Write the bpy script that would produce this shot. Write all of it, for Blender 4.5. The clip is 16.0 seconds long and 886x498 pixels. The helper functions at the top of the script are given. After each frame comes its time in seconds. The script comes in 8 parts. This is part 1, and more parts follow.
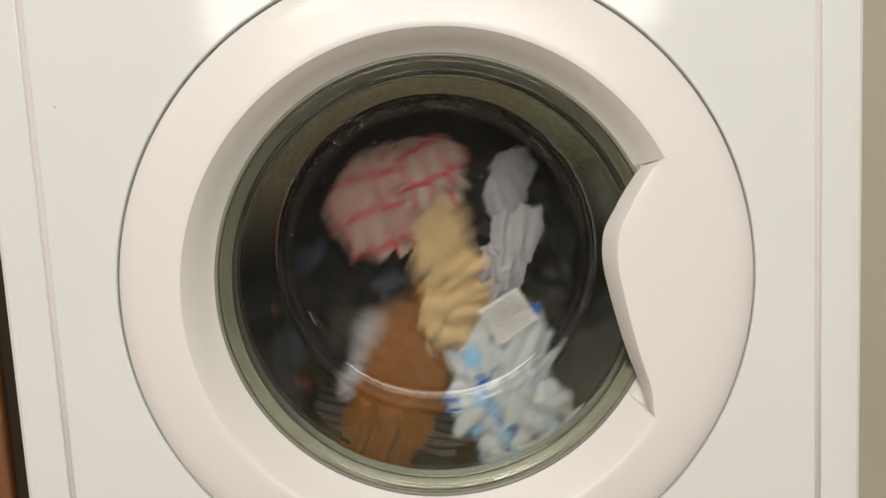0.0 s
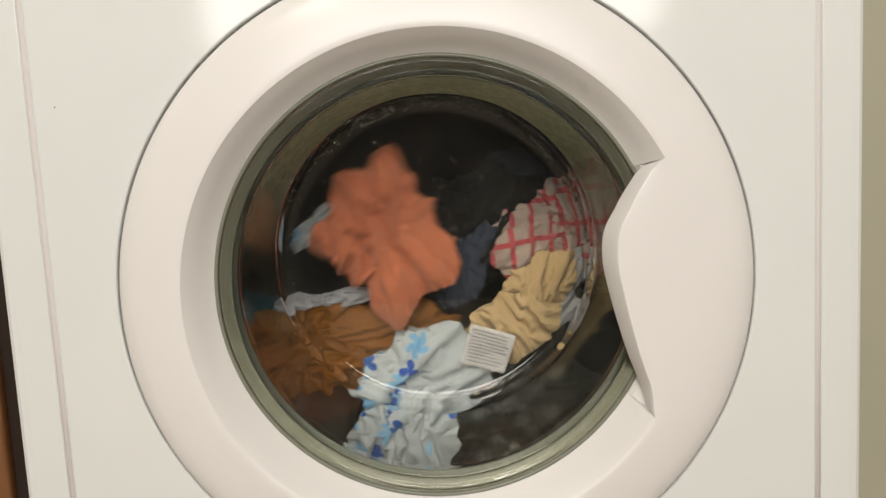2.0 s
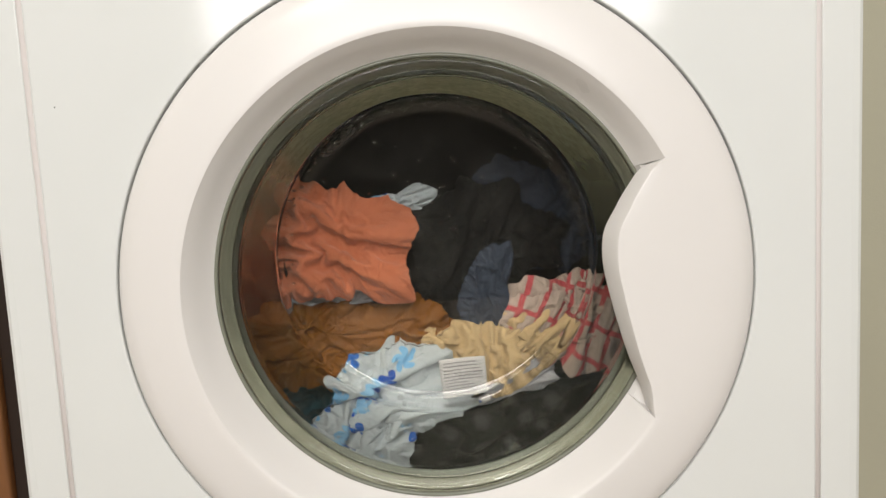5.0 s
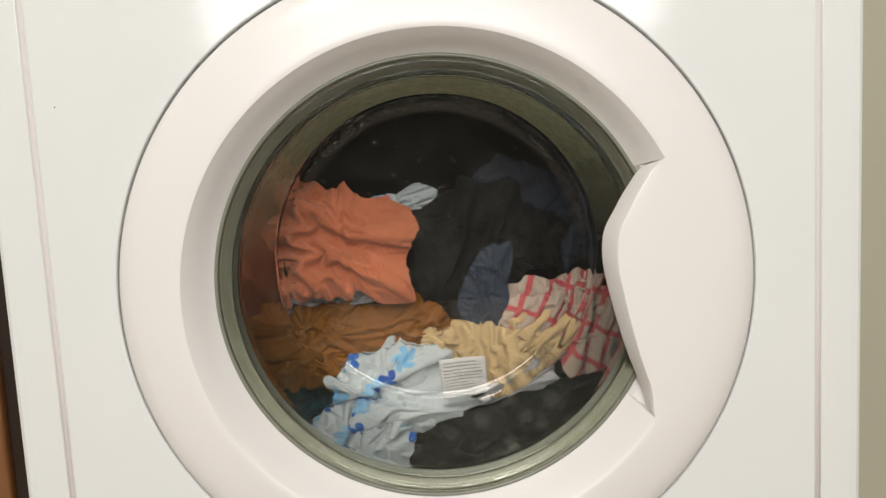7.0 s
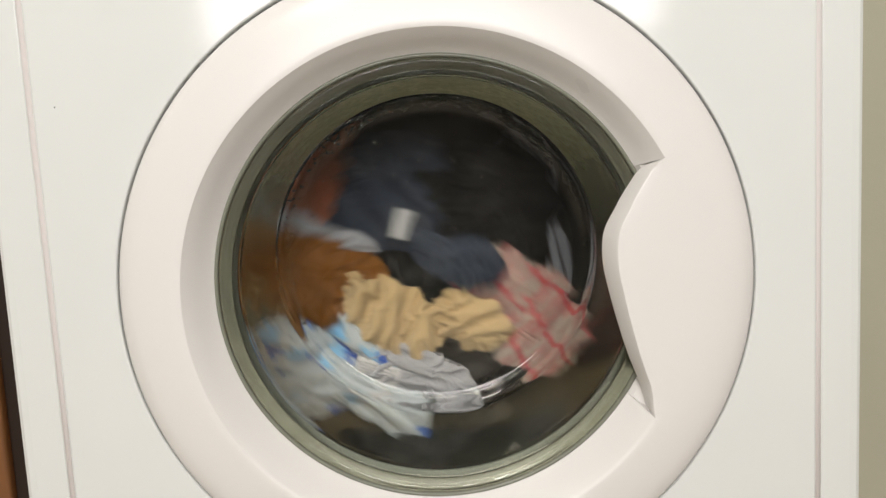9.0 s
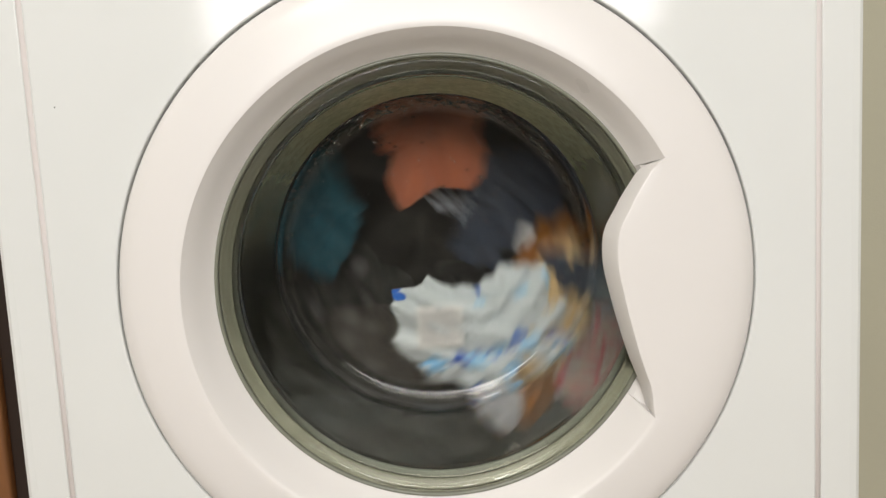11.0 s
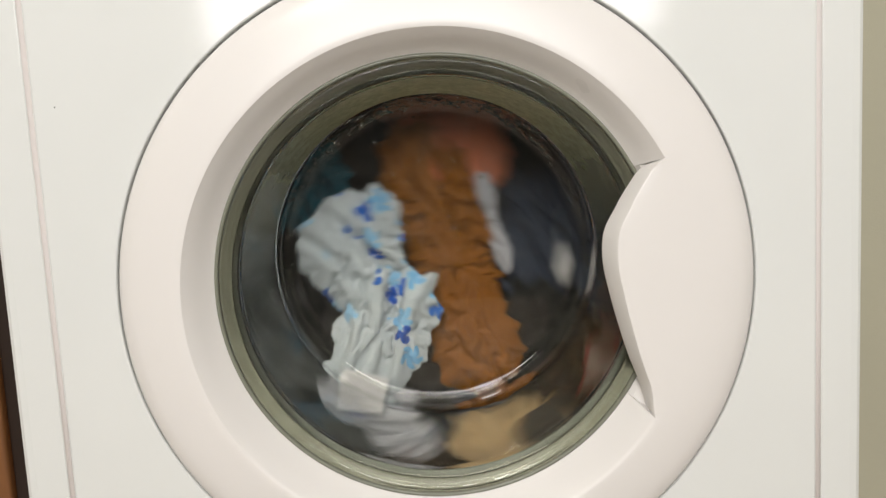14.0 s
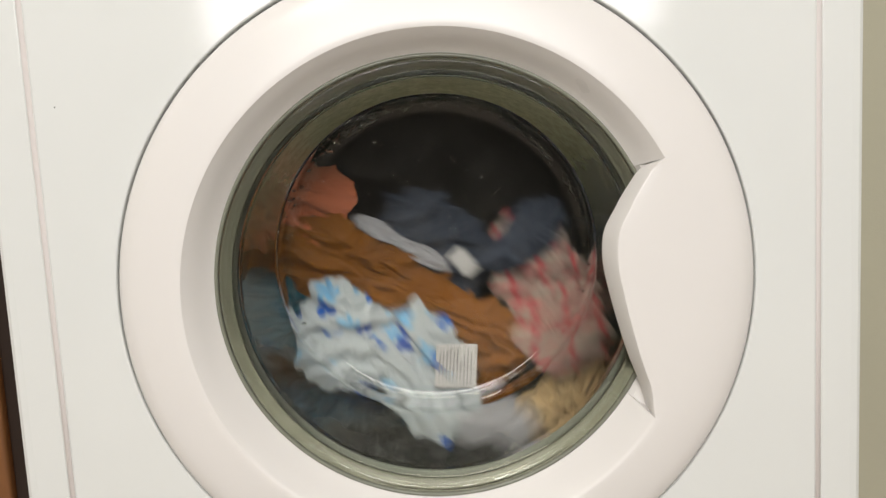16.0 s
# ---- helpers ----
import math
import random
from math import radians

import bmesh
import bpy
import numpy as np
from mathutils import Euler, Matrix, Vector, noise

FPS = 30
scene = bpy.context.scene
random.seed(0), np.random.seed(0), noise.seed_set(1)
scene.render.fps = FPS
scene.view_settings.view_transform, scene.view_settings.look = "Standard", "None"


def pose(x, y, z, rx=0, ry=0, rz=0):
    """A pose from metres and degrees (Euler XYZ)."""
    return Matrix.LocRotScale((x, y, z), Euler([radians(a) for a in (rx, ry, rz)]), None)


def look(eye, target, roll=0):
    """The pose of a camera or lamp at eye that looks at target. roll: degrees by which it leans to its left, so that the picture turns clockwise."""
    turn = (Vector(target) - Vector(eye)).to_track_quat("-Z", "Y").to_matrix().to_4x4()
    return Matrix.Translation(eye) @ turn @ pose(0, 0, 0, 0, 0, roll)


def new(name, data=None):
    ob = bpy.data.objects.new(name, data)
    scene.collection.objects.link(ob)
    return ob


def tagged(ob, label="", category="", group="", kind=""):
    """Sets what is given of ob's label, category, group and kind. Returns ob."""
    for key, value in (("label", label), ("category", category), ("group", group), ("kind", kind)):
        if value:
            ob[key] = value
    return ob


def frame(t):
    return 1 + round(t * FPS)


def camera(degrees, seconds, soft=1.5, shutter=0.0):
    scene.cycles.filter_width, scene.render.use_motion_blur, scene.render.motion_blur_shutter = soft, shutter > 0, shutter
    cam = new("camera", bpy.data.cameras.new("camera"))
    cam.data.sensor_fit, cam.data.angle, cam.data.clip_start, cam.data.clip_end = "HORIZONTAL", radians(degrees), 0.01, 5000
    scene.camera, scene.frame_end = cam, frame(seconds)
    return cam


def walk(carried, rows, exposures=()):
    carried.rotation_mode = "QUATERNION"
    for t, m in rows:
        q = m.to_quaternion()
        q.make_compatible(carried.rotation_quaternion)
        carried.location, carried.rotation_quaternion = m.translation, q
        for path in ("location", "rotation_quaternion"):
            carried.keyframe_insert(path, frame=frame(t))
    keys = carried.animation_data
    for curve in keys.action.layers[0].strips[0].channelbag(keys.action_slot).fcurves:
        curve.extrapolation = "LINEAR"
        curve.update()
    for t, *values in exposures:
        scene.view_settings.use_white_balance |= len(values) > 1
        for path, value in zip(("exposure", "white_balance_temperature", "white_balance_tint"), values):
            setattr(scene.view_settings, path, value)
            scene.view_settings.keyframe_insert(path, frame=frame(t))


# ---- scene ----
cam = camera(66, 16.0, soft=1.4, shutter=0.65)
EYE = (-0.0083, -0.4673, 0.5541)
CAM = look(EYE, (EYE[0] + 0.02417, EYE[1] + 0.99465, EYE[2] - 0.10043), -3.01)
walk(cam, [(0.0, CAM), (16.0, CAM)], exposures=[
    (0.0, -0.35, 6800, 11), (2.1, -0.35, 6850, 11), (2.4, -0.24, 6480, 11), (3.2, -0.22, 6560, 11), (16.0, -0.22, 6560, 11)])

# ---- light: daylight from a window behind the camera, one lamp on the ceiling ----
world = bpy.data.worlds.new("world")
world.use_nodes = True
scene.world = world
sky = world.node_tree.nodes.new("ShaderNodeTexSky")
sky.sky_type, sky.sun_disc, sky.sun_elevation, sky.sun_rotation = "NISHITA", False, radians(35), radians(200)
world.node_tree.links.new(sky.outputs[0], world.node_tree.nodes["Background"].inputs[0])
world.node_tree.nodes["Background"].inputs[1].default_value = 0.08


def area_lamp(name, m, w, h, watts, colour):
    data = bpy.data.lights.new(name, "AREA")
    data.shape, data.size, data.size_y, data.energy, data.color = "RECTANGLE", w, h, watts, colour
    ob = new(name, data)
    ob.matrix_world = m
    return ob


area_lamp("window_light", look((0.08, -2.48, 1.67), (0.08, 0.0, 1.67)), 1.92, 1.0, 58, (0.985, 0.97, 0.965))
area_lamp("ceiling_lamp_light", look((-0.62, -1.65, 2.33), (-0.57, -1.0, 0.0)), 0.45, 0.45, 38, (1.0, 0.94, 0.85))

# ---- materials ----
AXIS = Vector((0.0, 0.0, 0.48))  # the drum's axis crosses the front plane here


def nodes_of(name):
    m = bpy.data.materials.new(name)
    m.use_nodes = True
    t = m.node_tree
    return m, t, t.nodes["Principled BSDF"]


def mixed(t, a, b, fac):
    n = t.nodes.new("ShaderNodeMix")
    n.data_type = "RGBA"
    for s, v in ((n.inputs["A"], a), (n.inputs["B"], b), (n.inputs["Factor"], fac)):
        if hasattr(v, "is_linked"):
            t.links.new(v, s)
        elif isinstance(v, tuple):
            s.default_value = (*v, 1)
        else:
            s.default_value = v
    return n.outputs["Result"]


def noise_tex(t, scale, detail=4.0, rough=0.55, coords=None, distortion=0.0):
    n = t.nodes.new("ShaderNodeTexNoise")
    n.inputs["Scale"].default_value, n.inputs["Detail"].default_value = scale, detail
    n.inputs["Roughness"].default_value, n.inputs["Distortion"].default_value = rough, distortion
    if coords:
        t.links.new(coords, n.inputs["Vector"])
    return n.outputs["Fac"]


def ramp(t, src, a, b):
    n = t.nodes.new("ShaderNodeMapRange")
    n.interpolation_type = "SMOOTHSTEP"
    t.links.new(src, n.inputs["Value"])
    n.inputs["From Min"].default_value, n.inputs["From Max"].default_value = a, b
    return n.outputs["Result"]


def maths(t, op, a, b=None):
    n = t.nodes.new("ShaderNodeMath")
    n.operation = op
    for s, v in ((n.inputs[0], a), (n.inputs[1], b)):
        if hasattr(v, "is_linked"):
            t.links.new(v, s)
        elif v is not None:
            s.default_value = v
    return n.outputs[0]


def bumped(t, p, src, strength, dist):
    n = t.nodes.new("ShaderNodeBump")
    n.inputs["Strength"].default_value, n.inputs["Distance"].default_value = strength, dist
    t.links.new(src, n.inputs["Height"])
    t.links.new(n.outputs[0], p.inputs["Normal"])


def coords_of(t):
    return t.nodes.new("ShaderNodeTexCoord").outputs["Object"]


def enamel(name, colour, rough, vary=0.05, bump=0.05):
    """Painted or moulded white goods: faint stains and orange-peel relief."""
    m, t, p = nodes_of(name)
    c = coords_of(t)
    dark = tuple(v * (1 - vary) for v in colour)
    t.links.new(mixed(t, colour, dark, noise_tex(t, 7, 5, coords=c)), p.inputs["Base Color"])
    r = maths(t, "MULTIPLY_ADD", noise_tex(t, 22, 4, coords=c), 0.12)
    r.node.inputs[2].default_value = rough - 0.06
    t.links.new(r, p.inputs["Roughness"])
    bumped(t, p, noise_tex(t, 700, 2, coords=c), bump, 0.0004)
    return m


def cloth(name, colour, rough=0.85, sheen=0.2, weave=1400.0, vary=0.25, pattern=None, crease=1.0, sheet=True):
    """Woven or knitted fabric: thread grain, soft colour drift, small wrinkles; pattern adds a print.
    sheet: the grain follows the cloth's own plan."""
    m, t, p = nodes_of(name)
    if sheet:
        n = t.nodes.new("ShaderNodeAttribute")
        n.attribute_name = "weave"
        c = n.outputs["Vector"]
    else:
        c = coords_of(t)
    dark = tuple(v * (1 - vary) for v in colour)
    base = mixed(t, colour, dark, noise_tex(t, 28, 5, coords=c))
    if pattern:
        base = pattern(t, c, base)
    fleck = mixed(t, (1, 1, 1), (0.8, 0.8, 0.8), noise_tex(t, weave, 2, coords=c))
    n = t.nodes.new("ShaderNodeMix")
    n.data_type, n.blend_type = "RGBA", "MULTIPLY"
    n.inputs["Factor"].default_value = 1.0
    t.links.new(base, n.inputs["A"])
    t.links.new(fleck, n.inputs["B"])
    t.links.new(n.outputs["Result"], p.inputs["Base Color"])
    p.inputs["Roughness"].default_value = rough
    p.inputs["Sheen Weight"].default_value = sheen
    p.inputs["Specular IOR Level"].default_value = 0.3 if rough < 0.7 else 0.2
    pleat = maths(t, "ABSOLUTE", maths(t, "SUBTRACT", noise_tex(t, 46, 3, 0.5, c, 1.6), 0.5))
    wr = maths(t, "ADD", maths(t, "MULTIPLY", pleat, -2.2), maths(t, "MULTIPLY", noise_tex(t, 150, 4, 0.6, c, 1.2), 0.5))
    wr = maths(t, "ADD", wr, maths(t, "MULTIPLY", noise_tex(t, weave, 1, coords=c), 0.2))
    bumped(t, p, wr, 0.65, 0.0030 * crease)
    return m


def flower_cells(t, c, scale, radius, petals, swirl):
    """Scattered pinwheel flowers: the mask, and a random number for each."""
    n = t.nodes.new("ShaderNodeTexVoronoi")
    n.voronoi_dimensions = "2D"
    n.inputs["Scale"].default_value, n.inputs["Randomness"].default_value = scale, 0.75
    t.links.new(c, n.inputs["Vector"])
    d = t.nodes.new("ShaderNodeVectorMath")
    d.operation = "SUBTRACT"
    t.links.new(c, d.inputs[0])
    t.links.new(n.outputs["Position"], d.inputs[1])
    s = t.nodes.new("ShaderNodeSeparateXYZ")
    t.links.new(d.outputs[0], s.inputs[0])
    r = t.nodes.new("ShaderNodeVectorMath")
    r.operation = "LENGTH"
    t.links.new(d.outputs[0], r.inputs[0])
    r = r.outputs["Value"]
    turn = maths(t, "ADD", maths(t, "MULTIPLY", maths(t, "ARCTAN2", s.outputs[0], s.outputs[1]), petals / 2), maths(t, "MULTIPLY", r, swirl))
    edge = maths(t, "MULTIPLY", maths(t, "SQRT", maths(t, "ABSOLUTE", maths(t, "SINE", turn))), radius)
    mask = maths(t, "LESS_THAN", r, edge)
    tint = t.nodes.new("ShaderNodeSeparateColor")
    t.links.new(n.outputs["Color"], tint.inputs[0])
    return mask, tint.outputs[0], tint.outputs[1]


def blue_print(t, c, base):
    mask, pick, other = flower_cells(t, c, 27, 0.0125, 5, 160)
    sky_blue = mixed(t, (0.16, 0.42, 0.74), (0.30, 0.55, 0.80), other)
    base = mixed(t, base, sky_blue, maths(t, "MULTIPLY", mask, maths(t, "LESS_THAN", pick, 0.45)))
    shift = t.nodes.new("ShaderNodeMapping")
    shift.inputs["Location"].default_value = (0.017, 0.022, 0)
    t.links.new(c, shift.inputs["Vector"])
    mask, pick, other = flower_cells(t, shift.outputs[0], 24, 0.0105, 3, 90)
    royal = mixed(t, (0.012, 0.075, 0.42), (0.02, 0.15, 0.55), other)
    return mixed(t, base, royal, maths(t, "MULTIPLY", mask, maths(t, "LESS_THAN", pick, 0.5)))


def red_check(t, c, base):
    turn = t.nodes.new("ShaderNodeMapping")
    turn.inputs["Rotation"].default_value = (0, 0, radians(24))
    t.links.new(c, turn.inputs["Vector"])
    s = t.nodes.new("ShaderNodeSeparateXYZ")
    t.links.new(turn.outputs[0], s.inputs[0])
    lines = None
    for axis, step, width in (("X", 0.021, 0.25), ("Y", 0.034, 0.15)):
        w = maths(t, "FRACT", maths(t, "MULTIPLY", s.outputs[axis], 1 / step))
        hit = maths(t, "LESS_THAN", w, width)
        lines = hit if lines is None else maths(t, "MAXIMUM", lines, hit)
    return mixed(t, base, (0.48, 0.085, 0.10), lines)


def pale_stripes(t, c, base):
    s = t.nodes.new("ShaderNodeSeparateXYZ")
    t.links.new(c, s.inputs[0])
    w = maths(t, "FRACT", maths(t, "MULTIPLY", s.outputs["Y"], 1 / 0.0125))
    return mixed(t, base, (0.10, 0.10, 0.12), maths(t, "LESS_THAN", w, 0.3))


def pale_dots(t, c, base):
    n = t.nodes.new("ShaderNodeTexVoronoi")
    n.voronoi_dimensions = "2D"
    n.inputs["Scale"].default_value, n.inputs["Randomness"].default_value = 26, 0.8
    t.links.new(c, n.inputs["Vector"])
    dot = maths(t, "SUBTRACT", 1.0, ramp(t, n.outputs["Distance"], 0.12, 0.32))
    return mixed(t, base, (0.085, 0.085, 0.09), dot)


WHITE = enamel("white_enamel", (0.775, 0.80, 0.785), 0.09)
PLASTIC = enamel("white_plastic", (0.80, 0.785, 0.765), 0.30, 0.012, 0.03)
SEAM = enamel("seam_grey", (0.66, 0.62, 0.60), 0.6)
RUBBER = enamel("grey_rubber", (0.32, 0.35, 0.315), 0.5, 0.3, 0.3)
DARK = enamel("dark_moulded_plastic", (0.03, 0.03, 0.03), 0.5)
TRIM = enamel("olive_grey_trim", (0.22, 0.23, 0.18), 0.25, 0.2)
PAINT = enamel("olive_wall_paint", (0.40, 0.385, 0.29), 0.75, 0.12, 0.4)
TILE = enamel("brown_floor_stone", (0.48, 0.42, 0.35), 0.5, 0.2, 0.3)
DIM = enamel("beige_wall_paint", (0.14, 0.13, 0.12), 0.8, 0.2)
CEIL = enamel("white_ceiling_paint", (0.8, 0.78, 0.74), 0.8)


def metal(name, colour, rough):
    m, t, p = nodes_of(name)
    c = coords_of(t)
    t.links.new(mixed(t, colour, tuple(v * 0.7 for v in colour), noise_tex(t, 40, 4, coords=c)), p.inputs["Base Color"])
    p.inputs["Metallic"].default_value, p.inputs["Roughness"].default_value = 1.0, rough
    bumped(t, p, noise_tex(t, 300, 3, coords=c), 0.1, 0.0005)
    return m


# steel taken near black: the shade inside the drum is in its colour
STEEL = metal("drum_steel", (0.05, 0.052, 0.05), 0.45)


def glass(name, colour, rough=0.0):
    m, t, p = nodes_of(name)
    p.inputs["Base Color"].default_value = (*colour, 1)
    p.inputs["Transmission Weight"].default_value = 1.0
    p.inputs["IOR"].default_value, p.inputs["Roughness"].default_value = 1.47, rough
    return m




def door_glass():
    """Clear glass with a thin, patchy diffuse veil that lifts the darks behind it."""
    m = glass("door_glass", (0.70, 0.695, 0.625))
    t = m.node_tree
    veil = ramp(t, noise_tex(t, 24, 6, 0.7, coords_of(t), 1.2), 0.42, 0.75)
    w = maths(t, "MULTIPLY_ADD", veil, -0.016)
    w.node.inputs[2].default_value = 0.996
    t.links.new(w, t.nodes["Principled BSDF"].inputs["Transmission Weight"])
    return m


GLASS = door_glass()


def haze_material():
    """A thin layer, mostly clear; milky patches paint in the glass's hazy olive reflection."""
    m, t, p = nodes_of("painted_haze")
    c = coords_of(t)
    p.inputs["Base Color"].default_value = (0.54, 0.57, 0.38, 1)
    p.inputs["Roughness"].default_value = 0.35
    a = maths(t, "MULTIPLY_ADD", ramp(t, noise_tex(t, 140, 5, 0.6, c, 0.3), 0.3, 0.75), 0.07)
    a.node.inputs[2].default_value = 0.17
    # denser upwards, where the painted reflection is strongest
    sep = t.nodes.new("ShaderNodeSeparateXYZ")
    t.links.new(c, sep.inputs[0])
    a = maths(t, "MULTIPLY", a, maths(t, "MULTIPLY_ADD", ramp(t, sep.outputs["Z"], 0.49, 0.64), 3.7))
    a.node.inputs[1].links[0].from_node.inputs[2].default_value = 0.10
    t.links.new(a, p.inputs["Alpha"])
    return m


HAZE = haze_material()
WATER = glass("water", (0.98, 1.0, 0.98))


def wood_material(name, light, dark):
    m, t, p = nodes_of(name)
    c = coords_of(t)
    mp = t.nodes.new("ShaderNodeMapping")
    mp.inputs["Scale"].default_value = (30, 30, 2.5)
    t.links.new(c, mp.inputs["Vector"])
    g = noise_tex(t, 4, 6, 0.65, mp.outputs[0], 0.6)
    t.links.new(mixed(t, light, dark, g), p.inputs["Base Color"])
    p.inputs["Roughness"].default_value = 0.5
    bumped(t, p, g, 0.2, 0.001)
    return m


WOOD = wood_material("brown_wood", (0.28, 0.115, 0.035), (0.10, 0.038, 0.012))
# darkened copy of the wood: paints the shade in the gap beside the machine
SHADE_WOOD = wood_material("gap_shade_wood", (0.022, 0.010, 0.006), (0.010, 0.005, 0.003))
SALMON = cloth("salmon_jersey", (0.60, 0.185, 0.095), 0.8, 0.25, vary=0.18)
BROWN = cloth("caramel_satin", (0.25, 0.085, 0.003), 0.48, 0.0, vary=0.3)
CREAM = cloth("cream_crepe", (0.62, 0.45, 0.25), 0.85, 0.2, vary=0.2)
PRINT = cloth("white_blue_print", (0.50, 0.56, 0.625), 0.85, 0.2, vary=0.12, pattern=blue_print)
BLACK = cloth("black_jersey", (0.008, 0.008, 0.009), 0.85, 0.0, vary=0.4)
NAVY = cloth("dark_blue_denim", (0.050, 0.066, 0.105), 0.9, 0.0, 900, 0.35)
TOWEL = cloth("red_check_cotton", (0.46, 0.37, 0.335), 0.9, 0.2, 1000, 0.12, red_check)
TEAL = cloth("teal_jersey", (0.012, 0.10, 0.15), 0.85, 0.15)
PALE = cloth("lavender_grey_cotton", (0.42, 0.43, 0.49), 0.85, 0.2, vary=0.2)
STRIPE = cloth("grey_striped_cotton", (0.32, 0.345, 0.41), 0.85, 0.2, pattern=pale_stripes)
CHARCOAL = cloth("charcoal_dotted_knit", (0.021, 0.022, 0.022), 0.9, 0.1, pattern=pale_dots)
LABEL = cloth("white_label_satin", (0.66, 0.66, 0.70), 0.6, 0.1, 2500, 0.08, sheet=False)
INK = cloth("label_ink", (0.42, 0.42, 0.46), 0.8, 0.0, sheet=False)

# ---- mesh helpers ----


def part(name, bm, material, parent=None, label="", smooth=True):
    me = bpy.data.meshes.new(name)
    bmesh.ops.recalc_face_normals(bm, faces=bm.faces)
    bm.to_mesh(me)
    bm.free()
    me.materials.append(material)
    if smooth:
        for f in me.polygons:
            f.use_smooth = True
    ob = new(name, me)
    ob.parent = parent
    if label:
        tagged(ob, label)
    return ob


def box_mesh(x0, x1, y0, y1, z0, z1, bevel=0.0):
    bm = bmesh.new()
    bmesh.ops.create_cube(bm, size=1)
    for v in bm.verts:
        v.co = Vector((x0 + (v.co.x + 0.5) * (x1 - x0), y0 + (v.co.y + 0.5) * (y1 - y0), z0 + (v.co.z + 0.5) * (z1 - z0)))
    if bevel:
        bmesh.ops.bevel(bm, geom=list(bm.edges), offset=bevel, segments=3, profile=0.5, affect="EDGES")
    return bm


def rings_mesh(rings, close_first=False, close_last=False):
    """Loops of points, each joined to the next; every loop goes once round."""
    bm = bmesh.new()
    loops = [[bm.verts.new(p) for p in ring] for ring in rings]
    for a, b in zip(loops, loops[1:]):
        n = len(a)
        for i in range(n):
            bm.faces.new((a[i], a[(i + 1) % n], b[(i + 1) % n], b[i]))
    if close_first:
        bm.faces.new(loops[0])
    if close_last:
        bm.faces.new(loops[-1])
    return bm


def lathe(profile, n=160):
    """Turned round the drum's axis; profile: radius, depth and upward shift of the centre."""
    return rings_mesh([[(AXIS.x + r * math.cos(2 * math.pi * i / n), y, AXIS.z + dz + r * math.sin(2 * math.pi * i / n))
                        for i in range(n)] for r, y, dz in profile])


def lathe_closed(profile, n=200):
    return rings_mesh([[(AXIS.x + r * math.cos(2 * math.pi * i / n), y, AXIS.z + dz + r * math.sin(2 * math.pi * i / n))
                        for i in range(n)] for r, y, dz in profile], True, True)


# ---- the room ----
def room():
    for name, dims, mat in (
            ("floor", (-2.2, 2.2, -2.5, 0.75, -0.06, 0.0), TILE),
            ("ceiling", (-2.2, 2.2, -2.5, 0.75, 2.4, 2.46), CEIL),
            ("wall_north", (-2.2, 2.2, 0.75, 0.85, 0.0, 2.4), PAINT),
            ("wall_west", (-2.3, -2.2, -2.6, 0.85, 0.0, 2.4), PAINT),
            ("wall_east", (2.2, 2.3, -2.6, 0.85, 0.0, 2.4), PAINT),
            ("wall_pier", (0.3025, 2.2, 0.038, 0.75, 0.0, 2.4), PAINT)):
        tagged(part(name, box_mesh(*dims), mat, smooth=False), kind="structure", category=name.split("_")[0],
               label={"floor": "brown stone floor of the laundry corner", "ceiling": "plain white painted ceiling",
                      "wall_pier": "olive beige painted wall beside the washing machine"}.get(name, "plain painted wall closing the room"))
    bm = bmesh.new()
    for x0, x1, z0, z1 in ((-2.2, -0.93, 0, 2.4), (1.09, 2.2, 0, 2.4), (-0.93, 1.09, 0, 1.13), (-0.93, 1.09, 2.2, 2.4)):
        b = box_mesh(x0, x1, -2.6, -2.5, z0, z1)
        me = bpy.data.meshes.new("tmp")
        b.to_mesh(me)
        b.free()
        bm.from_mesh(me)
        bpy.data.meshes.remove(me)
    tagged(part("wall_south", bm, DIM, smooth=False), "plain beige wall with a window opening", "wall", kind="structure")


def window():
    w = tagged(new("window_1"), "white framed window behind the camera", "window", kind="structure")
    for dims in ((-0.93, -0.88, 1.13, 2.2), (1.04, 1.09, 1.13, 2.2), (-0.88, 1.04, 1.13, 1.17), (-0.88, 1.04, 2.16, 2.2), (0.06, 0.1, 1.17, 2.16)):
        part("window_frame", box_mesh(dims[0], dims[1], -2.56, -2.5, dims[2], dims[3], 0.006), PLASTIC, w)


def ceiling_lamp():
    lamp = tagged(new("ceiling_light"), "square white ceiling light", "lamp")
    part("frame", box_mesh(-0.88, -0.36, -1.91, -1.39, 2.35, 2.4, 0.01), PLASTIC, lamp)


def cabinet():
    c = tagged(new("wooden_cabinet"), "brown wooden cabinet beside the washing machine", "cabinet")
    # the side board's near-black colour stands for shade in the gap
    part("side_panel", box_mesh(-0.3265, -0.3090, 0.034, 0.58, 0.0, 0.86, 0.002), SHADE_WOOD, c, "side board coloured near black for the unlit gap")
    part("front_panel", box_mesh(-0.90, -0.3275, 0.030, 0.048, 0.09, 0.84, 0.003), WOOD, c)
    part("top", box_mesh(-0.92, -0.3090, 0.01, 0.6, 0.862, 0.89, 0.004), WOOD, c)
    part("plinth", box_mesh(-0.90, -0.337, 0.05, 0.07, 0.0, 0.088), WOOD, c)


# ---- the washing machine ----
def rect_point(a, x0, x1, z0, z1):
    c, s = math.cos(a), math.sin(a)
    k = min((x1 if c > 0 else x0) / c if abs(c) > 1e-9 else 1e9, (z1 if s > 0 else z0) / s if abs(s) > 1e-9 else 1e9)
    return k * c, k * s


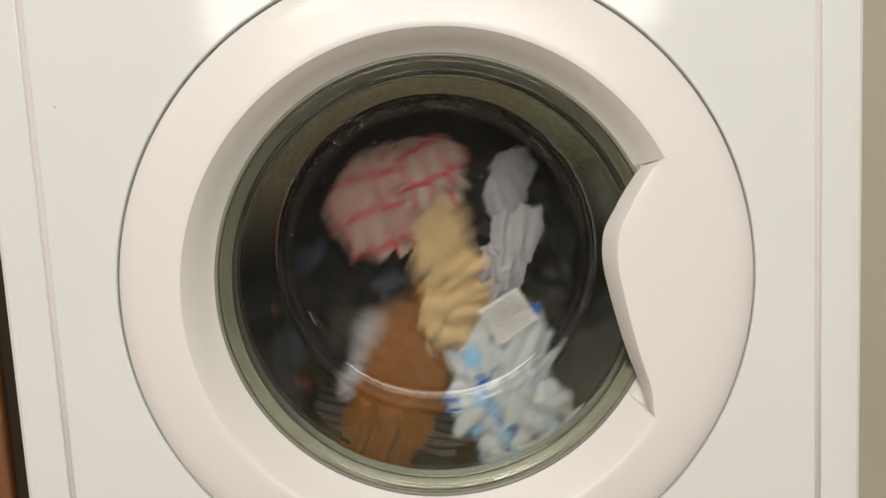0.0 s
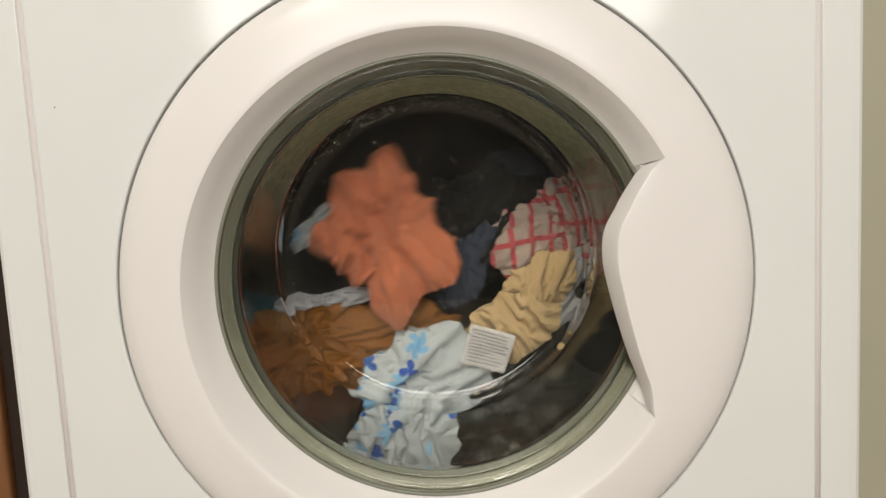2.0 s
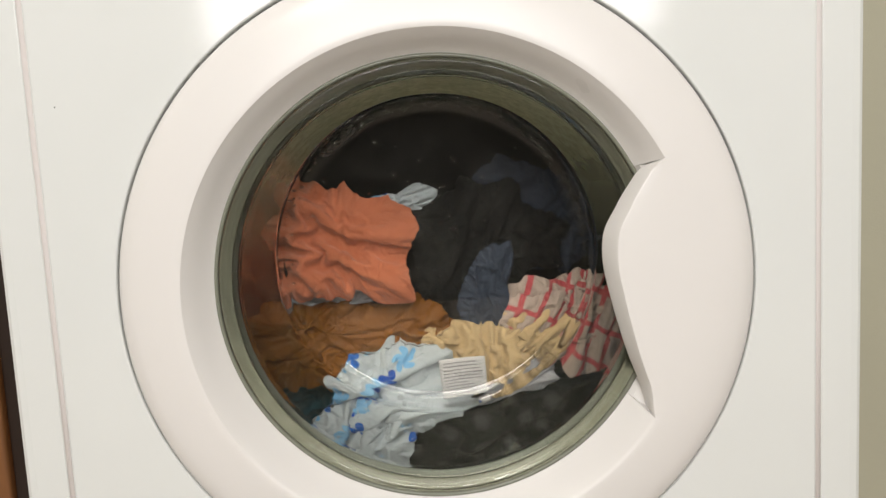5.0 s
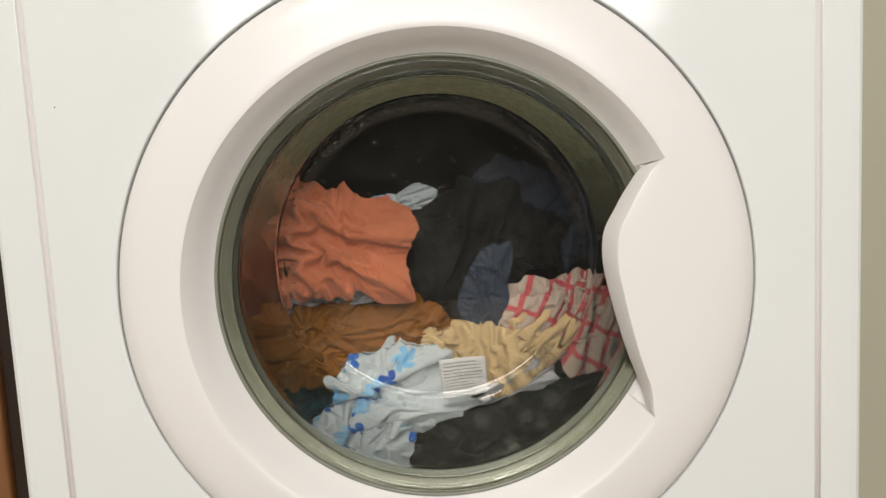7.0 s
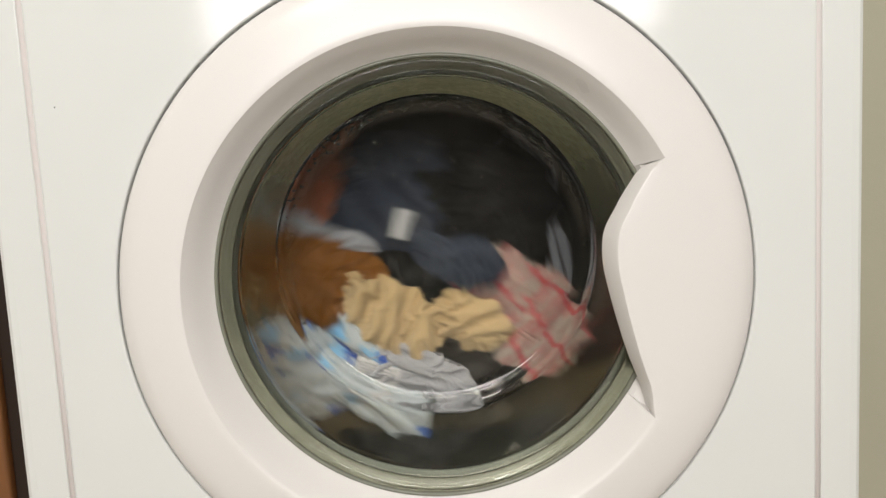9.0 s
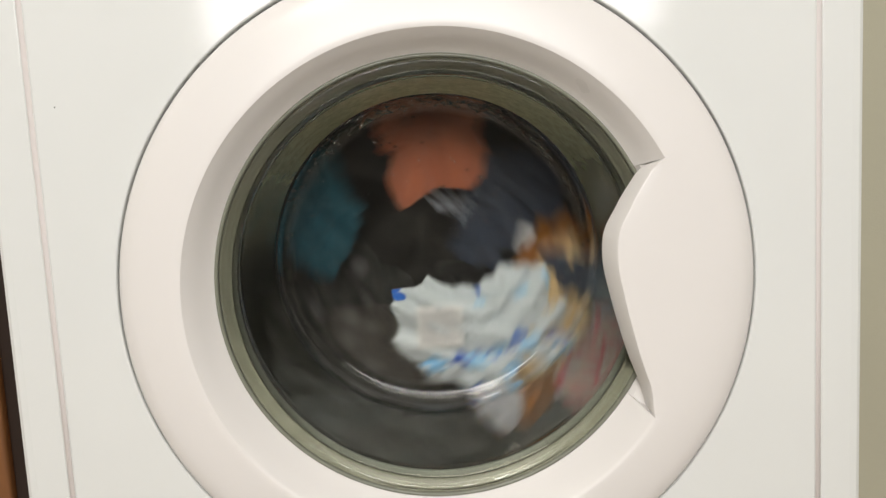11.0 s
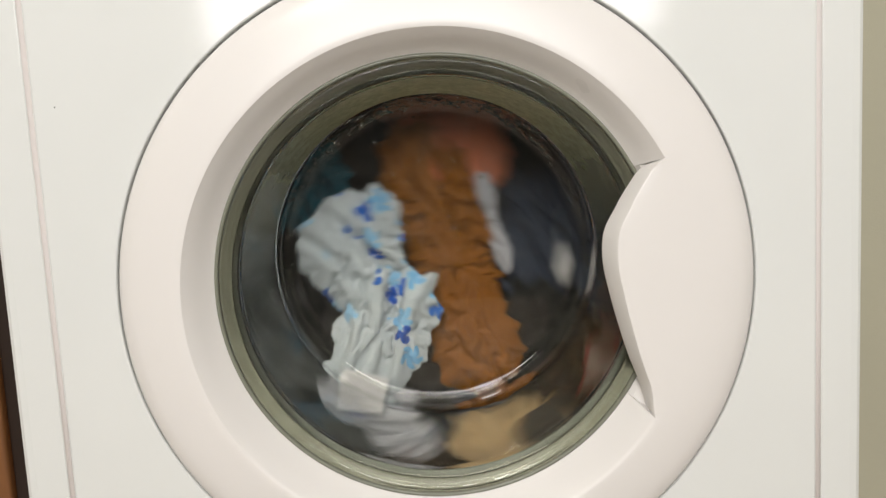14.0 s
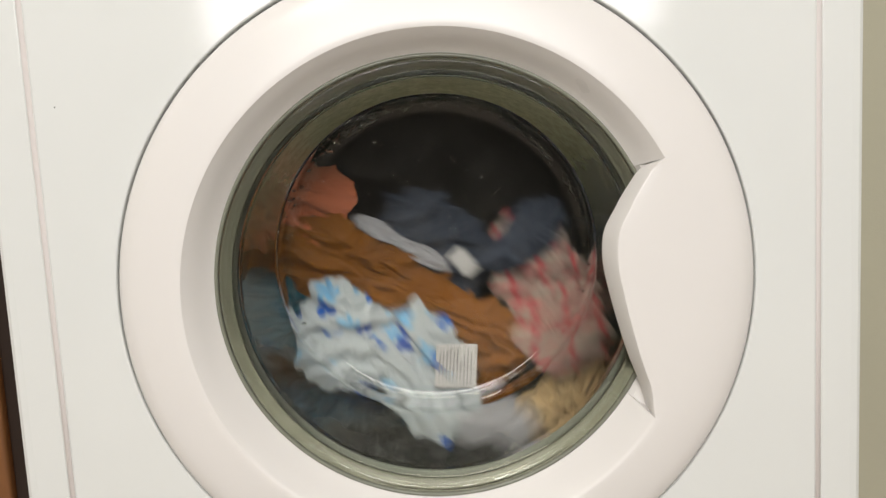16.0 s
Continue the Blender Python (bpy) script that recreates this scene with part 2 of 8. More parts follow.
def machine():
    m = tagged(new("washing_machine"), "white front-loading washing machine with round porthole door", "washing machine")
    n = 256
    angles = sorted({2 * math.pi * i / n for i in range(n)} | {math.atan2(z, x) % (2 * math.pi) for x in (-0.2646, 0.2646) for z in (-0.385, 0.27)})
    rings = []
    for r, y in ((0.166, 0.024), (0.2212, 0.024), (0.2212, 0.0012), (0.2216, 0.0003), (0.2224, 0.0)):
        rings.append([(r * math.cos(a), y, AXIS.z + r * math.sin(a)) for a in angles])
    for inset, y in ((0.0016, 0.0), (0.0004, 0.0006), (0.0, 0.0022), (0.0, 0.014)):
        ring = []
        for a in angles:
            x, z = rect_point(a, -0.2646 + inset, 0.2646 - inset, -0.385 + inset, 0.27 - inset)
            ring.append((x, y, AXIS.z + z))
        rings.append(ring)
    part("front_panel", rings_mesh(rings), WHITE, m, smooth=False)
    for s in (-1, 1):
        prof = [(0.2684, 0.016), (0.2684, 0.0016), (0.2688, 0.0009), (0.2694, 0.0006), (0.2900, 0.0008), (0.2950, 0.0014), (0.2978, 0.0030), (0.2988, 0.0060), (0.2988, 0.56), (0.28, 0.56), (0.28, 0.016)]
        bm = rings_mesh([[(s * x, y, z) for x, y in prof] for z in (0.02, 0.845)], True, True)
        part("side_panel", bm, WHITE, m, smooth=False)
        part("seam", box_mesh(s * 0.2665 - 0.0021, s * 0.2665 + 0.0021, 0.0014, 0.010, 0.09, 0.76), SEAM, m)
    part("top", box_mesh(-0.2975, 0.2975, 0.0, 0.57, 0.846, 0.866, 0.004), WHITE, m)
    part("control_panel", box_mesh(-0.266, 0.266, 0.001, 0.02, 0.752, 0.844, 0.003), WHITE, m)
    part("plinth", box_mesh(-0.28, 0.28, 0.012, 0.55, 0.0, 0.093, 0.003), WHITE, m)
    part("back_panel", box_mesh(-0.28, 0.28, 0.55, 0.56, 0.02, 0.84), WHITE, m)
    part("gasket", lathe([(0.1645, 0.026, 0), (0.1635, 0.034, 0), (0.170, 0.040, 0), (0.172, 0.055, 0), (0.163, 0.062, 0.0), (0.160, 0.070, 0), (0.166, 0.078, 0.0), (0.176, 0.086, 0), (0.184, 0.088, 0), (0.184, 0.024, 0), (0.1645, 0.0245, 0)]), RUBBER, m, "grey rubber door gasket")
    spot = bmesh.new()
    bmesh.ops.create_uvsphere(spot, u_segments=10, v_segments=6, radius=0.0005)
    s = part("speck", spot, DARK, m, "small dark speck on the enamel")
    s.location = (-0.2495, 0.0, 0.6155)


FACE_R, FACE_Y = 0.1722, -0.0145


def smooth_steps(x, table):
    """A smooth curve through a few control values."""
    for i in range(len(table) - 1):
        (x1, v1), (x2, v2) = table[i], table[i + 1]
        if x <= x2:
            x0, v0 = table[max(i - 1, 0)]
            x3, v3 = table[min(i + 2, len(table) - 1)]
            h, k = x2 - x1, (x - x1) / (x2 - x1)
            m1, m2 = (v2 - v0) / (x2 - x0) * h, (v3 - v1) / (x3 - x1) * h
            return (2 * k ** 3 - 3 * k * k + 1) * v1 + (k ** 3 - 2 * k * k + k) * m1 + (3 * k * k - 2 * k ** 3) * v2 + (k ** 3 - k * k) * m2
    return table[-1][1]


def handle_radius(deg):
    """How far the grip of the door reaches over the glass, by angle."""
    table = [(-34.2, 0.1722), (-33.5, 0.1690), (-29.4, 0.1566), (-24.7, 0.1435), (-19.1, 0.1325), (-10.8, 0.1219), (-1.3, 0.1152), (5.7, 0.1137), (12.5, 0.1163),
             (16.7, 0.1213), (20.0, 0.1294), (23.3, 0.1391), (26.4, 0.1525), (27.1, 0.1580), (27.8, 0.1722)]
    if deg <= table[0][0] or deg >= table[-1][0]:
        return FACE_R
    return smooth_steps(deg, table)


def door():
    d = tagged(new("porthole_door"), "round white door with clear glass bowl on the washing machine", "door")
    angles = [i * 0.75 for i in range(-240, 240)] + [x for k in range(14) for x in (-34.4 + k * 0.1, 26.7 + k * 0.1)]
    angles = sorted(set(round(a, 3) for a in angles))
    cols = []
    for a in angles:
        rw = handle_radius(a)
        grip = rw < FACE_R - 0.0006
        rf = rw + 0.0062 * min(1.0, (FACE_R - rw) / 0.02) if grip else rw
        prof = [(0.2150, 0.010), (0.2186, 0.009), (0.2192, 0.004), (0.2189, 0.000), (0.2176, -0.0038), (0.2140, -0.0070), (0.206, -0.0100), (0.195, -0.0122), (0.185, -0.0136)]
        k = 0.0032
        prof += [(0.5 * (0.185 + rf), FACE_Y + 0.0002), (rf + k, FACE_Y), (rf + 0.4 * k, FACE_Y + 0.0004), (rf, FACE_Y + 0.0018)]
        if grip:
            q = rf - rw
            prof += [(rf - 0.25 * q, FACE_Y + 0.005), (rf - 0.8 * q, FACE_Y + 0.010), (rf - q, FACE_Y + 0.0140), (rf - q + 0.003, FACE_Y + 0.0145), (0.1600, FACE_Y + 0.0170), (0.1568, 0.0078)]
        else:
            prof += [(rf - 0.0032, FACE_Y + 0.0050), (rf - 0.0070, FACE_Y + 0.0102), (rf - 0.0110, FACE_Y + 0.0155), (rf - 0.0142, FACE_Y + 0.0192), (rf - 0.0154, FACE_Y + 0.0206), (0.1567, 0.0078)]
        cols.append([(r * math.cos(radians(a)), y, AXIS.z + r * math.sin(radians(a)) + (0.0035 * min(1.0, (y - FACE_Y) / 0.020) if i > 11 else 0)) for i, (r, y) in enumerate(prof)])
    rows = [[c[i] for c in cols] for i in range(len(cols[0]))]
    ring = part("bezel", rings_mesh(rows), PLASTIC, d, "moulded white plastic ring with a grip")
    ring.data.set_sharp_from_angle(angle=radians(32))
    up = 0.0035
    part("glass_seal", lathe([(0.1574, 0.0068, up), (0.1562, 0.0050, up), (0.1546, 0.0048, up), (0.1540, 0.0062, up), (0.1544, 0.0100, up), (0.1574, 0.0100, up), (0.1574, 0.0068, up)]), TRIM, d)
    lip = [(0.1538, 0.0110, up), (0.1536, 0.0063, up), (0.1524, 0.0051, up), (0.1500, 0.0051, up), (0.1484, 0.0065, up), (0.1474, 0.0095, up)]
    side = [(0.1468 - 0.0133 * (k / 8) ** 1.3, 0.0135 + 0.0775 * k / 8, 0.0035 + 0.0098 * k / 8) for k in range(9)]
    end = [(0.1320, 0.0955, 0.0135), (0.1300, 0.0990, 0.0137), (0.1270, 0.1018, 0.0137), (0.1235, 0.1034, 0.0137), (0.1200, 0.1041, 0.0137), (0.1160, 0.1044, 0.0137), (0.10, 0.1045, 0.0137), (0.07, 0.1046, 0.0137), (0.03, 0.10465, 0.0137), (0.0008, 0.1047, 0.0137)]
    back = [(0.1486, 0.0140, up), (0.1537, 0.0140, up)]
    t = 0.0042
    inner = [(max(r - t, 0.0008), y - t, z) for r, y, z in reversed(end)] + [(r - t, y, z) for r, y, z in reversed(side)]
    # the wall of the bowl is solid glass, closed at its rim and its end
    bowl = lathe_closed(inner + lip[::-1] + back[::-1] + side + end)
    g = part("glass_bowl", bowl, GLASS, d, "clear glass bowl beaded with water")
    g.visible_shadow = False
    # painted haze, standing in for reflections in the bowl's side wall
    veil = part("painted_haze", lathe([(r - t - 0.0007, y, z) for r, y, z in side[:8]]), HAZE, d, "patchy olive haze painted on the bowl, denser towards its top")
    veil.visible_shadow = False
    # hinge block of the bowl ring, dark retaining ring behind the glass
    part("retaining_ring", lathe([(0.1640, 0.0155, up), (0.1510, 0.0155, up), (0.1510, 0.0195, up), (0.1640, 0.0195, up), (0.1640, 0.0155, up)]), TRIM, d)


def drum():
    d = tagged(new("washing_drum"), "steel washing drum with three lifters, coloured dark for its unlit inside", "drum")
    d.location = AXIS
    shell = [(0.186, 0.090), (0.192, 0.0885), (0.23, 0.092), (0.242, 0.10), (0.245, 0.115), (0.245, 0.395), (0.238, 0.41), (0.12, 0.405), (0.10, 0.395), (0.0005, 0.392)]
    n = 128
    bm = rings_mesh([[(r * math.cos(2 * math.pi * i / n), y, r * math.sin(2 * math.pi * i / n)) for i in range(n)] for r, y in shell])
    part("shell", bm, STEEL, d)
    for k in range(3):
        a = radians(120 * k + 20)
        bm = box_mesh(-0.03, 0.03, 0.13, 0.39, -0.245, -0.185, 0.012)
        lift = part("lifter", bm, DARK, d, "dark moulded lifter")
        lift.rotation_euler = (0, a, 0)
    # rows of small perforations round the shell, a shallow dimple each
    holes = bmesh.new()
    for i in range(72):
        for j in range(12):
            a = 2 * math.pi * (i + 0.5 * (j % 2)) / 72
            c = Vector((0.2445 * math.cos(a), 0.135 + j * 0.021, 0.2445 * math.sin(a)))
            u, v = Vector((-math.sin(a), 0, math.cos(a))), Vector((0, 1, 0))
            holes.faces.new([holes.verts.new(c + 0.0022 * (u * math.cos(b) + v * math.sin(b))) for b in (0, 1.05, 2.09, 3.14, 4.19, 5.24)])
    tagged(part("perforations", holes, DARK, d), kind="stuff")
    return d


# ---- laundry ----
def relaxed(p, flat, base, hold, bend, far, rounds, front):
    """Lets a sheet that is too large for its outline settle into folds. p: places, flat: the cloth's own unstrained plan,
    base: the form that it lies over, hold: how strongly each point keeps to the outline."""
    pairs = []
    for di, dj, stiff in ((1, 0, 0.9), (0, 1, 0.9), (1, 1, 0.45), (1, -1, 0.45), (2, 0, bend), (0, 2, bend), (4, 0, bend * far), (0, 4, bend * far)):
        n = p.shape[0]
        js = (slice(0, n - dj), slice(dj, n)) if dj >= 0 else (slice(-dj, n), slice(0, n + dj))
        for start in range(2):
            if di:
                a0 = np.array([i for i in range(n - di) if (i // di) % 2 == start])
                a, b = np.ix_(a0, np.arange(n)[js[0]]), np.ix_(a0 + di, np.arange(n)[js[1]])
            else:
                b0 = np.array([j for j in range(n - dj) if (j // dj) % 2 == start])
                a, b = np.ix_(np.arange(n), b0), np.ix_(np.arange(n), b0 + dj)
            rest = np.linalg.norm(flat[a] - flat[b], axis=-1)
            pairs.append((a, b, rest, stiff))
    for k in range(rounds):
        for a, b, rest, stiff in pairs:
            d = p[b] - p[a]
            length = np.sqrt((d * d).sum(-1)) + 1e-9
            d *= (0.5 * stiff * (1 - rest / length))[..., None]
            p[a] += d
            p[b] -= d
        p[..., 0] += hold * (base[..., 0] - p[..., 0])
        p[..., 2] += hold * (base[..., 2] - p[..., 2])
        p[..., 1] += 0.005 * (base[..., 1] - p[..., 1])
        np.clip(p[..., 1], -front, 0.014, out=p[..., 1])
    return p


def finer(a):
    """Twice as many points each way, on a smooth curve through the old ones."""
    for axis in (0, 1):
        a = np.moveaxis(a, axis, 0)
        n = len(a)
        out = np.empty((2 * n - 1,) + a.shape[1:])
        out[::2] = a
        mid = 0.5 * (a[1:] + a[:-1])
        mid[1:-1] = (9 * (a[1:-2] + a[2:-1]) - (a[:-3] + a[3:])) / 16
        out[1::2] = mid
        a = np.moveaxis(out, 0, axis)
    return a


def lump(name, radii, thick, seed, material, parent, folds=1.0, along=0.0, fine=1.0, label="", flat=0.35):
    """A crumpled piece of cloth: a sheet larger than its outline, settled into folds, closed behind.
    radii: half-widths in metres at equal steps of angle; along: the folds' direction in degrees."""
    rnd = np.random.RandomState(seed)
    py = random.Random(seed)
    off = Vector((py.uniform(-40, 40), py.uniform(-40, 40), py.uniform(-40, 40)))
    k = len(radii)
    mean = sum(radii) / k
    ca, sa = math.cos(radians(along)), math.sin(radians(along))

    def hem(a):
        f = (a / (2 * math.pi)) % 1.0 * k
        i = int(f)
        w = f - i
        p0, p1, p2, p3 = (radii[(i + j) % k] for j in (-1, 0, 1, 2))
        r = 0.5 * (2 * p1 + (p2 - p0) * w + (2 * p0 - 5 * p1 + 4 * p2 - p3) * w * w + (3 * p1 - p0 - 3 * p2 + p3) * w ** 3)
        q = Vector((math.cos(a), math.sin(a), 0.0))
        r *= 1 + 0.13 * noise.noise(q * 2.3 + off) + 0.05 * noise.noise(q * 6 + off)
        r *= 1 + 0.16 * max(0.0, 1 - 4.5 * abs(noise.noise(q * 1.4 - off)))  # pulled-out corners
        return r + 0.0015 * noise.noise(q * 14 + off)

    table = np.array([hem(2 * math.pi * i / 720) for i in range(721)])

    def outline(n):
        u, v = np.meshgrid(np.linspace(-1, 1, n), np.linspace(-1, 1, n), indexing="ij")
        x, z = u * np.sqrt(1 - v * v / 2), v * np.sqrt(1 - u * u / 2)
        rho, a = np.hypot(x, z), np.arctan2(z, x) % (2 * math.pi)
        r = np.interp(a, np.linspace(0, 2 * math.pi, 721), table) * rho
        return r * np.cos(a), r * np.sin(a), rho, np.interp(a, np.linspace(0, 2 * math.pi, 721), table)

    def plan(x, z, edge):
        """The cloth's own plan: wider than the outline, most of all across the folds."""
        along_it, across = 0.08 + 0.08 * fine, 0.28 + 0.36 * folds
        k2 = 1 - 0.55 * np.clip(np.hypot(x, z) / edge, 0, 1) ** 2  # less to spare towards the hem
        # some stretches lie smooth, others are gathered
        wave = np.sin(x / mean * 2.1 + off.x) + np.sin(z / mean * 2.3 + off.y) + np.sin((x + z) / mean * 1.3 + off.z)
        drift = 0.05 * mean * np.sin(x / mean * 1.7 + off.z), 0.05 * mean * np.sin(z / mean * 1.9 + off.x)
        gather = 1 + 0.05 * wave
        s, c = (x * ca + z * sa) * (1 + along_it * k2) * gather + drift[0], (-x * sa + z * ca) * (1 + across * k2) * gather + drift[1]
        return np.stack((s * ca - c * sa, s * sa + c * ca), -1)

    n, p = 19, None
    front = 0.85 * thick + 0.002  # the flat end of the bowl, against which the cloth is pressed
    for level in range(3):
        x, z, rho, edge = outline(n)
        y = -0.85 * thick * np.sqrt(np.maximum(0, 1 - rho ** 3))
        base = np.stack((x, y, z), -1)
        if p is None:
            p = base.copy()
            p[..., 1] += rnd.normal(0, 0.004, (n, n)) * min(1.0, mean / 0.04)
            p[..., 0] += rnd.normal(0, 0.03 * mean, (n, n))
            p[..., 2] += rnd.normal(0, 0.03 * mean, (n, n))
        else:
            p = finer(p)
            p[..., 1] += rnd.normal(0, 0.0003, (n, n))
        hold = 0.012 + (0.05, 0.04, 0.03)[level] * (rho > 0.985)
        p = relaxed(p, plan(x, z, edge), base, hold, 0.05, (0.0, 0.2, 0.3)[level], (300, 90, 50)[level], front)
        if level < 2:
            n = 2 * n - 1
    p[..., 1] -= 0.35 * thick
    # the outline's own plan carries the weave and the print
    own = plan(x, z, edge)
    back = np.stack((x * 0.94, np.maximum(0.004 + thick * flat * np.sqrt(np.maximum(0, 1 - rho ** 2)), p[..., 1] + 0.003), z * 0.94), -1)
    verts = np.concatenate((p.reshape(-1, 3), back.reshape(-1, 3)))
    idx = np.arange(n * n).reshape(n, n)
    quads = np.stack((idx[:-1, :-1], idx[1:, :-1], idx[1:, 1:], idx[:-1, 1:]), -1).reshape(-1, 4)
    rim = np.concatenate((idx[0, :-1], idx[:-1, -1], idx[-1, :0:-1], idx[:0:-1, 0]))
    nxt = np.roll(rim, -1)
    wall = np.stack((rim, nxt, nxt + n * n, rim + n * n), -1)
    me = bpy.data.meshes.new(name)
    me.from_pydata(verts.tolist(), [], np.concatenate((quads[:, ::-1], quads + n * n, wall)).tolist())
    tied = me.attributes.new("weave", "FLOAT_VECTOR", "POINT")
    flat_plan = np.concatenate((own.reshape(-1, 2), own.reshape(-1, 2)))
    tied.data.foreach_set("vector", np.column_stack((flat_plan, np.zeros(len(flat_plan)))).astype(np.float32).ravel() + np.float32(0))
    me.materials.append(material)
    for f in me.polygons:
        f.use_smooth = True
    ob = new(name, me)
    ob.parent = parent
    if label:
        tagged(ob, label)
    return ob


def care_label(parent):
    """A small woven label, gently curled, with rows of bars where its writing cannot be read."""
    w, h, n = 0.040, 0.036, 14

    def at_uv(u, v, lift):
        return ((u - 0.5) * w, -lift + 0.0035 * math.sin(2.2 * u + 1.1 * v) + 0.0012 * math.sin(6 * v), (v - 0.5) * h)

    def sheet(u0, u1, v0, v1, lift, nu, nv):
        bm = bmesh.new()
        grid = [[[bm.verts.new(at_uv(u0 + (u1 - u0) * i / nu, v0 + (v1 - v0) * j / nv, lift + d)) for i in range(nu + 1)] for j in range(nv + 1)] for d in (0.0, -0.0006)]
        for g in grid:
            for j in range(nv):
                for i in range(nu):
                    bm.faces.new((g[j][i], g[j][i + 1], g[j + 1][i + 1], g[j + 1][i]))
        f, b = grid
        for j in range(nv):
            for i in (0, nu):
                bm.faces.new((f[j][i], f[j + 1][i], b[j + 1][i], b[j][i]))
        for i in range(nu):
            for j in (0, nv):
                bm.faces.new((f[j][i], f[j][i + 1], b[j][i + 1], b[j][i]))
        return bm

    lab = part("care_label", sheet(0, 1, 0, 1, 0.0, n, n), LABEL, parent, "white care label with grey printed lines")
    rnd = random.Random(5)
    for j in range(10):
        v = 0.90 - j * 0.085
        part("print_bar", sheet(0.08, rnd.uniform(0.6, 0.93), v - 0.012, v + 0.012, 0.0008, 8, 1), INK, lab)
    return lab


def garment(name, label):
    return tagged(new(name), label, "clothing", "laundry in the drum")


def laundry():
    g = {}
    t = garment("printed_shirt", "white shirt with blue floral print, wet and crumpled in the drum")
    g["wa"] = t
    lump("body", (0.062, 0.055, 0.044, 0.040, 0.042, 0.053, 0.062, 0.055, 0.044, 0.037, 0.042, 0.053), 0.017, 11, PRINT, t, 1.35, 20, 1.7)
    g["wb"] = lump("tail", (0.051, 0.054, 0.049, 0.043, 0.043, 0.049, 0.054, 0.052, 0.047, 0.049, 0.051, 0.047), 0.018, 12, PRINT, t, 1.35, 60, 1.7)
    g["wm"] = lump("middle", (0.030, 0.048, 0.064, 0.056, 0.038, 0.030, 0.030, 0.046, 0.064, 0.056, 0.038, 0.030), 0.016, 14, PRINT, t, 1.35, 54, 1.7)
    g["lb"] = care_label(t)
    g["ws"] = lump("sleeve", (0.036, 0.022, 0.012, 0.009, 0.013, 0.022, 0.032, 0.020, 0.011, 0.009, 0.012, 0.022), 0.006, 13, PRINT, t, 0.8, 0)

    t = garment("caramel_blouse", "caramel brown satin blouse, wet and twisted in the drum")
    g["ba"] = t
    lump("body", (0.069, 0.062, 0.045, 0.037, 0.040, 0.054, 0.067, 0.058, 0.045, 0.038, 0.043, 0.056), 0.018, 21, BROWN, t, 0.7, 10, 0.5)
    g["bb"] = lump("tail", (0.070, 0.060, 0.046, 0.040, 0.044, 0.056, 0.068, 0.060, 0.048, 0.042, 0.046, 0.058), 0.018, 22, BROWN, t, 1.0, 15, 0.8)

    lace = lump("lace_trim", (0.044, 0.013, 0.006, 0.0045, 0.006, 0.012, 0.042, 0.012, 0.006, 0.0045, 0.006, 0.013), 0.003, 24, PALE, g["bb"], 0.6, 5, 1.5, "white lace edging")
    lace.location = (0.034, -0.016, 0.046)
    g["bm"] = lump("middle", (0.072, 0.062, 0.042, 0.036, 0.042, 0.060, 0.070, 0.060, 0.042, 0.036, 0.040, 0.060), 0.018, 23, BROWN, t, 0.9, 8, 0.8)

    t = garment("cream_top", "cream yellow crinkled top bunched in the drum")
    g["ca"] = t
    lump("body", (0.045, 0.040, 0.031, 0.029, 0.034, 0.045, 0.049, 0.038, 0.029, 0.027, 0.031, 0.040), 0.015, 31, CREAM, t, 1.35, 100, 1.8)
    g["cb"] = lump("sleeve", (0.036, 0.034, 0.027, 0.025, 0.027, 0.034, 0.038, 0.031, 0.025, 0.022, 0.027, 0.034), 0.015, 32, CREAM, t, 1.35, 30, 1.8)
    tip = lump("hem", (0.012, 0.010, 0.011, 0.012, 0.010, 0.011, 0.012, 0.010), 0.006, 33, CREAM, t, 0.4, 0)
    tip.location = (-0.046, 0.002, 0.016)

    t = garment("salmon_shirt", "salmon pink jersey shirt crumpled in the drum")
    g["sa"] = t
    lump("body", (0.059, 0.066, 0.067, 0.053, 0.044, 0.046, 0.048, 0.053, 0.070, 0.078, 0.070, 0.076, 0.064, 0.058, 0.058, 0.062, 0.050, 0.047, 0.042, 0.042, 0.066, 0.078, 0.060, 0.054), 0.020, 41, SALMON, t, 0.85, 150, 2.6)

    t = garment("black_trousers", "black jersey trousers folded over in the drum")
    g["bk"] = t
    lump("leg", (0.072, 0.076, 0.056, 0.050, 0.056, 0.058, 0.056, 0.058, 0.062, 0.060, 0.062, 0.061, 0.063, 0.067, 0.075, 0.088, 0.086, 0.061, 0.044, 0.038, 0.040, 0.046, 0.052, 0.064), 0.018, 51, BLACK, t, 0.9, 60)

    t = garment("denim_jeans", "dark blue denim jeans with a white tag, curled in the drum")
    g["na"] = t
    lump("leg", (0.053, 0.049, 0.046, 0.046, 0.060, 0.076, 0.066, 0.060, 0.060, 0.050, 0.055, 0.060), 0.018, 61, NAVY, t, 0.8, 40)
    flap = lump("hem", (0.022, 0.026, 0.050, 0.040, 0.022, 0.020, 0.022, 0.027, 0.034, 0.034, 0.030, 0.024), 0.010, 62, NAVY, t, 0.5, 80)
    flap.location = (-0.066, -0.052, -0.066)
    tag = box_mesh(-0.014, 0.014, -0.0012, 0.0, -0.008, 0.008, 0.0005)
    tag = part("tag", tag, LABEL, t, "small white sewn tag")
    tag.location, tag.rotation_euler = (-0.034, -0.0250, -0.012), (0, radians(-165), 0)

    t = garment("checked_towel", "white cotton tea towel with red check, crumpled in the drum")
    g["ta"] = t
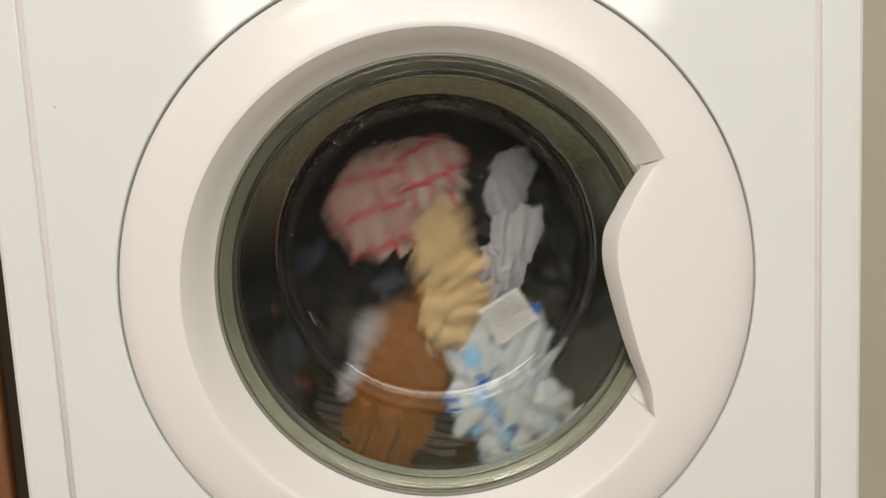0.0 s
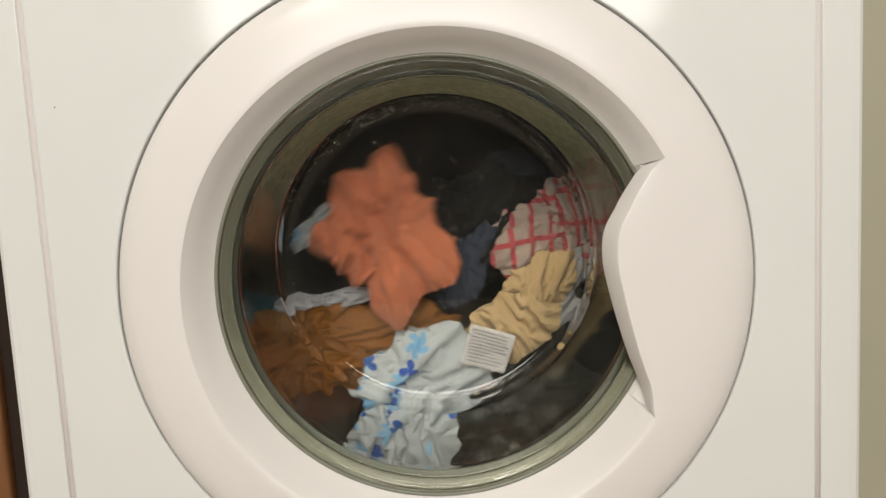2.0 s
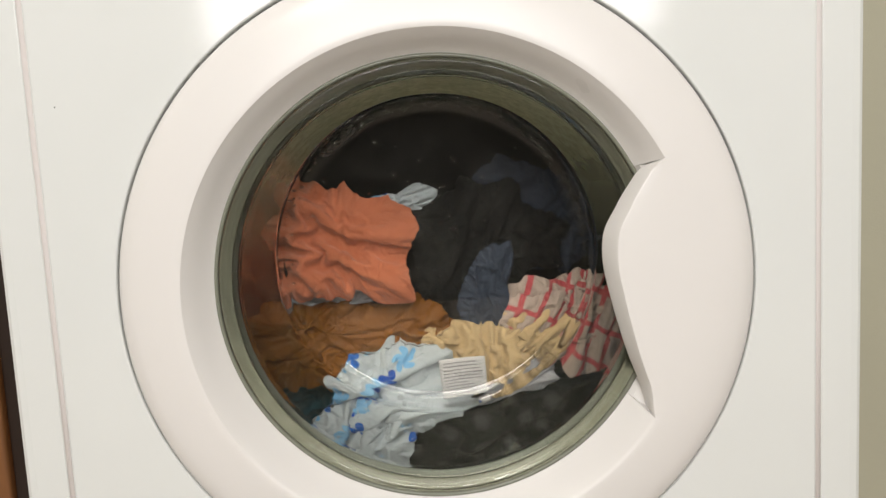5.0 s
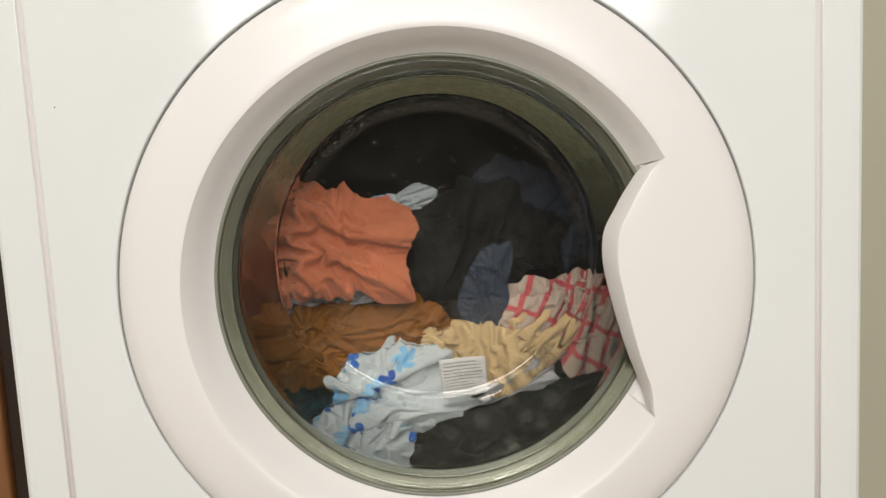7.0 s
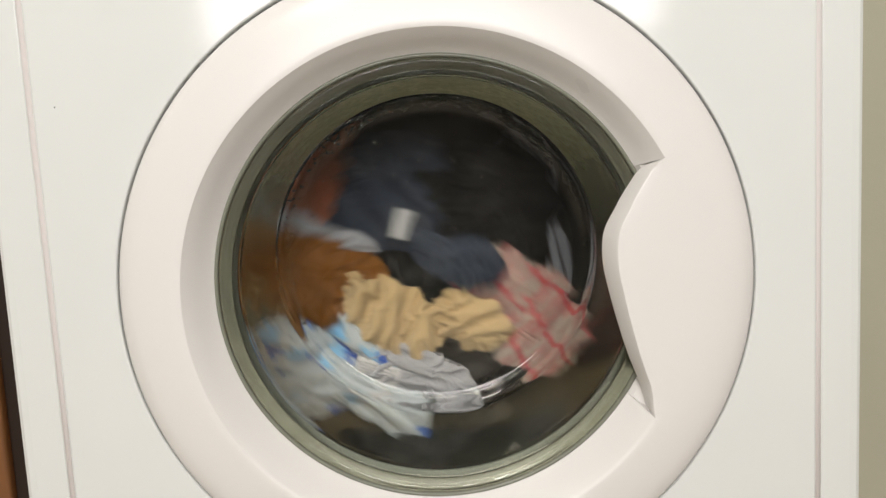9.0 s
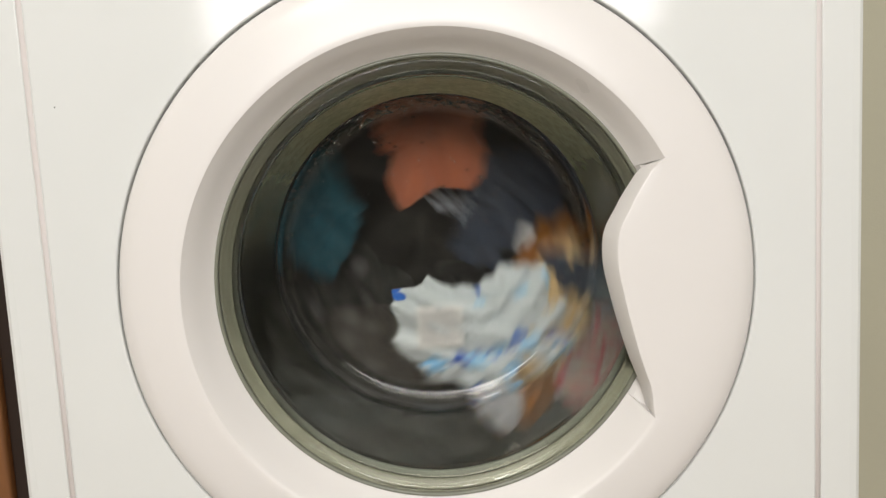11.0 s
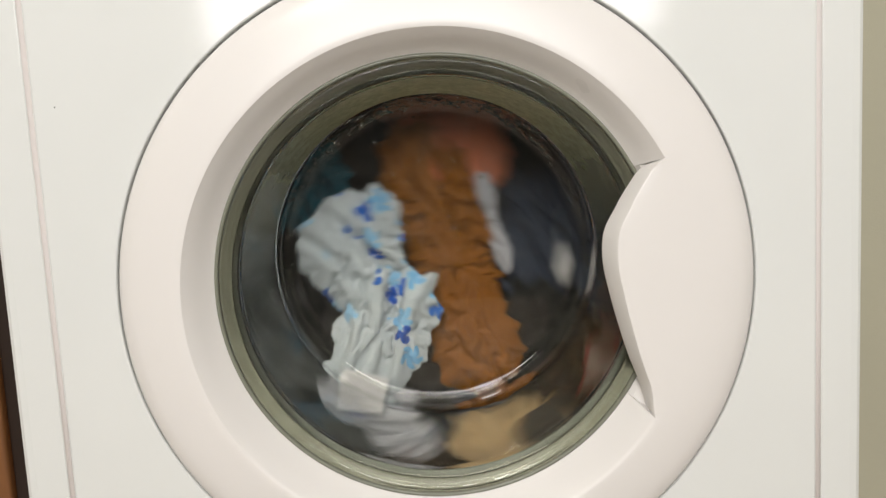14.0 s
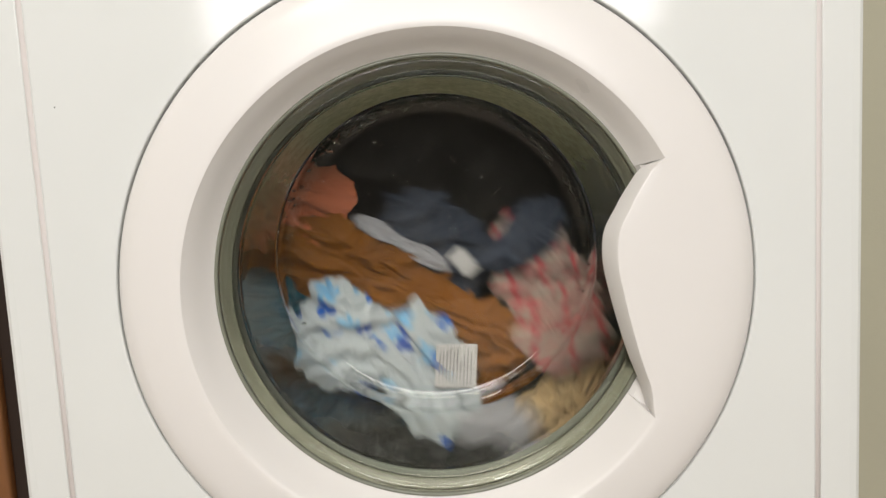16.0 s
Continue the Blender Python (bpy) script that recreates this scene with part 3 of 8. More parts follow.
    lump("fold", (0.038, 0.034, 0.025, 0.021, 0.023, 0.032, 0.036, 0.032, 0.023, 0.019, 0.021, 0.032), 0.012, 71, TOWEL, t, 0.7, 30)
    g["tb"] = lump("corner", (0.043, 0.043, 0.040, 0.037, 0.040, 0.045, 0.045, 0.043, 0.045, 0.043, 0.043, 0.043), 0.014, 72, TOWEL, t, 0.8, 70)

    wide = lump("middle", (0.060, 0.055, 0.046, 0.042, 0.046, 0.055, 0.060, 0.054, 0.046, 0.041, 0.046, 0.055), 0.014, 73, TOWEL, t, 1.0, 50)
    wide.location = (0.030, 0.010, -0.006)

    t = garment("teal_vest", "teal blue jersey vest twisted in the drum")
    g["te"] = t
    lump("body", (0.062, 0.055, 0.042, 0.037, 0.042, 0.057, 0.064, 0.052, 0.040, 0.037, 0.044, 0.057), 0.014, 81, TEAL, t, 0.9, 20)

    t = garment("lavender_blouse", "pale lavender grey cotton blouse wrung in the drum")
    g["pa"] = t
    lump("body", (0.044, 0.038, 0.026, 0.020, 0.024, 0.036, 0.046, 0.036, 0.024, 0.019, 0.024, 0.036), 0.012, 91, PALE, t, 1.1, 15, 1.2)
    g["pb"] = lump("sleeve", (0.030, 0.028, 0.022, 0.018, 0.020, 0.026, 0.032, 0.028, 0.020, 0.018, 0.020, 0.028), 0.012, 92, PALE, t, 1.1, 50, 1.2)

    t = garment("striped_scarf", "pale grey scarf with fine stripes, stretched in the drum")
    g["st"] = t
    lump("length", (0.090, 0.070, 0.034, 0.026, 0.034, 0.070, 0.090, 0.070, 0.034, 0.026, 0.034, 0.070), 0.010, 95, STRIPE, t, 0.25, 0, 0.3)

    t = garment("charcoal_jumper", "charcoal knitted jumper with pale dots in the drum")
    g["ch"] = t
    lump("body", (0.125, 0.115, 0.095, 0.085, 0.095, 0.115, 0.125, 0.110, 0.090, 0.080, 0.090, 0.110), 0.018, 98, CHARCOAL, t, 0.9, 20)
    return g


def water_beads():
    """Beads of water left on the inside of the bowl."""
    rnd = random.Random(3)
    bm = bmesh.new()
    for i in range(230):
        a = rnd.gauss(90, 48)
        if i < 170:
            r, y, dz = rnd.gauss(0.1262, 0.0025), 0.0992, 0.0137
        else:
            r, y, dz = 0.115 * rnd.random() ** 0.5, 0.1012, 0.0137
        c = Vector((r * math.cos(radians(a)), y - 0.0006, AXIS.z + dz + r * math.sin(radians(a))))
        s = rnd.uniform(0.0005, 0.0014) * (1 if i < 170 else 0.8)
        bmesh.ops.create_icosphere(bm, subdivisions=1, radius=1.0, matrix=Matrix.Translation(c) @ Matrix.Diagonal((s * rnd.uniform(0.8, 2.0), 0.0008, s, 1)))
    # runs of water caught in the corner of the bowl
    for i in range(46):
        a0, span = rnd.uniform(8, 150) if i < 22 else rnd.gauss(48, 20), rnd.uniform(2, 11)
        r, y, w = rnd.uniform(0.1205, 0.1285), rnd.uniform(0.0945, 0.0980), rnd.uniform(0.0006, 0.0019)
        rings = []
        for k in range(9):
            f = k / 8
            a, g = radians(a0 + span * f), w * (math.sin(math.pi * f) ** 0.5 + 0.05) * rnd.uniform(0.75, 1.2)
            rr = r - 0.0012 * math.sin(2 * math.pi * f + i)
            c = Vector((rr * math.cos(a), y, AXIS.z + 0.0137 + rr * math.sin(a)))
            out = Vector((math.cos(a), 0, math.sin(a)))
            rings.append([bm.verts.new(c + g * (out * math.cos(b) + Vector((0, 1, 0)) * math.sin(b))) for b in (0, 1.05, 2.09, 3.14, 4.19, 5.24)])
        for p, q in zip(rings, rings[1:]):
            for k in range(6):
                bm.faces.new((p[k], p[(k + 1) % 6], q[(k + 1) % 6], q[k]))
        bm.faces.new(rings[0])
        bm.faces.new(rings[-1])
    ob = tagged(part("water_beads", bm, WATER), "small clear water beads on the door glass", "water", kind="stuff")
    ob.visible_shadow = False


room()
window()
ceiling_lamp()
cabinet()
machine()
door()
DRUM = drum()
G = laundry()
water_beads()


def at(x, z, y, turn):
    """A place in the drum, millimetres from its axis and the front plane; turn in degrees, clockwise from the front."""
    return pose(AXIS.x + x / 1000, y / 1000, AXIS.z + z / 1000, 0, turn, 0)


def rel(x, z, y, turn):
    """The same, in the space of the garment that the piece belongs to."""
    return pose(x / 1000, y / 1000, z / 1000, 0, turn, 0)


def motions():
    walk(G["wa"], [(0.0, at(50, -102, 135, 658)), (0.1, at(73, -80, 135, 659)), (0.2, at(46, -60, 135, 607)), (0.3, at(63, -30, 135, 559)),
        (0.4, at(76, -7, 135, 498)), (0.5, at(44, -3, 135, 467)), (0.6, at(-26, -56, 135, 467)), (0.7, at(-28, -93, 135, 407)),
        (0.8, at(8, -104, 135, 370)), (0.9, at(40, -86, 135, 341)), (1.0, at(51, -71, 135, 306)), (1.1, at(85, -70, 135, 249)),
        (1.2, at(75, -25, 135, 235)), (1.3, at(70, -26, 135, 185)), (1.4, at(74, -17, 135, 118)), (1.5, at(23, -18, 135, 95)),
        (1.6, at(-17, -56, 135, 81)), (1.7, at(-51, -73, 135, 32)), (1.8, at(-11, -85, 135, 23)), (1.9, at(-8, -103, 135, 9)),
        (2.0, at(-17, -98, 135, -19)), (2.1, at(-21, -97, 135, -18)), (2.2, at(-23, -99, 135, -12)), (2.3, at(-26, -102, 135, -8)),
        (2.4, at(-29, -104, 135, -4)), (2.5, at(-31, -106, 135, -1)), (3.0, at(-36, -108, 135, 0)), (3.5, at(-39, -109, 135, 0)),
        (7.3, at(-39, -109, 135, 0)), (7.4, at(-45, -105, 135, 4)), (7.5, at(-60, -89, 135, 20)), (7.6, at(-62, -75, 135, 39)),
        (7.7, at(-76, -63, 135, 64)), (7.8, at(-81, -43, 135, 84)), (7.9, at(-86, -34, 135, 111)), (8.0, at(-68, -28, 135, 129)),
        (8.1, at(-48, -30, 135, 160)), (8.2, at(-28, -59, 135, 182)), (8.3, at(-25, -69, 135, 211)), (8.4, at(-36, -83, 135, 228)),
        (8.5, at(-32, -92, 135, 245)), (8.6, at(-57, -80, 135, 267)), (8.7, at(-53, -80, 135, 291)), (8.8, at(-19, -95, 135, 346)),
        (8.9, at(-16, -120, 142, 409)), (9.0, at(-57, -98, 149, 415)), (9.1, at(-69, -70, 142, 435)), (9.2, at(-75, -37, 135, 456)),
        (9.3, at(-77, -12, 135, 478)), (9.4, at(-51, 12, 135, 498)), (9.5, at(-15, 25, 135, 514)), (9.6, at(20, 16, 135, 524)),
        (9.7, at(44, -9, 135, 538)), (9.8, at(35, -50, 135, 559)), (9.9, at(9, -89, 135, 573)), (10.0, at(-31, -101, 135, 599)),
        (10.1, at(-68, -95, 135, 628)), (10.2, at(-79, -66, 135, 676)), (10.3, at(-79, -32, 135, 716)), (10.4, at(-77, -12, 135, 768)),
        (10.5, at(-66, 3, 135, 823)), (10.6, at(-43, 17, 135, 849)), (10.7, at(-15, 20, 135, 874)), (10.8, at(17, -2, 135, 890)),
        (10.9, at(37, -34, 135, 910)), (11.0, at(17, -66, 135, 937)), (11.1, at(-11, -88, 135, 955)), (11.2, at(-20, -75, 135, 937)),
        (11.3, at(-26, -56, 135, 930)), (11.4, at(-40, -65, 135, 973)), (11.5, at(-51, -75, 135, 1018)), (11.6, at(-73, -53, 135, 1063)),
        (11.7, at(-60, -54, 135, 1116)), (11.8, at(-88, -37, 135, 1173)), (11.9, at(-80, -28, 135, 1189)), (12.0, at(-46, -34, 135, 1191)),
        (12.1, at(-10, -42, 135, 1191)), (12.2, at(-7, -46, 135, 1205)), (12.3, at(-40, -53, 135, 1270)), (12.4, at(-64, -61, 135, 1323)),
        (12.5, at(-70, -58, 135, 1364)), (12.6, at(-35, -66, 135, 1428)), (12.7, at(-41, -66, 135, 1463)), (12.8, at(-45, -47, 135, 1495)),
        (12.9, at(-42, -47, 135, 1513)), (13.0, at(-50, -49, 135, 1545)), (13.1, at(-39, -37, 135, 1565)), (13.2, at(-27, -37, 135, 1580)),
        (13.3, at(-6, -66, 135, 1613)), (13.4, at(-54, -67, 135, 1688)), (13.5, at(-74, -43, 135, 1729)), (13.6, at(-54, -39, 135, 1779)),
        (13.7, at(-52, -67, 135, 1843)), (13.8, at(-53, -61, 135, 1875)), (13.9, at(-49, -52, 135, 1895)), (14.0, at(-48, -57, 135, 1924)),
        (14.1, at(-32, -35, 135, 1938)), (14.2, at(-63, -64, 135, 1978)), (14.3, at(-43, -94, 135, 2019)), (14.4, at(-82, -54, 135, 2083)),
        (14.5, at(-46, -70, 135, 2129)), (14.6, at(-61, -35, 135, 2156)), (14.7, at(-49, -54, 135, 2231)), (14.8, at(-55, -54, 135, 2238)),
        (14.9, at(-44, -82, 135, 2273)), (15.0, at(-49, -75, 135, 2295)), (15.1, at(-60, -85, 135, 2328)), (15.2, at(-65, -76, 135, 2344)),
        (15.3, at(-60, -57, 135, 2407)), (15.4, at(-53, -52, 135, 2444)), (15.5, at(-45, -60, 135, 2472)), (15.6, at(-46, -62, 135, 2530)),
        (15.7, at(-42, -53, 135, 2556)), (15.8, at(-45, -66, 135, 2575)), (15.9, at(-41, -66, 135, 2593)), (16.0, at(-14, -95, 135, 2596))])
    walk(G["wb"], [(0.0, rel(-29, -37, 3, 0)), (0.1, rel(-27, -34, 3, 0)), (0.2, rel(-53, -66, 3, 0)), (0.3, rel(-42, -54, 3, 0)),
        (0.4, rel(-50, -64, 3, 0)), (0.5, rel(-55, -70, 3, 0)), (0.6, rel(-65, -80, 3, 0)), (0.7, rel(-40, -50, 3, 0)),
        (0.8, rel(-32, -41, 3, 0)), (0.9, rel(-42, -54, 3, 0)), (1.0, rel(-41, -52, 3, 0)), (1.1, rel(-28, -35, 3, 0)),
        (1.2, rel(-28, -35, 3, 0)), (1.3, rel(-43, -56, 3, 0)), (1.4, rel(-62, -79, 3, 0)), (1.5, rel(-58, -72, 3, 0)),
        (1.6, rel(-50, -62, 3, 0)), (1.7, rel(-43, -54, 3, 0)), (1.8, rel(-53, -68, 3, 0)), (1.9, rel(-32, -41, 3, 0)),
        (2.0, rel(-34, -43, 3, 0)), (2.1, rel(-36, -46, 3, 0)), (2.2, rel(-37, -47, 3, 0)), (2.5, rel(-37, -47, 3, 0)),
        (3.0, rel(-36, -46, 3, 0)), (7.3, rel(-36, -46, 3, 0)), (7.4, rel(-35, -45, 3, 0)), (7.5, rel(-39, -49, 3, 0)),
        (7.6, rel(-41, -52, 3, 0)), (7.7, rel(-34, -43, 3, 0)), (7.8, rel(-45, -56, 3, 0)), (7.9, rel(-61, -74, 3, 0)),
        (8.0, rel(-59, -73, 3, 0)), (8.1, rel(-64, -80, 3, 0)), (8.2, rel(-56, -71, 3, 0)), (8.3, rel(-55, -70, 3, 0)),
        (8.4, rel(-51, -64, 3, 0)), (8.5, rel(-52, -65, 3, 0)), (8.6, rel(-55, -67, 3, 0)), (8.7, rel(-43, -52, 3, 0)),
        (8.8, rel(-31, -39, 3, 0)), (8.9, rel(-57, -71, 3, 0)), (9.0, rel(-44, -55, 3, 0)), (9.1, rel(-48, -59, 3, 0)),
        (9.2, rel(-44, -54, 3, 0)), (9.3, rel(-42, -52, 3, 0)), (9.4, rel(-40, -50, 3, 0)), (9.5, rel(-38, -47, 3, 0)),
        (9.6, rel(-30, -38, 3, 0)), (9.7, rel(-22, -29, 3, 0)), (9.8, rel(-28, -36, 3, 0)), (9.9, rel(-34, -43, 3, 0)),
        (10.0, rel(-35, -43, 3, 0)), (10.1, rel(-35, -43, 3, 0)), (10.2, rel(-33, -40, 3, 0)), (10.3, rel(-37, -47, 3, 0)),
        (10.4, rel(-27, -34, 3, 0)), (10.5, rel(-38, -46, 3, 0)), (10.6, rel(-40, -50, 3, 0)), (10.7, rel(-41, -51, 3, 0)),
        (10.8, rel(-39, -49, 3, 0)), (10.9, rel(-35, -45, 3, 0)), (11.0, rel(-33, -41, 3, 0)), (11.1, rel(-38, -48, 3, 0)),
        (11.2, rel(-53, -67, 3, 0)), (11.3, rel(-68, -86, 3, 0)), (11.4, rel(-61, -76, 3, 0)), (11.5, rel(-44, -54, 3, 0)),
        (11.6, rel(-36, -46, 3, 0)), (11.7, rel(-35, -45, 3, 0)), (11.8, rel(-36, -44, 3, 0)), (11.9, rel(-49, -59, 3, 0)),
        (12.0, rel(-57, -70, 3, 0)), (12.1, rel(-81, -100, 3, 0)), (12.2, rel(-83, -104, 3, 0)), (12.3, rel(-86, -110, 3, 0)),
        (12.4, rel(-81, -100, 3, 0)), (12.5, rel(-70, -85, 3, 0)), (12.6, rel(-44, -56, 3, 0)), (12.7, rel(-53, -68, 3, 0)),
        (12.8, rel(-56, -70, 3, 0)), (12.9, rel(-53, -66, 3, 0)), (13.0, rel(-54, -66, 3, 0)), (13.1, rel(-66, -81, 3, 0)),
        (13.2, rel(-73, -91, 3, 0)), (13.3, rel(-82, -105, 3, 0)), (13.4, rel(-76, -95, 3, 0)), (13.5, rel(-73, -89, 3, 0)),
        (13.6, rel(-47, -60, 3, 0)), (13.7, rel(-29, -36, 3, 0)), (13.8, rel(-48, -60, 3, 0)), (13.9, rel(-52, -64, 3, 0)),
        (14.0, rel(-49, -61, 3, 0)), (14.1, rel(-51, -63, 3, 0)), (14.2, rel(-93, -118, 3, 0)), (14.3, rel(-64, -81, 3, 0)),
        (14.4, rel(-79, -96, 3, 0)), (14.5, rel(-43, -53, 3, 0)), (14.6, rel(-33, -42, 3, 0)), (14.7, rel(-41, -51, 3, 0)),
        (14.8, rel(-43, -53, 3, 0)), (14.9, rel(-54, -66, 3, 0)), (15.0, rel(-47, -59, 3, 0)), (15.1, rel(-43, -55, 3, 0)),
        (15.2, rel(-87, -111, 3, 0)), (15.3, rel(-82, -102, 3, 0)), (15.4, rel(-54, -66, 3, 0)), (15.5, rel(-44, -54, 3, 0)),
        (15.6, rel(-32, -41, 3, 0)), (15.7, rel(-35, -45, 3, 0)), (15.8, rel(-39, -49, 3, 0)), (15.9, rel(-36, -44, 3, 0)),
        (16.0, rel(-48, -59, 3, 0))])
    walk(G["ba"], [(0.0, at(-30, -91, 158, 294)), (0.1, at(20, -150, 158, 340)), (0.2, at(49, -164, 158, 356)), (0.3, at(116, -107, 158, 311)),
        (0.4, at(124, -37, 158, 288)), (0.5, at(111, 48, 158, 263)), (0.6, at(26, 83, 158, 199)), (0.7, at(-56, 36, 158, 133)),
        (0.8, at(-50, -38, 158, 53)), (0.9, at(-25, -107, 158, 4)), (1.0, at(-6, -94, 158, -76)), (1.1, at(17, -167, 158, 4)),
        (1.2, at(95, -106, 158, -38)), (1.3, at(122, -80, 158, -48)), (1.4, at(130, -1, 158, -13)), (1.5, at(99, 17, 158, 67)),
        (1.6, at(17, 42, 158, 54)), (1.7, at(-37, 9, 158, 30)), (1.8, at(-44, -23, 158, 40)), (1.9, at(-10, -73, 158, 12)),
        (2.0, at(-52, -70, 158, -4)), (2.1, at(-57, -70, 158, -6)), (2.2, at(-57, -70, 158, -6)), (2.3, at(-56, -70, 158, -6)),
        (2.4, at(-54, -70, 158, -5)), (2.5, at(-52, -70, 158, -4)), (3.0, at(-49, -70, 158, -2)), (3.5, at(-47, -70, 158, 0)),
        (7.3, at(-47, -71, 159, 0)), (7.4, at(-57, -65, 159, 4)), (7.5, at(-67, -53, 159, 12)), (7.6, at(-70, -26, 159, 11)),
        (7.7, at(-69, -5, 159, 39)), (7.8, at(-58, 10, 159, 66)), (7.9, at(-27, 8, 159, 109)), (8.0, at(-8, -41, 159, 132)),
        (8.1, at(25, -48, 159, 198)), (8.2, at(15, -135, 159, 160)), (8.3, at(-4, -149, 159, 178)), (8.4, at(-36, -150, 159, 191)),
        (8.5, at(-57, -149, 159, 201)), (8.6, at(-93, -127, 159, 221)), (8.7, at(-116, -77, 159, 254)), (8.8, at(-111, -67, 159, 259)),
        (8.9, at(-129, -38, 159, 304)), (9.0, at(-101, -14, 159, 382)), (9.1, at(-94, 26, 159, 400)), (9.2, at(-68, 54, 159, 410)),
        (9.3, at(-33, 71, 159, 417)), (9.4, at(20, 73, 159, 424)), (9.5, at(70, 55, 159, 434)), (9.6, at(93, 4, 159, 455)),
        (9.7, at(97, -58, 159, 476)), (9.8, at(74, -113, 159, 488)), (9.9, at(34, -152, 159, 502)), (10.0, at(-23, -150, 159, 537)),
        (10.1, at(-77, -123, 159, 579)), (10.2, at(-110, -77, 159, 608)), (10.3, at(-122, -24, 159, 634)), (10.4, at(-103, 25, 159, 658)),
        (10.5, at(-65, 62, 159, 685)), (10.6, at(-13, 79, 159, 718)), (10.7, at(39, 72, 159, 750)), (10.8, at(79, 26, 159, 780)),
        (10.9, at(97, -36, 159, 809)), (11.0, at(75, -101, 159, 835)), (11.1, at(34, -152, 159, 862)), (11.2, at(-5, -163, 159, 883)),
        (11.3, at(-46, -147, 159, 904)), (11.4, at(-89, -107, 159, 942)), (11.5, at(-124, -50, 159, 982)), (11.6, at(-124, 29, 159, 1002)),
        (11.7, at(-73, 64, 159, 1043)), (11.8, at(-30, 48, 159, 1093)), (11.9, at(16, -4, 159, 1133)), (12.0, at(33, -46, 160, 1153)),
        (12.1, at(60, -90, 160, 1165)), (12.2, at(79, -105, 160, 1179)), (12.3, at(7, -148, 160, 1244)), (12.4, at(-73, -145, 160, 1277)),
        (12.5, at(-130, -50, 160, 1329)), (12.6, at(-126, 0, 160, 1357)), (12.7, at(-82, 35, 160, 1397)), (12.8, at(-33, 32, 160, 1437)),
        (12.9, at(1, -22, 160, 1472)), (13.0, at(20, -63, 160, 1507)), (13.1, at(38, -60, 160, 1521)), (13.2, at(85, -58, 160, 1547)),
        (13.3, at(18, -148, 160, 1601)), (13.4, at(-87, -123, 160, 1654)), (13.5, at(-133, -23, 160, 1690)), (13.6, at(-127, -2, 160, 1727)),
        (13.7, at(-51, 35, 160, 1776)), (13.8, at(-5, -3, 160, 1817)), (13.9, at(14, -38, 160, 1852)), (14.0, at(31, -68, 160, 1877)),
        (14.1, at(49, -49, 160, 1888)), (14.2, at(18, -151, 160, 1939)), (14.3, at(-77, -134, 160, 2010)), (14.4, at(-117, -88, 160, 2026)),
        (14.5, at(-129, -44, 160, 2069)), (14.6, at(-102, 65, 160, 2105)), (14.7, at(-17, 42, 160, 2152)), (14.8, at(-7, -14, 160, 2185)),
        (14.9, at(-4, -24, 160, 2211)), (15.0, at(6, -74, 160, 2240)), (15.1, at(42, -87, 160, 2254)), (15.2, at(18, -151, 160, 2317)),
        (15.3, at(-78, -140, 160, 2355)), (15.4, at(-131, -66, 160, 2401)), (15.5, at(-113, 2, 160, 2428)), (15.6, at(-60, 28, 160, 2483)),
        (15.7, at(-3, -3, 160, 2524)), (15.8, at(-6, -26, 160, 2532)), (15.9, at(6, -46, 160, 2543)), (16.0, at(27, -70, 160, 2552))])
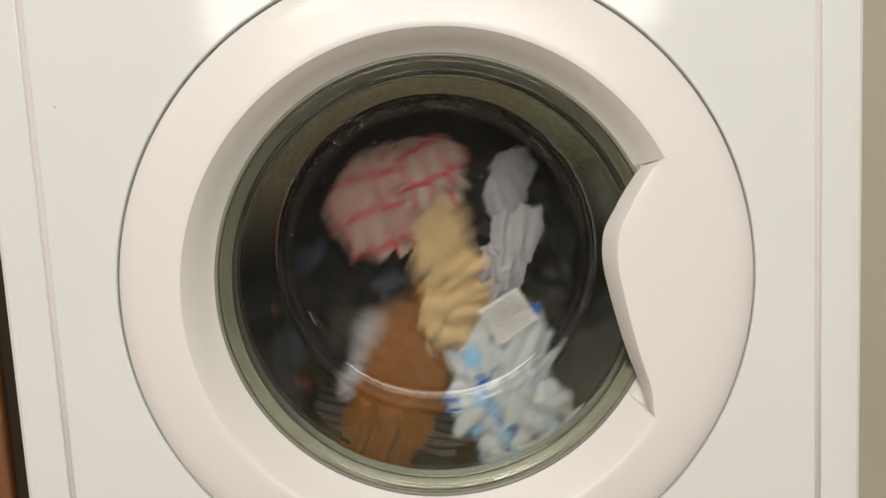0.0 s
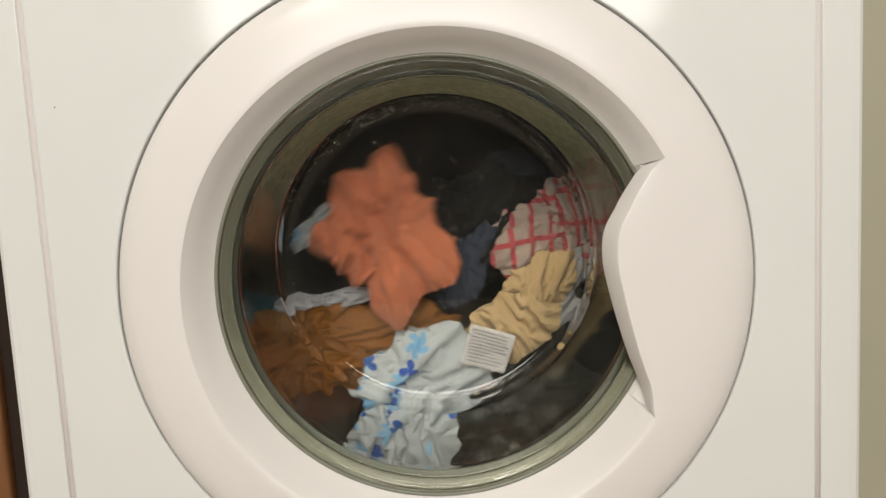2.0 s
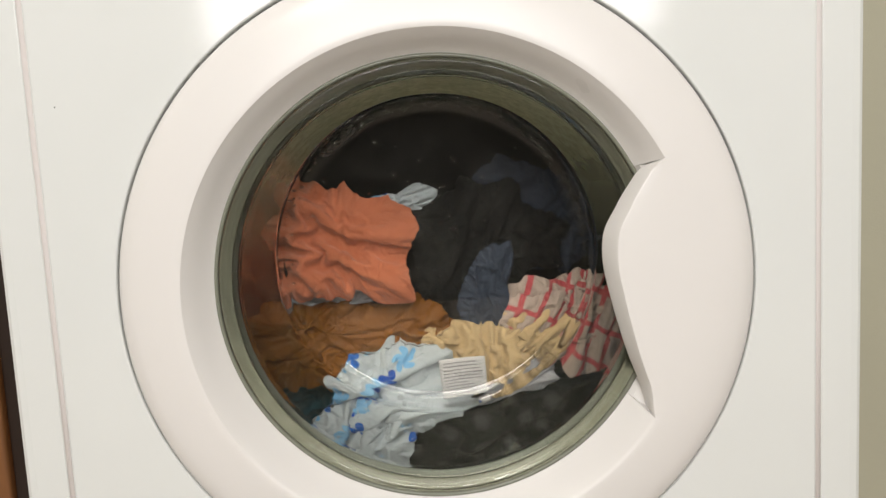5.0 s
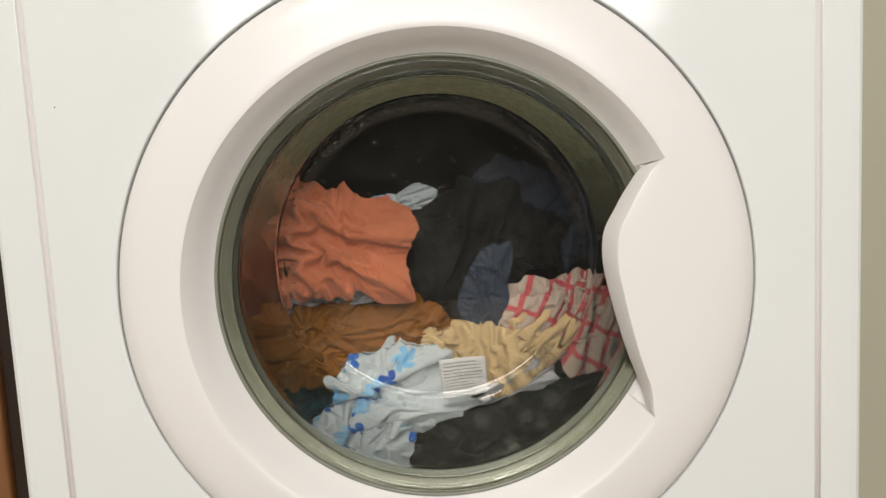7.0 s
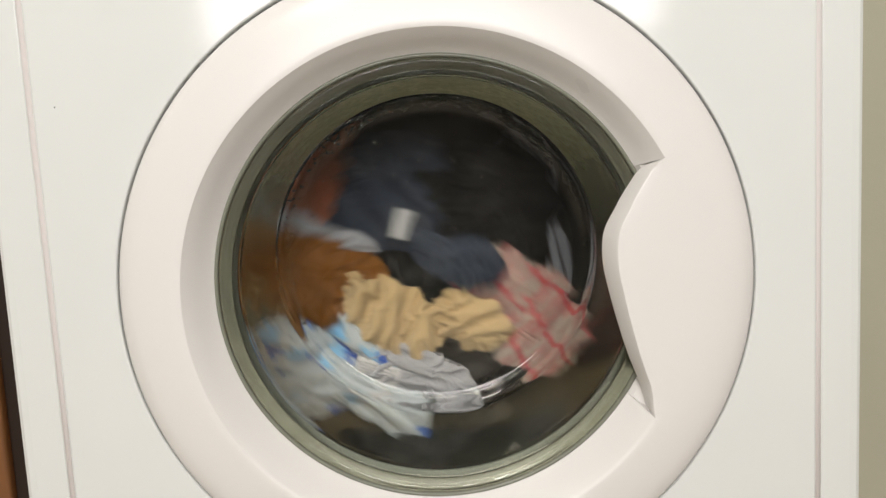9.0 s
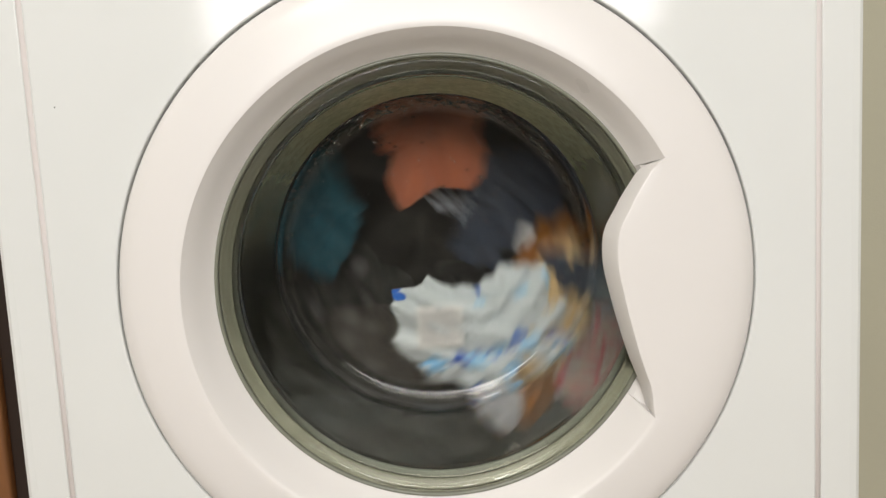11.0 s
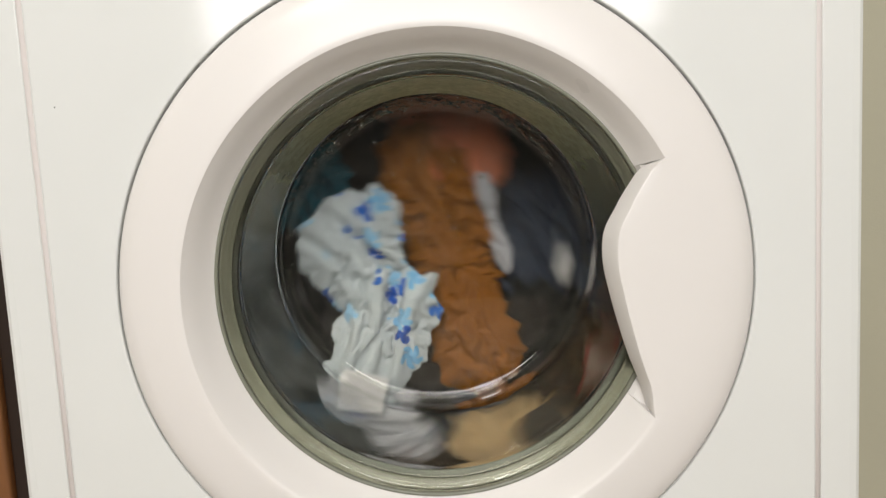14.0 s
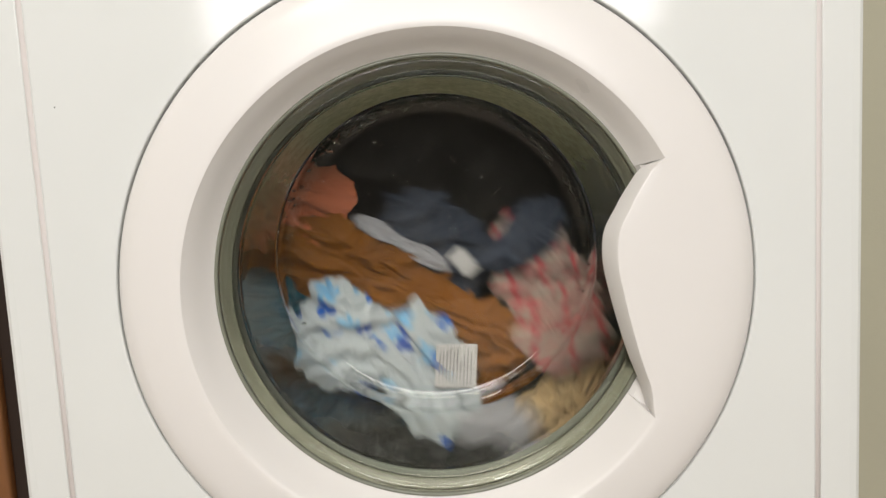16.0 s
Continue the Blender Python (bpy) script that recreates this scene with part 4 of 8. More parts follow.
    walk(G["bb"], [(0.0, rel(-46, -1, 3, 0)), (0.1, rel(-35, -1, 3, 0)), (0.2, rel(-43, 0, 3, 0)), (0.3, rel(-61, -2, 3, 0)),
        (0.4, rel(-66, -2, 3, 0)), (0.5, rel(-59, -2, 3, 0)), (0.6, rel(-58, -1, 3, 0)), (0.7, rel(-82, 26, 3, 0)), (0.8, rel(-96, 0, 3, 0)),
        (0.9, rel(-100, 24, 3, 0)), (1.0, rel(-64, -12, 3, 0)), (1.1, rel(-43, 0, 3, 0)), (1.2, rel(-72, -2, 3, 0)), (1.3, rel(-95, -2, 3, 0)),
        (1.4, rel(-24, -71, 3, 0)), (1.5, rel(-93, -2, 3, 0)), (1.6, rel(-80, -1, 3, 0)), (1.7, rel(-58, 0, 3, 0)), (1.8, rel(-78, 0, 3, 0)),
        (1.9, rel(-111, 0, 3, 0)), (2.0, rel(-85, 0, 3, 0)), (2.1, rel(-81, -1, 3, 0)), (2.2, rel(-80, -1, 3, 0)), (2.3, rel(-79, -1, 3, 0)),
        (2.4, rel(-79, 0, 3, 0)), (2.5, rel(-79, 0, 3, 0)), (3.0, rel(-82, 0, 3, 0)), (3.5, rel(-84, 0, 3, 0)), (7.3, rel(-84, 0, 3, 0)),
        (7.4, rel(-76, 0, 3, 0)), (7.5, rel(-69, 0, 3, 0)), (7.6, rel(-84, 0, 3, 0)), (7.7, rel(-88, 0, 3, 0)), (7.8, rel(-87, 0, 3, 0)),
        (7.9, rel(-93, -1, 3, 0)), (8.0, rel(-101, -1, 3, 0)), (8.1, rel(-79, 0, 3, 0)), (8.2, rel(-68, -1, 3, 0)), (8.3, rel(-54, 0, 3, 0)),
        (8.4, rel(-60, 0, 3, 0)), (8.5, rel(-62, 1, 3, 0)), (8.6, rel(-61, 1, 3, 0)), (8.7, rel(-63, 1, 3, 0)), (8.8, rel(-50, 1, 3, 0)),
        (8.9, rel(-32, 0, 3, 0)), (9.0, rel(-49, 0, 3, 0)), (9.1, rel(-45, 0, 3, 0)), (9.2, rel(-48, 0, 3, 0)), (9.3, rel(-51, 0, 3, 0)),
        (9.4, rel(-57, -1, 3, 0)), (9.5, rel(-60, -1, 3, 0)), (9.6, rel(-62, -1, 3, 0)), (9.7, rel(-69, -2, 3, 0)), (9.8, rel(-75, -2, 3, 0)),
        (9.9, rel(-72, -2, 3, 0)), (10.0, rel(-59, 0, 3, 0)), (10.1, rel(-66, 1, 3, 0)), (10.2, rel(-71, 1, 3, 0)), (10.3, rel(-75, 1, 3, 0)),
        (10.4, rel(-71, 0, 3, 0)), (10.5, rel(-67, 0, 3, 0)), (10.6, rel(-64, -1, 3, 0)), (10.7, rel(-69, -1, 3, 0)), (10.8, rel(-70, -1, 3, 0)),
        (10.9, rel(-74, -2, 3, 0)), (11.0, rel(-72, -2, 3, 0)), (11.1, rel(-72, -2, 3, 0)), (11.2, rel(-80, -1, 3, 0)),
        (11.3, rel(-80, 0, 3, 0)), (11.4, rel(-68, 1, 3, 0)), (11.5, rel(-82, 1, 3, 0)), (11.6, rel(-74, 1, 3, 0)), (11.7, rel(-57, 0, 3, 0)),
        (11.8, rel(-73, -1, 3, 0)), (11.9, rel(-99, -1, 3, 0)), (12.0, rel(-106, -1, 3, 0)), (12.1, rel(-141, -2, 3, 0)),
        (12.2, rel(-123, -3, 3, 0)), (12.3, rel(-74, -1, 3, 0)), (12.4, rel(-71, 1, 3, 0)), (12.5, rel(-89, 1, 3, 0)), (12.6, rel(-55, 1, 3, 0)),
        (12.7, rel(-69, 0, 3, 0)), (12.8, rel(-92, -1, 3, 0)), (12.9, rel(-126, 0, 3, 0)), (13.0, rel(-129, -1, 3, 0)),
        (13.1, rel(-134, -2, 3, 0)), (13.2, rel(-72, -2, 3, 0)), (13.3, rel(-76, -1, 3, 0)), (13.4, rel(-75, 1, 3, 0)),
        (13.5, rel(-105, 2, 3, 0)), (13.6, rel(-65, 0, 3, 0)), (13.7, rel(-90, -1, 3, 0)), (13.8, rel(-108, -1, 3, 0)),
        (13.9, rel(-125, 0, 3, 0)), (14.0, rel(-131, -1, 3, 0)), (14.1, rel(-104, -2, 3, 0)), (14.2, rel(-99, -2, 3, 0)),
        (14.3, rel(-72, 1, 3, 0)), (14.4, rel(-87, 1, 3, 0)), (14.5, rel(-65, 1, 3, 0)), (14.6, rel(-56, 0, 3, 0)), (14.7, rel(-119, -1, 3, 0)),
        (14.8, rel(-129, 0, 3, 0)), (14.9, rel(-125, 0, 3, 0)), (15.0, rel(-131, -1, 3, 0)), (15.1, rel(-150, -2, 3, 0)),
        (15.2, rel(-84, -1, 3, 0)), (15.3, rel(-104, 1, 3, 0)), (15.4, rel(-89, 2, 3, 0)), (15.5, rel(-80, 1, 3, 0)), (15.6, rel(-87, -1, 3, 0)),
        (15.7, rel(-111, -1, 3, 0)), (15.8, rel(-122, 0, 3, 0)), (15.9, rel(-139, 0, 3, 0)), (16.0, rel(-132, 0, 3, 0))])
    walk(G["ca"], [(0.0, at(18, -28, 140, 636)), (0.1, at(-10, -73, 140, 596)), (0.2, at(-7, -111, 140, 573)), (0.3, at(29, -113, 140, 565)),
        (0.4, at(71, -94, 140, 549)), (0.5, at(77, -73, 140, 498)), (0.6, at(83, -53, 140, 425)), (0.7, at(73, -52, 140, 345)),
        (0.8, at(53, -41, 140, 340)), (0.9, at(42, -45, 140, 315)), (1.0, at(27, -39, 140, 238)), (1.1, at(6, -64, 140, 226)),
        (1.2, at(-8, -121, 140, 189)), (1.3, at(54, -130, 140, 189)), (1.4, at(87, -95, 140, 126)), (1.5, at(88, -58, 140, 46)),
        (1.6, at(103, -64, 140, -34)), (1.7, at(88, -58, 140, -9)), (1.8, at(85, -61, 140, -9)), (1.9, at(67, -57, 140, -16)),
        (2.0, at(69, -60, 140, -34)), (2.1, at(64, -62, 140, -32)), (2.2, at(58, -65, 140, -28)), (2.3, at(53, -69, 140, -23)),
        (2.4, at(48, -74, 140, -17)), (2.5, at(45, -79, 140, -13)), (3.0, at(40, -84, 140, -5)), (3.5, at(39, -85, 140, 0)),
        (7.3, at(39, -85, 140, 0)), (7.4, at(36, -89, 140, -1)), (7.5, at(21, -92, 140, 13)), (7.6, at(28, -98, 140, 25)),
        (7.7, at(7, -111, 140, 63)), (7.8, at(-22, -99, 140, 96)), (7.9, at(-17, -99, 140, 105)), (8.0, at(-7, -111, 140, 115)),
        (8.1, at(-25, -147, 140, 88)), (8.2, at(-66, -139, 140, 43)), (8.3, at(-96, -126, 140, 43)), (8.4, at(-115, -104, 140, 56)),
        (8.5, at(-113, -83, 140, 88)), (8.6, at(-127, -56, 140, 105)), (8.7, at(-110, -42, 140, 101)), (8.8, at(-89, -32, 140, 76)),
        (8.9, at(-48, -41, 140, 36)), (9.0, at(-39, -48, 140, 25)), (9.1, at(-8, -49, 140, 70)), (9.2, at(-52, -92, 140, 67)),
        (9.3, at(-95, -116, 140, 58)), (9.4, at(-134, -51, 140, 90)), (9.5, at(-145, 32, 140, 122)), (9.6, at(-82, 92, 140, 159)),
        (9.7, at(0, 124, 140, 198)), (9.8, at(68, 98, 140, 235)), (9.9, at(112, 38, 140, 268)), (10.0, at(103, -60, 140, 303)),
        (10.1, at(59, -147, 140, 340)), (10.2, at(-22, -158, 140, 372)), (10.3, at(-101, -126, 140, 408)), (10.4, at(-142, -51, 140, 446)),
        (10.5, at(-145, 32, 140, 482)), (10.6, at(-82, 93, 140, 519)), (10.7, at(0, 124, 140, 558)), (10.8, at(68, 98, 140, 595)),
        (10.9, at(112, 38, 140, 628)), (11.0, at(101, -63, 140, 663)), (11.1, at(53, -152, 140, 700)), (11.2, at(-31, -156, 152, 741)),
        (11.3, at(-110, -118, 163, 780)), (11.4, at(-141, -47, 175, 809)), (11.5, at(-139, 37, 175, 853)), (11.6, at(-62, 113, 175, 900)),
        (11.7, at(38, 103, 175, 946)), (11.8, at(117, 24, 175, 996)), (11.9, at(119, -59, 175, 1035)), (12.0, at(58, -161, 175, 1068)),
        (12.1, at(5, -174, 175, 1105)), (12.2, at(-67, -164, 175, 1112)), (12.3, at(-126, -118, 175, 1138)), (12.4, at(-156, -53, 175, 1168)),
        (12.5, at(-151, 23, 175, 1185)), (12.6, at(-111, 81, 175, 1228)), (12.7, at(-14, 91, 175, 1292)), (12.8, at(86, 45, 175, 1346)),
        (12.9, at(129, -80, 175, 1369)), (13.0, at(64, -151, 175, 1449)), (13.1, at(21, -164, 175, 1457)), (13.2, at(-26, -167, 175, 1473)),
        (13.3, at(-116, -129, 175, 1491)), (13.4, at(-156, -43, 175, 1536)), (13.5, at(-144, 38, 175, 1555)), (13.6, at(-100, 75, 175, 1590)),
        (13.7, at(2, 80, 175, 1666)), (13.8, at(97, 45, 175, 1701)), (13.9, at(116, -91, 190, 1740)), (14.0, at(52, -193, 205, 1798)),
        (14.1, at(-13, -184, 190, 1825)), (14.2, at(-87, -152, 175, 1841)), (14.3, at(-134, -96, 175, 1881)), (14.4, at(-154, -28, 175, 1899)),
        (14.5, at(-150, 28, 175, 1915)), (14.6, at(-43, 112, 175, 1990)), (14.7, at(73, 70, 175, 2060)), (14.8, at(115, -38, 175, 2095)),
        (14.9, at(126, -118, 190, 2103)), (15.0, at(62, -199, 205, 2158)), (15.1, at(-2, -190, 190, 2185)), (15.2, at(-77, -158, 175, 2203)),
        (15.3, at(-134, -96, 175, 2241)), (15.4, at(-152, -2, 175, 2268)), (15.5, at(-123, 62, 175, 2306)), (15.6, at(-19, 96, 175, 2382)),
        (15.7, at(108, 52, 175, 2421)), (15.8, at(144, -81, 175, 2448)), (15.9, at(122, -133, 175, 2473)), (16.0, at(111, -157, 175, 2488))])
    walk(G["cb"], [(0.0, rel(45, 18, 3, 0)), (0.1, rel(28, 11, 3, 0)), (0.2, rel(34, 13, 3, 0)), (0.3, rel(34, 13, 3, 0)),
        (0.4, rel(35, 14, 3, 0)), (0.5, rel(37, 15, 3, 0)), (0.6, rel(35, -24, 3, 0)), (0.7, rel(37, 15, 3, 0)), (0.8, rel(47, 19, 3, 0)),
        (0.9, rel(41, 17, 3, 0)), (1.0, rel(34, 13, 3, 0)), (1.1, rel(26, 10, 3, 0)), (1.2, rel(35, 14, 3, 0)), (1.3, rel(35, 14, 3, 0)),
        (1.4, rel(35, 4, 3, 0)), (1.5, rel(37, -24, 3, 0)), (1.6, rel(28, 12, 3, 0)), (1.7, rel(34, 14, 3, 0)), (1.8, rel(34, 14, 3, 0)),
        (1.9, rel(44, 18, 3, 0)), (2.0, rel(41, 17, 3, 0)), (2.3, rel(41, 17, 3, 0)), (2.4, rel(42, 17, 3, 0)), (2.5, rel(42, 17, 3, 0)),
        (3.0, rel(44, 18, 3, 0)), (3.5, rel(46, 18, 3, 0)), (7.3, rel(46, 18, 3, 0)), (7.4, rel(44, 18, 3, 0)), (7.5, rel(49, 19, 3, 0)),
        (7.6, rel(34, 13, 3, 0)), (7.7, rel(32, 12, 3, 0)), (7.8, rel(31, 12, 3, 0)), (7.9, rel(30, 12, 3, 0)), (8.0, rel(40, 16, 3, 0)),
        (8.1, rel(22, 8, 3, 0)), (8.2, rel(31, 12, 3, 0)), (8.3, rel(31, 11, 3, 0)), (8.4, rel(28, 10, 3, 0)), (8.5, rel(33, 12, 3, 0)),
        (8.6, rel(30, 11, 3, 0)), (8.7, rel(20, 7, 3, 0)), (8.8, rel(31, 11, 3, 0)), (8.9, rel(24, 9, 3, 0)), (9.0, rel(62, 24, 3, 0)),
        (9.1, rel(55, 21, 3, 0)), (9.2, rel(46, 17, 3, 0)), (9.3, rel(35, 13, 3, 0)), (9.4, rel(33, 12, 3, 0)), (9.5, rel(38, 14, 3, 0)),
        (9.6, rel(35, 13, 3, 0)), (9.7, rel(37, 15, 3, 0)), (9.8, rel(38, 15, 3, 0)), (9.9, rel(42, 17, 3, 0)), (10.0, rel(39, 16, 3, 0)),
        (10.1, rel(41, 17, 3, 0)), (10.2, rel(38, 15, 3, 0)), (10.3, rel(37, 14, 3, 0)), (10.4, rel(36, 13, 3, 0)), (10.5, rel(38, 14, 3, 0)),
        (10.6, rel(35, 14, 3, 0)), (10.7, rel(37, 15, 3, 0)), (10.8, rel(38, 15, 3, 0)), (10.9, rel(42, 17, 3, 0)), (11.0, rel(40, 17, 3, 0)),
        (11.1, rel(41, 17, 3, 0)), (11.2, rel(37, 14, 3, 0)), (11.3, rel(42, 15, 3, 0)), (11.4, rel(34, 13, 3, 0)), (11.5, rel(30, 11, 3, 0)),
        (11.6, rel(33, 13, 3, 0)), (11.7, rel(38, 16, 3, 0)), (11.8, rel(59, 25, 3, 0)), (11.9, rel(40, 17, 3, 0)), (12.0, rel(48, 20, 3, 0)),
        (12.1, rel(39, 15, 3, 0)), (12.2, rel(39, 15, 3, 0)), (12.3, rel(35, 13, 3, 0)), (12.4, rel(32, 12, 3, 0)), (12.5, rel(29, 11, 3, 0)),
        (12.6, rel(34, 13, 3, 0)), (12.7, rel(35, 14, 3, 0)), (12.8, rel(37, 15, 3, 0)), (12.9, rel(48, 20, 3, 0)), (13.0, rel(46, 15, 3, 0)),
        (13.1, rel(34, 13, 3, 0)), (13.2, rel(34, 13, 3, 0)), (13.3, rel(32, 12, 3, 0)), (13.4, rel(31, 11, 3, 0)), (13.5, rel(33, 12, 3, 0)),
        (13.6, rel(35, 13, 3, 0)), (13.7, rel(38, 15, 3, 0)), (13.8, rel(50, 21, 3, 0)), (13.9, rel(48, 20, 3, 0)), (14.0, rel(43, 17, 3, 0)),
        (14.1, rel(34, 13, 3, 0)), (14.2, rel(35, 13, 3, 0)), (14.4, rel(35, 13, 3, 0)), (14.5, rel(33, 12, 3, 0)), (14.6, rel(35, 14, 3, 0)),
        (14.7, rel(40, 17, 3, 0)), (14.8, rel(43, 18, 3, 0)), (14.9, rel(34, 14, 3, 0)), (15.0, rel(32, 13, 3, 0)), (15.1, rel(34, 13, 3, 0)),
        (15.2, rel(31, 11, 3, 0)), (15.3, rel(35, 13, 3, 0)), (15.4, rel(39, 14, 3, 0)), (15.5, rel(27, 10, 3, 0)), (15.6, rel(31, 12, 3, 0)),
        (15.7, rel(42, 17, 3, 0)), (15.8, rel(39, 16, 3, 0)), (15.9, rel(31, 13, 3, 0)), (16.0, rel(26, 11, 3, 0))])
    walk(G["ta"], [(0.0, at(-2, 79, 142, 499)), (0.1, at(-58, 72, 142, 461)), (0.2, at(-112, -63, 142, 412)), (0.3, at(-67, -150, 142, 366)),
        (0.4, at(37, -162, 142, 326)), (0.5, at(102, -123, 142, 301)), (0.6, at(140, -67, 142, 276)), (0.7, at(143, 16, 142, 255)),
        (0.8, at(108, 63, 142, 222)), (0.9, at(57, 77, 142, 204)), (1.0, at(-17, 80, 142, 125)), (1.1, at(-93, 3, 142, 94)),
        (1.2, at(-105, -105, 142, 27)), (1.3, at(-15, -164, 142, -8)), (1.4, at(74, -148, 142, -48)), (1.5, at(134, -98, 142, -75)),
        (1.6, at(151, -36, 142, -91)), (1.7, at(132, 22, 142, -68)), (1.8, at(120, 10, 144, -53)), (1.9, at(101, 9, 146, -34)),
        (2.0, at(84, 13, 148, -28)), (2.1, at(80, 6, 146, -27)), (2.2, at(81, -8, 144, -28)), (2.3, at(78, -18, 142, -30)),
        (2.4, at(77, -30, 142, -33)), (2.5, at(77, -40, 142, -33)), (3.0, at(82, -48, 142, -10)), (3.5, at(84, -53, 142, 0)),
        (7.3, at(84, -53, 142, 0)), (7.4, at(84, -59, 142, 3)), (7.5, at(83, -75, 142, 13)), (7.6, at(103, -98, 142, 23)),
        (7.7, at(81, -129, 142, 23)), (7.8, at(43, -146, 142, 11)), (7.9, at(26, -167, 142, 4)), (8.0, at(-16, -175, 142, -8)),
        (8.1, at(-69, -157, 142, 10)), (8.2, at(-130, -150, 215, 32)), (8.3, at(-167, -87, 215, 55)), (8.4, at(-177, -18, 215, 76)),
        (8.5, at(-129, 51, 215, 112)), (8.6, at(-62, 97, 150, 139)), (8.7, at(-44, 55, 150, 59)), (8.8, at(-25, 30, 150, 14)),
        (8.9, at(10, 12, 150, 28)), (9.0, at(50, -21, 150, 34)), (9.1, at(120, -100, 150, 51)), (9.2, at(94, -148, 150, 128)),
        (9.3, at(38, -171, 150, 165)), (9.4, at(-59, -150, 150, 206)), (9.5, at(-136, -95, 150, 240)), (9.6, at(-131, 9, 150, 281)),
        (9.7, at(-82, 99, 150, 321)), (9.8, at(5, 114, 150, 366)), (9.9, at(100, 84, 150, 406)), (10.0, at(143, -48, 150, 437)),
        (10.1, at(108, -132, 176, 478)), (10.2, at(42, -185, 202, 518)), (10.3, at(-62, -179, 215, 559)), (10.4, at(-151, -125, 215, 596)),
        (10.5, at(-170, -22, 215, 634)), (10.6, at(-147, 76, 215, 677)), (10.7, at(-80, 115, 179, 699)), (10.8, at(0, 123, 161, 721)),
        (10.9, at(96, 69, 155, 770)), (11.0, at(143, -48, 150, 797)), (11.1, at(108, -131, 176, 835)), (11.2, at(42, -185, 202, 878)),
        (11.3, at(-62, -179, 215, 919)), (11.4, at(-151, -125, 215, 956)), (11.5, at(-172, -22, 215, 994)), (11.6, at(-147, 76, 215, 1037)),
        (11.7, at(-61, 113, 198, 1063)), (11.8, at(36, 118, 198, 1091)), (11.9, at(111, 68, 198, 1130)), (12.0, at(148, -59, 198, 1162)),
        (12.1, at(110, -137, 198, 1201)), (12.2, at(42, -185, 202, 1238)), (12.3, at(-63, -178, 215, 1279)), (12.4, at(-151, -125, 215, 1316)),
        (12.5, at(-169, -22, 215, 1354)), (12.6, at(-147, 76, 215, 1397)), (12.7, at(-89, 115, 198, 1416)), (12.8, at(-18, 124, 198, 1435)),
        (12.9, at(75, 80, 198, 1477)), (13.0, at(148, -27, 198, 1522)), (13.1, at(114, -119, 198, 1559)), (13.2, at(42, -185, 202, 1598)),
        (13.3, at(-63, -180, 215, 1639)), (13.4, at(-151, -125, 215, 1676)), (13.5, at(-170, -22, 215, 1714)), (13.6, at(-147, 76, 215, 1757)),
        (13.7, at(-80, 115, 198, 1779)), (13.8, at(0, 123, 198, 1801)), (13.9, at(96, 69, 198, 1850)), (14.0, at(143, -48, 198, 1877)),
        (14.1, at(108, -131, 198, 1915)), (14.2, at(42, -185, 202, 1958)), (14.3, at(-62, -179, 215, 1999)), (14.4, at(-151, -125, 215, 2036)),
        (14.5, at(-170, -22, 215, 2074)), (14.6, at(-147, 76, 215, 2117)), (14.7, at(-80, 115, 198, 2139)), (14.8, at(0, 123, 198, 2161)),
        (14.9, at(96, 69, 198, 2210)), (15.0, at(143, -48, 198, 2237)), (15.1, at(108, -131, 198, 2275)), (15.2, at(42, -185, 202, 2318)),
        (15.3, at(-62, -179, 215, 2359)), (15.4, at(-151, -125, 215, 2396)), (15.5, at(-169, -21, 215, 2435)), (15.6, at(-147, 76, 215, 2477)),
        (15.7, at(-82, 111, 179, 2491)), (15.8, at(-10, 115, 156, 2512)), (15.9, at(43, 67, 145, 2567)), (16.0, at(84, 9, 145, 2577))])
